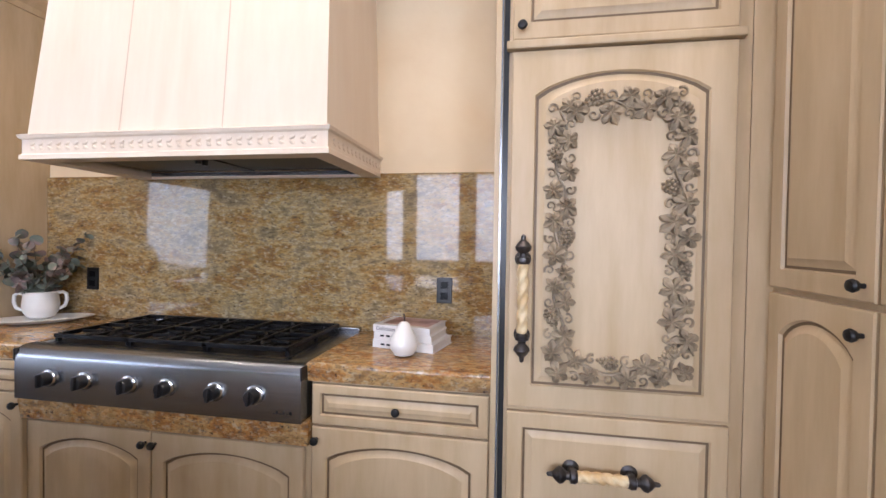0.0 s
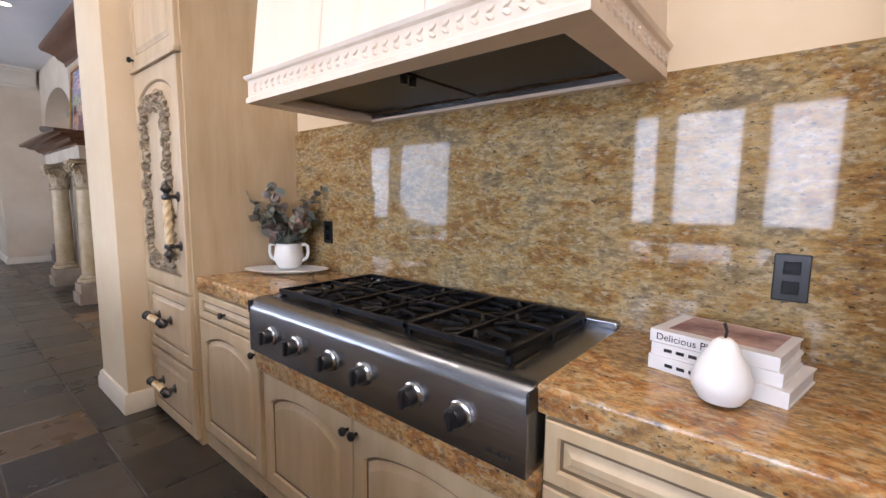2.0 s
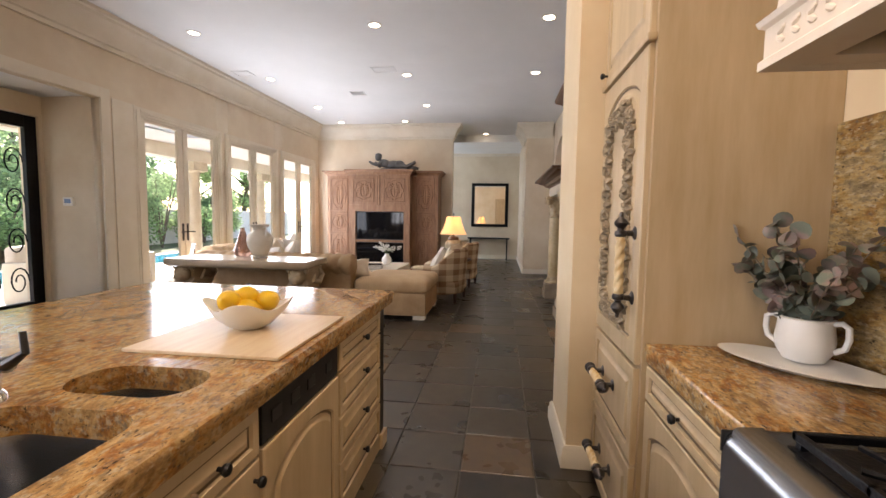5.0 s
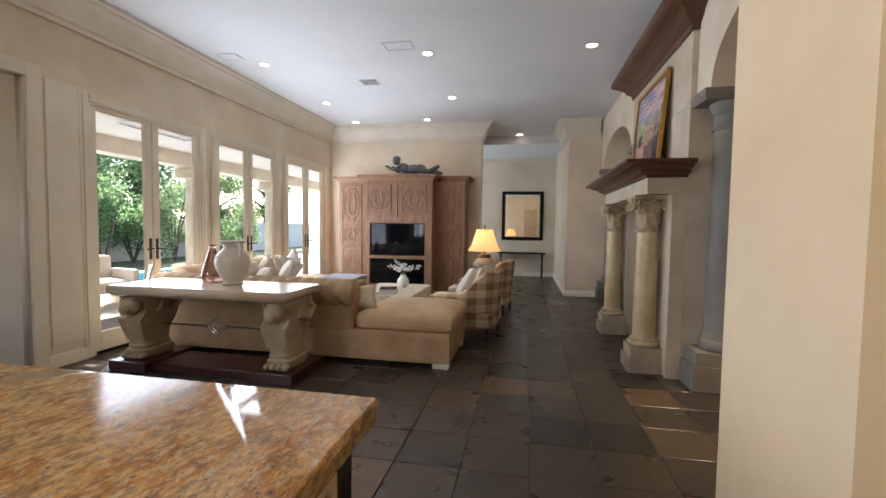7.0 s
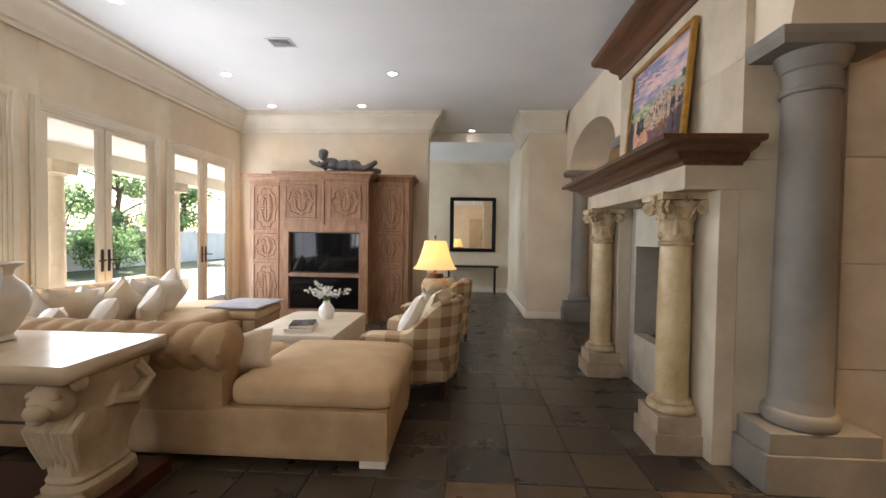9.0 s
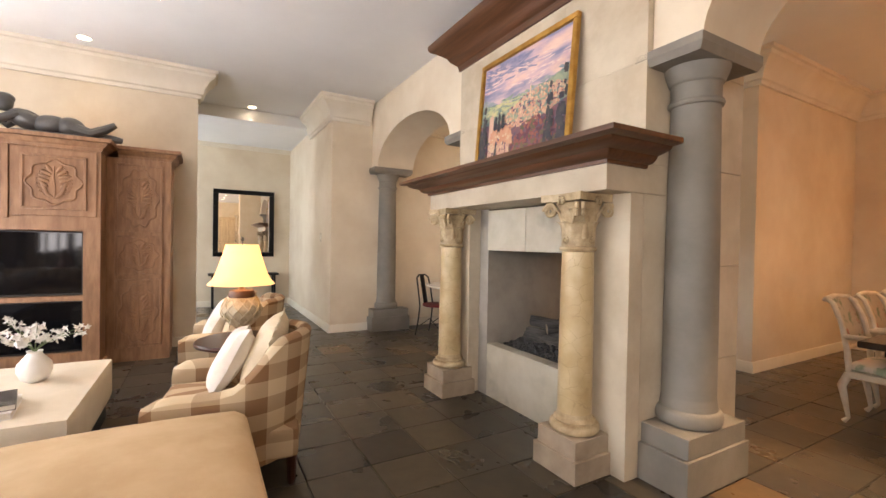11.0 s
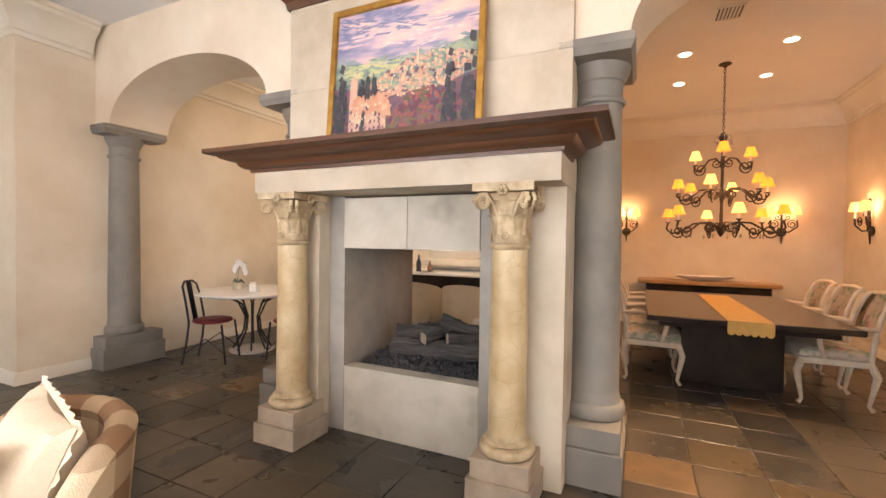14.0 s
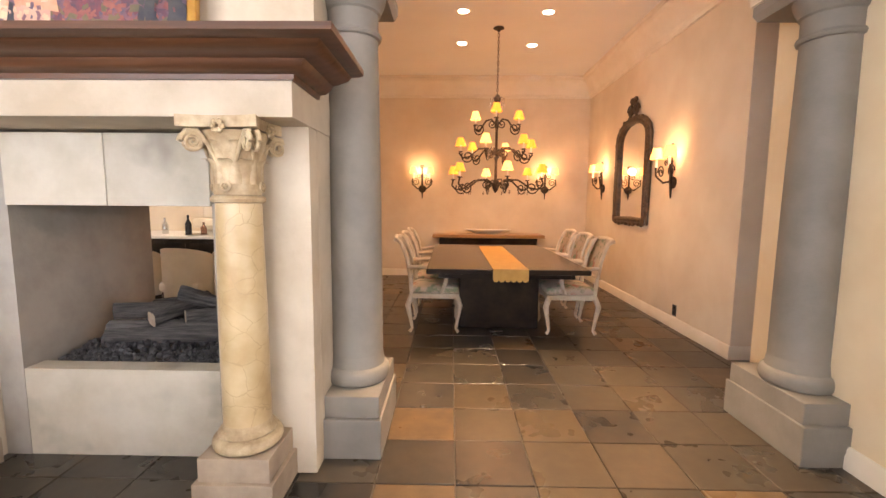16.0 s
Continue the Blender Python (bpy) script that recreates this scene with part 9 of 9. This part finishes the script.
# ---- slate tiles, last ----
def slate_material(name, per_island):
    m = bpy.data.materials.new(name)
    m.use_nodes = True
    nt = m.node_tree
    L = nt.links.new
    b = nt.nodes["Principled BSDF"]
    src = nt.nodes.new("ShaderNodeNewGeometry").outputs["Random Per Island"] if per_island else nt.nodes.new("ShaderNodeObjectInfo").outputs["Random"]
    cr = nt.nodes.new("ShaderNodeValToRGB")
    cr.color_ramp.interpolation = "LINEAR"
    e = cr.color_ramp.elements
    e[0].position, e[0].color = 0.0, (0.016, 0.015, 0.014, 1)
    e[1].position, e[1].color = 1.0, (0.15, 0.088, 0.040, 1)
    for p, c in ((0.10, (0.024, 0.023, 0.021, 1)), (0.2, (0.046, 0.038, 0.027, 1)), (0.35, (0.060, 0.047, 0.030, 1)), (0.45, (0.038, 0.034, 0.029, 1)), (0.6, (0.058, 0.047, 0.032, 1)), (0.78, (0.044, 0.038, 0.030, 1)), (0.92, (0.082, 0.058, 0.033, 1))):
        el = e.new(p)
        el.color = c
    L(src, cr.inputs[0])
    geo = nt.nodes.new("ShaderNodeNewGeometry")
    off = nt.nodes.new("ShaderNodeVectorMath")
    off.operation = "SCALE"
    off.inputs["Scale"].default_value = 40.0
    co = nt.nodes.new("ShaderNodeCombineXYZ")
    L(src, co.inputs[0])
    L(src, co.inputs[1])
    L(co.outputs[0], off.inputs[0])
    ad = nt.nodes.new("ShaderNodeVectorMath")
    L(geo.outputs["Position"], ad.inputs[0])
    L(off.outputs[0], ad.inputs[1])
    def nz(scale, detail, twist=0.0):
        n = nt.nodes.new("ShaderNodeTexNoise")
        n.inputs["Scale"].default_value, n.inputs["Detail"].default_value, n.inputs["Roughness"].default_value = scale, detail, 0.6
        n.inputs["Distortion"].default_value = twist
        L(ad.outputs[0], n.inputs["Vector"])
        return n.outputs["Fac"]
    def mr(src_, a, c, lo=0.0, hi=1.0):
        n = nt.nodes.new("ShaderNodeMapRange")
        for k, v in (("From Min", a), ("From Max", c), ("To Min", lo), ("To Max", hi)):
            n.inputs[k].default_value = v
        L(src_, n.inputs["Value"])
        return n.outputs[0]
    big, fine = nz(2.6, 3), nz(12, 5)
    m1 = nt.nodes.new("ShaderNodeMix")
    m1.data_type = "RGBA"
    L(mr(big, 0.38, 0.72, 0.0, 0.6), m1.inputs["Factor"])
    L(cr.outputs[0], m1.inputs["A"])
    m1.inputs["B"].default_value = (0.078, 0.054, 0.031, 1)
    hs = nt.nodes.new("ShaderNodeHueSaturation")
    L(m1.outputs["Result"], hs.inputs["Color"])
    L(mr(fine, 0.3, 0.7, 0.8, 1.2), hs.inputs["Value"])
    L(hs.outputs[0], b.inputs["Base Color"])
    L(mr(big, 0.3, 0.7, 0.24, 0.36), b.inputs["Roughness"])
    return m


M["slate"] = slate_material("slate_tile", False)
M["slate_many"] = slate_material("slate_field", True)
T, GX, GY = 0.394, -5.982, 2.325
rng = random.Random(77)
shapes = []
for k in range(5):
    bm = B()
    h = T / 2 - 0.003
    lo = [bm.verts.new((x * h, y * h, -0.012)) for x, y in ((-1, -1), (1, -1), (1, 1), (-1, 1))]
    md = [bm.verts.new((x * h, y * h, -0.003 + rng.uniform(-0.001, 0.001))) for x, y in ((-1, -1), (1, -1), (1, 1), (-1, 1))]
    hi = [bm.verts.new((x * (h - 0.004), y * (h - 0.004), rng.uniform(-0.0012, 0.0012))) for x, y in ((-1, -1), (1, -1), (1, 1), (-1, 1))]
    for a, b in ((lo, md), (md, hi)):
        for i in range(4):
            bm.faces.new((a[i], a[(i + 1) % 4], b[(i + 1) % 4], b[i]))
    bm.faces.new(hi)
    bmesh.ops.recalc_face_normals(bm, faces=bm.faces[:])
    me = bpy.data.meshes.new("tile")
    bm.to_mesh(me)
    bm.free()
    me.materials.append(M["slate"])
    shapes.append(me)
floor_ob = bpy.data.objects["floor"]
verts, faces = [], []
for i in range(-24, 25):
    for j in range(-16, 21):
        x, y = GX + (i + 0.5) * T, GY + (j + 0.5) * T
        if not (-15.2 < x < 3.3 and WIN_Y - 0.2 < y < 10.0):
            continue
        if -8.9 < x < -2.4 and -0.1 < y < 3.1 or -6.6 < x < -3.8 and 3.1 <= y < 4.4:
            ob = new("tile", rng.choice(shapes))
            ob.parent = floor_ob
            ob.location = (x, y, 0)
        else:
            h, b = T / 2 - 0.003, len(verts)
            dz = rng.uniform(-0.001, 0.001)
            verts += [(x - h, y - h, -0.012), (x + h, y - h, -0.012), (x + h, y + h, -0.012), (x - h, y + h, -0.012)]
            verts += [(x + sx * (h - 0.003), y + sy * (h - 0.003), dz) for sx, sy in ((-1, -1), (1, -1), (1, 1), (-1, 1))]
            faces += [(b + q, b + (q + 1) % 4, b + 4 + (q + 1) % 4, b + 4 + q) for q in range(4)] + [(b + 4, b + 5, b + 6, b + 7)]
me = bpy.data.meshes.new("tile_field")
me.from_pydata(verts, [], faces)
me.materials.append(M["slate_many"])
tagged(new("tile_field", me), kind="stuff").parent = floor_ob
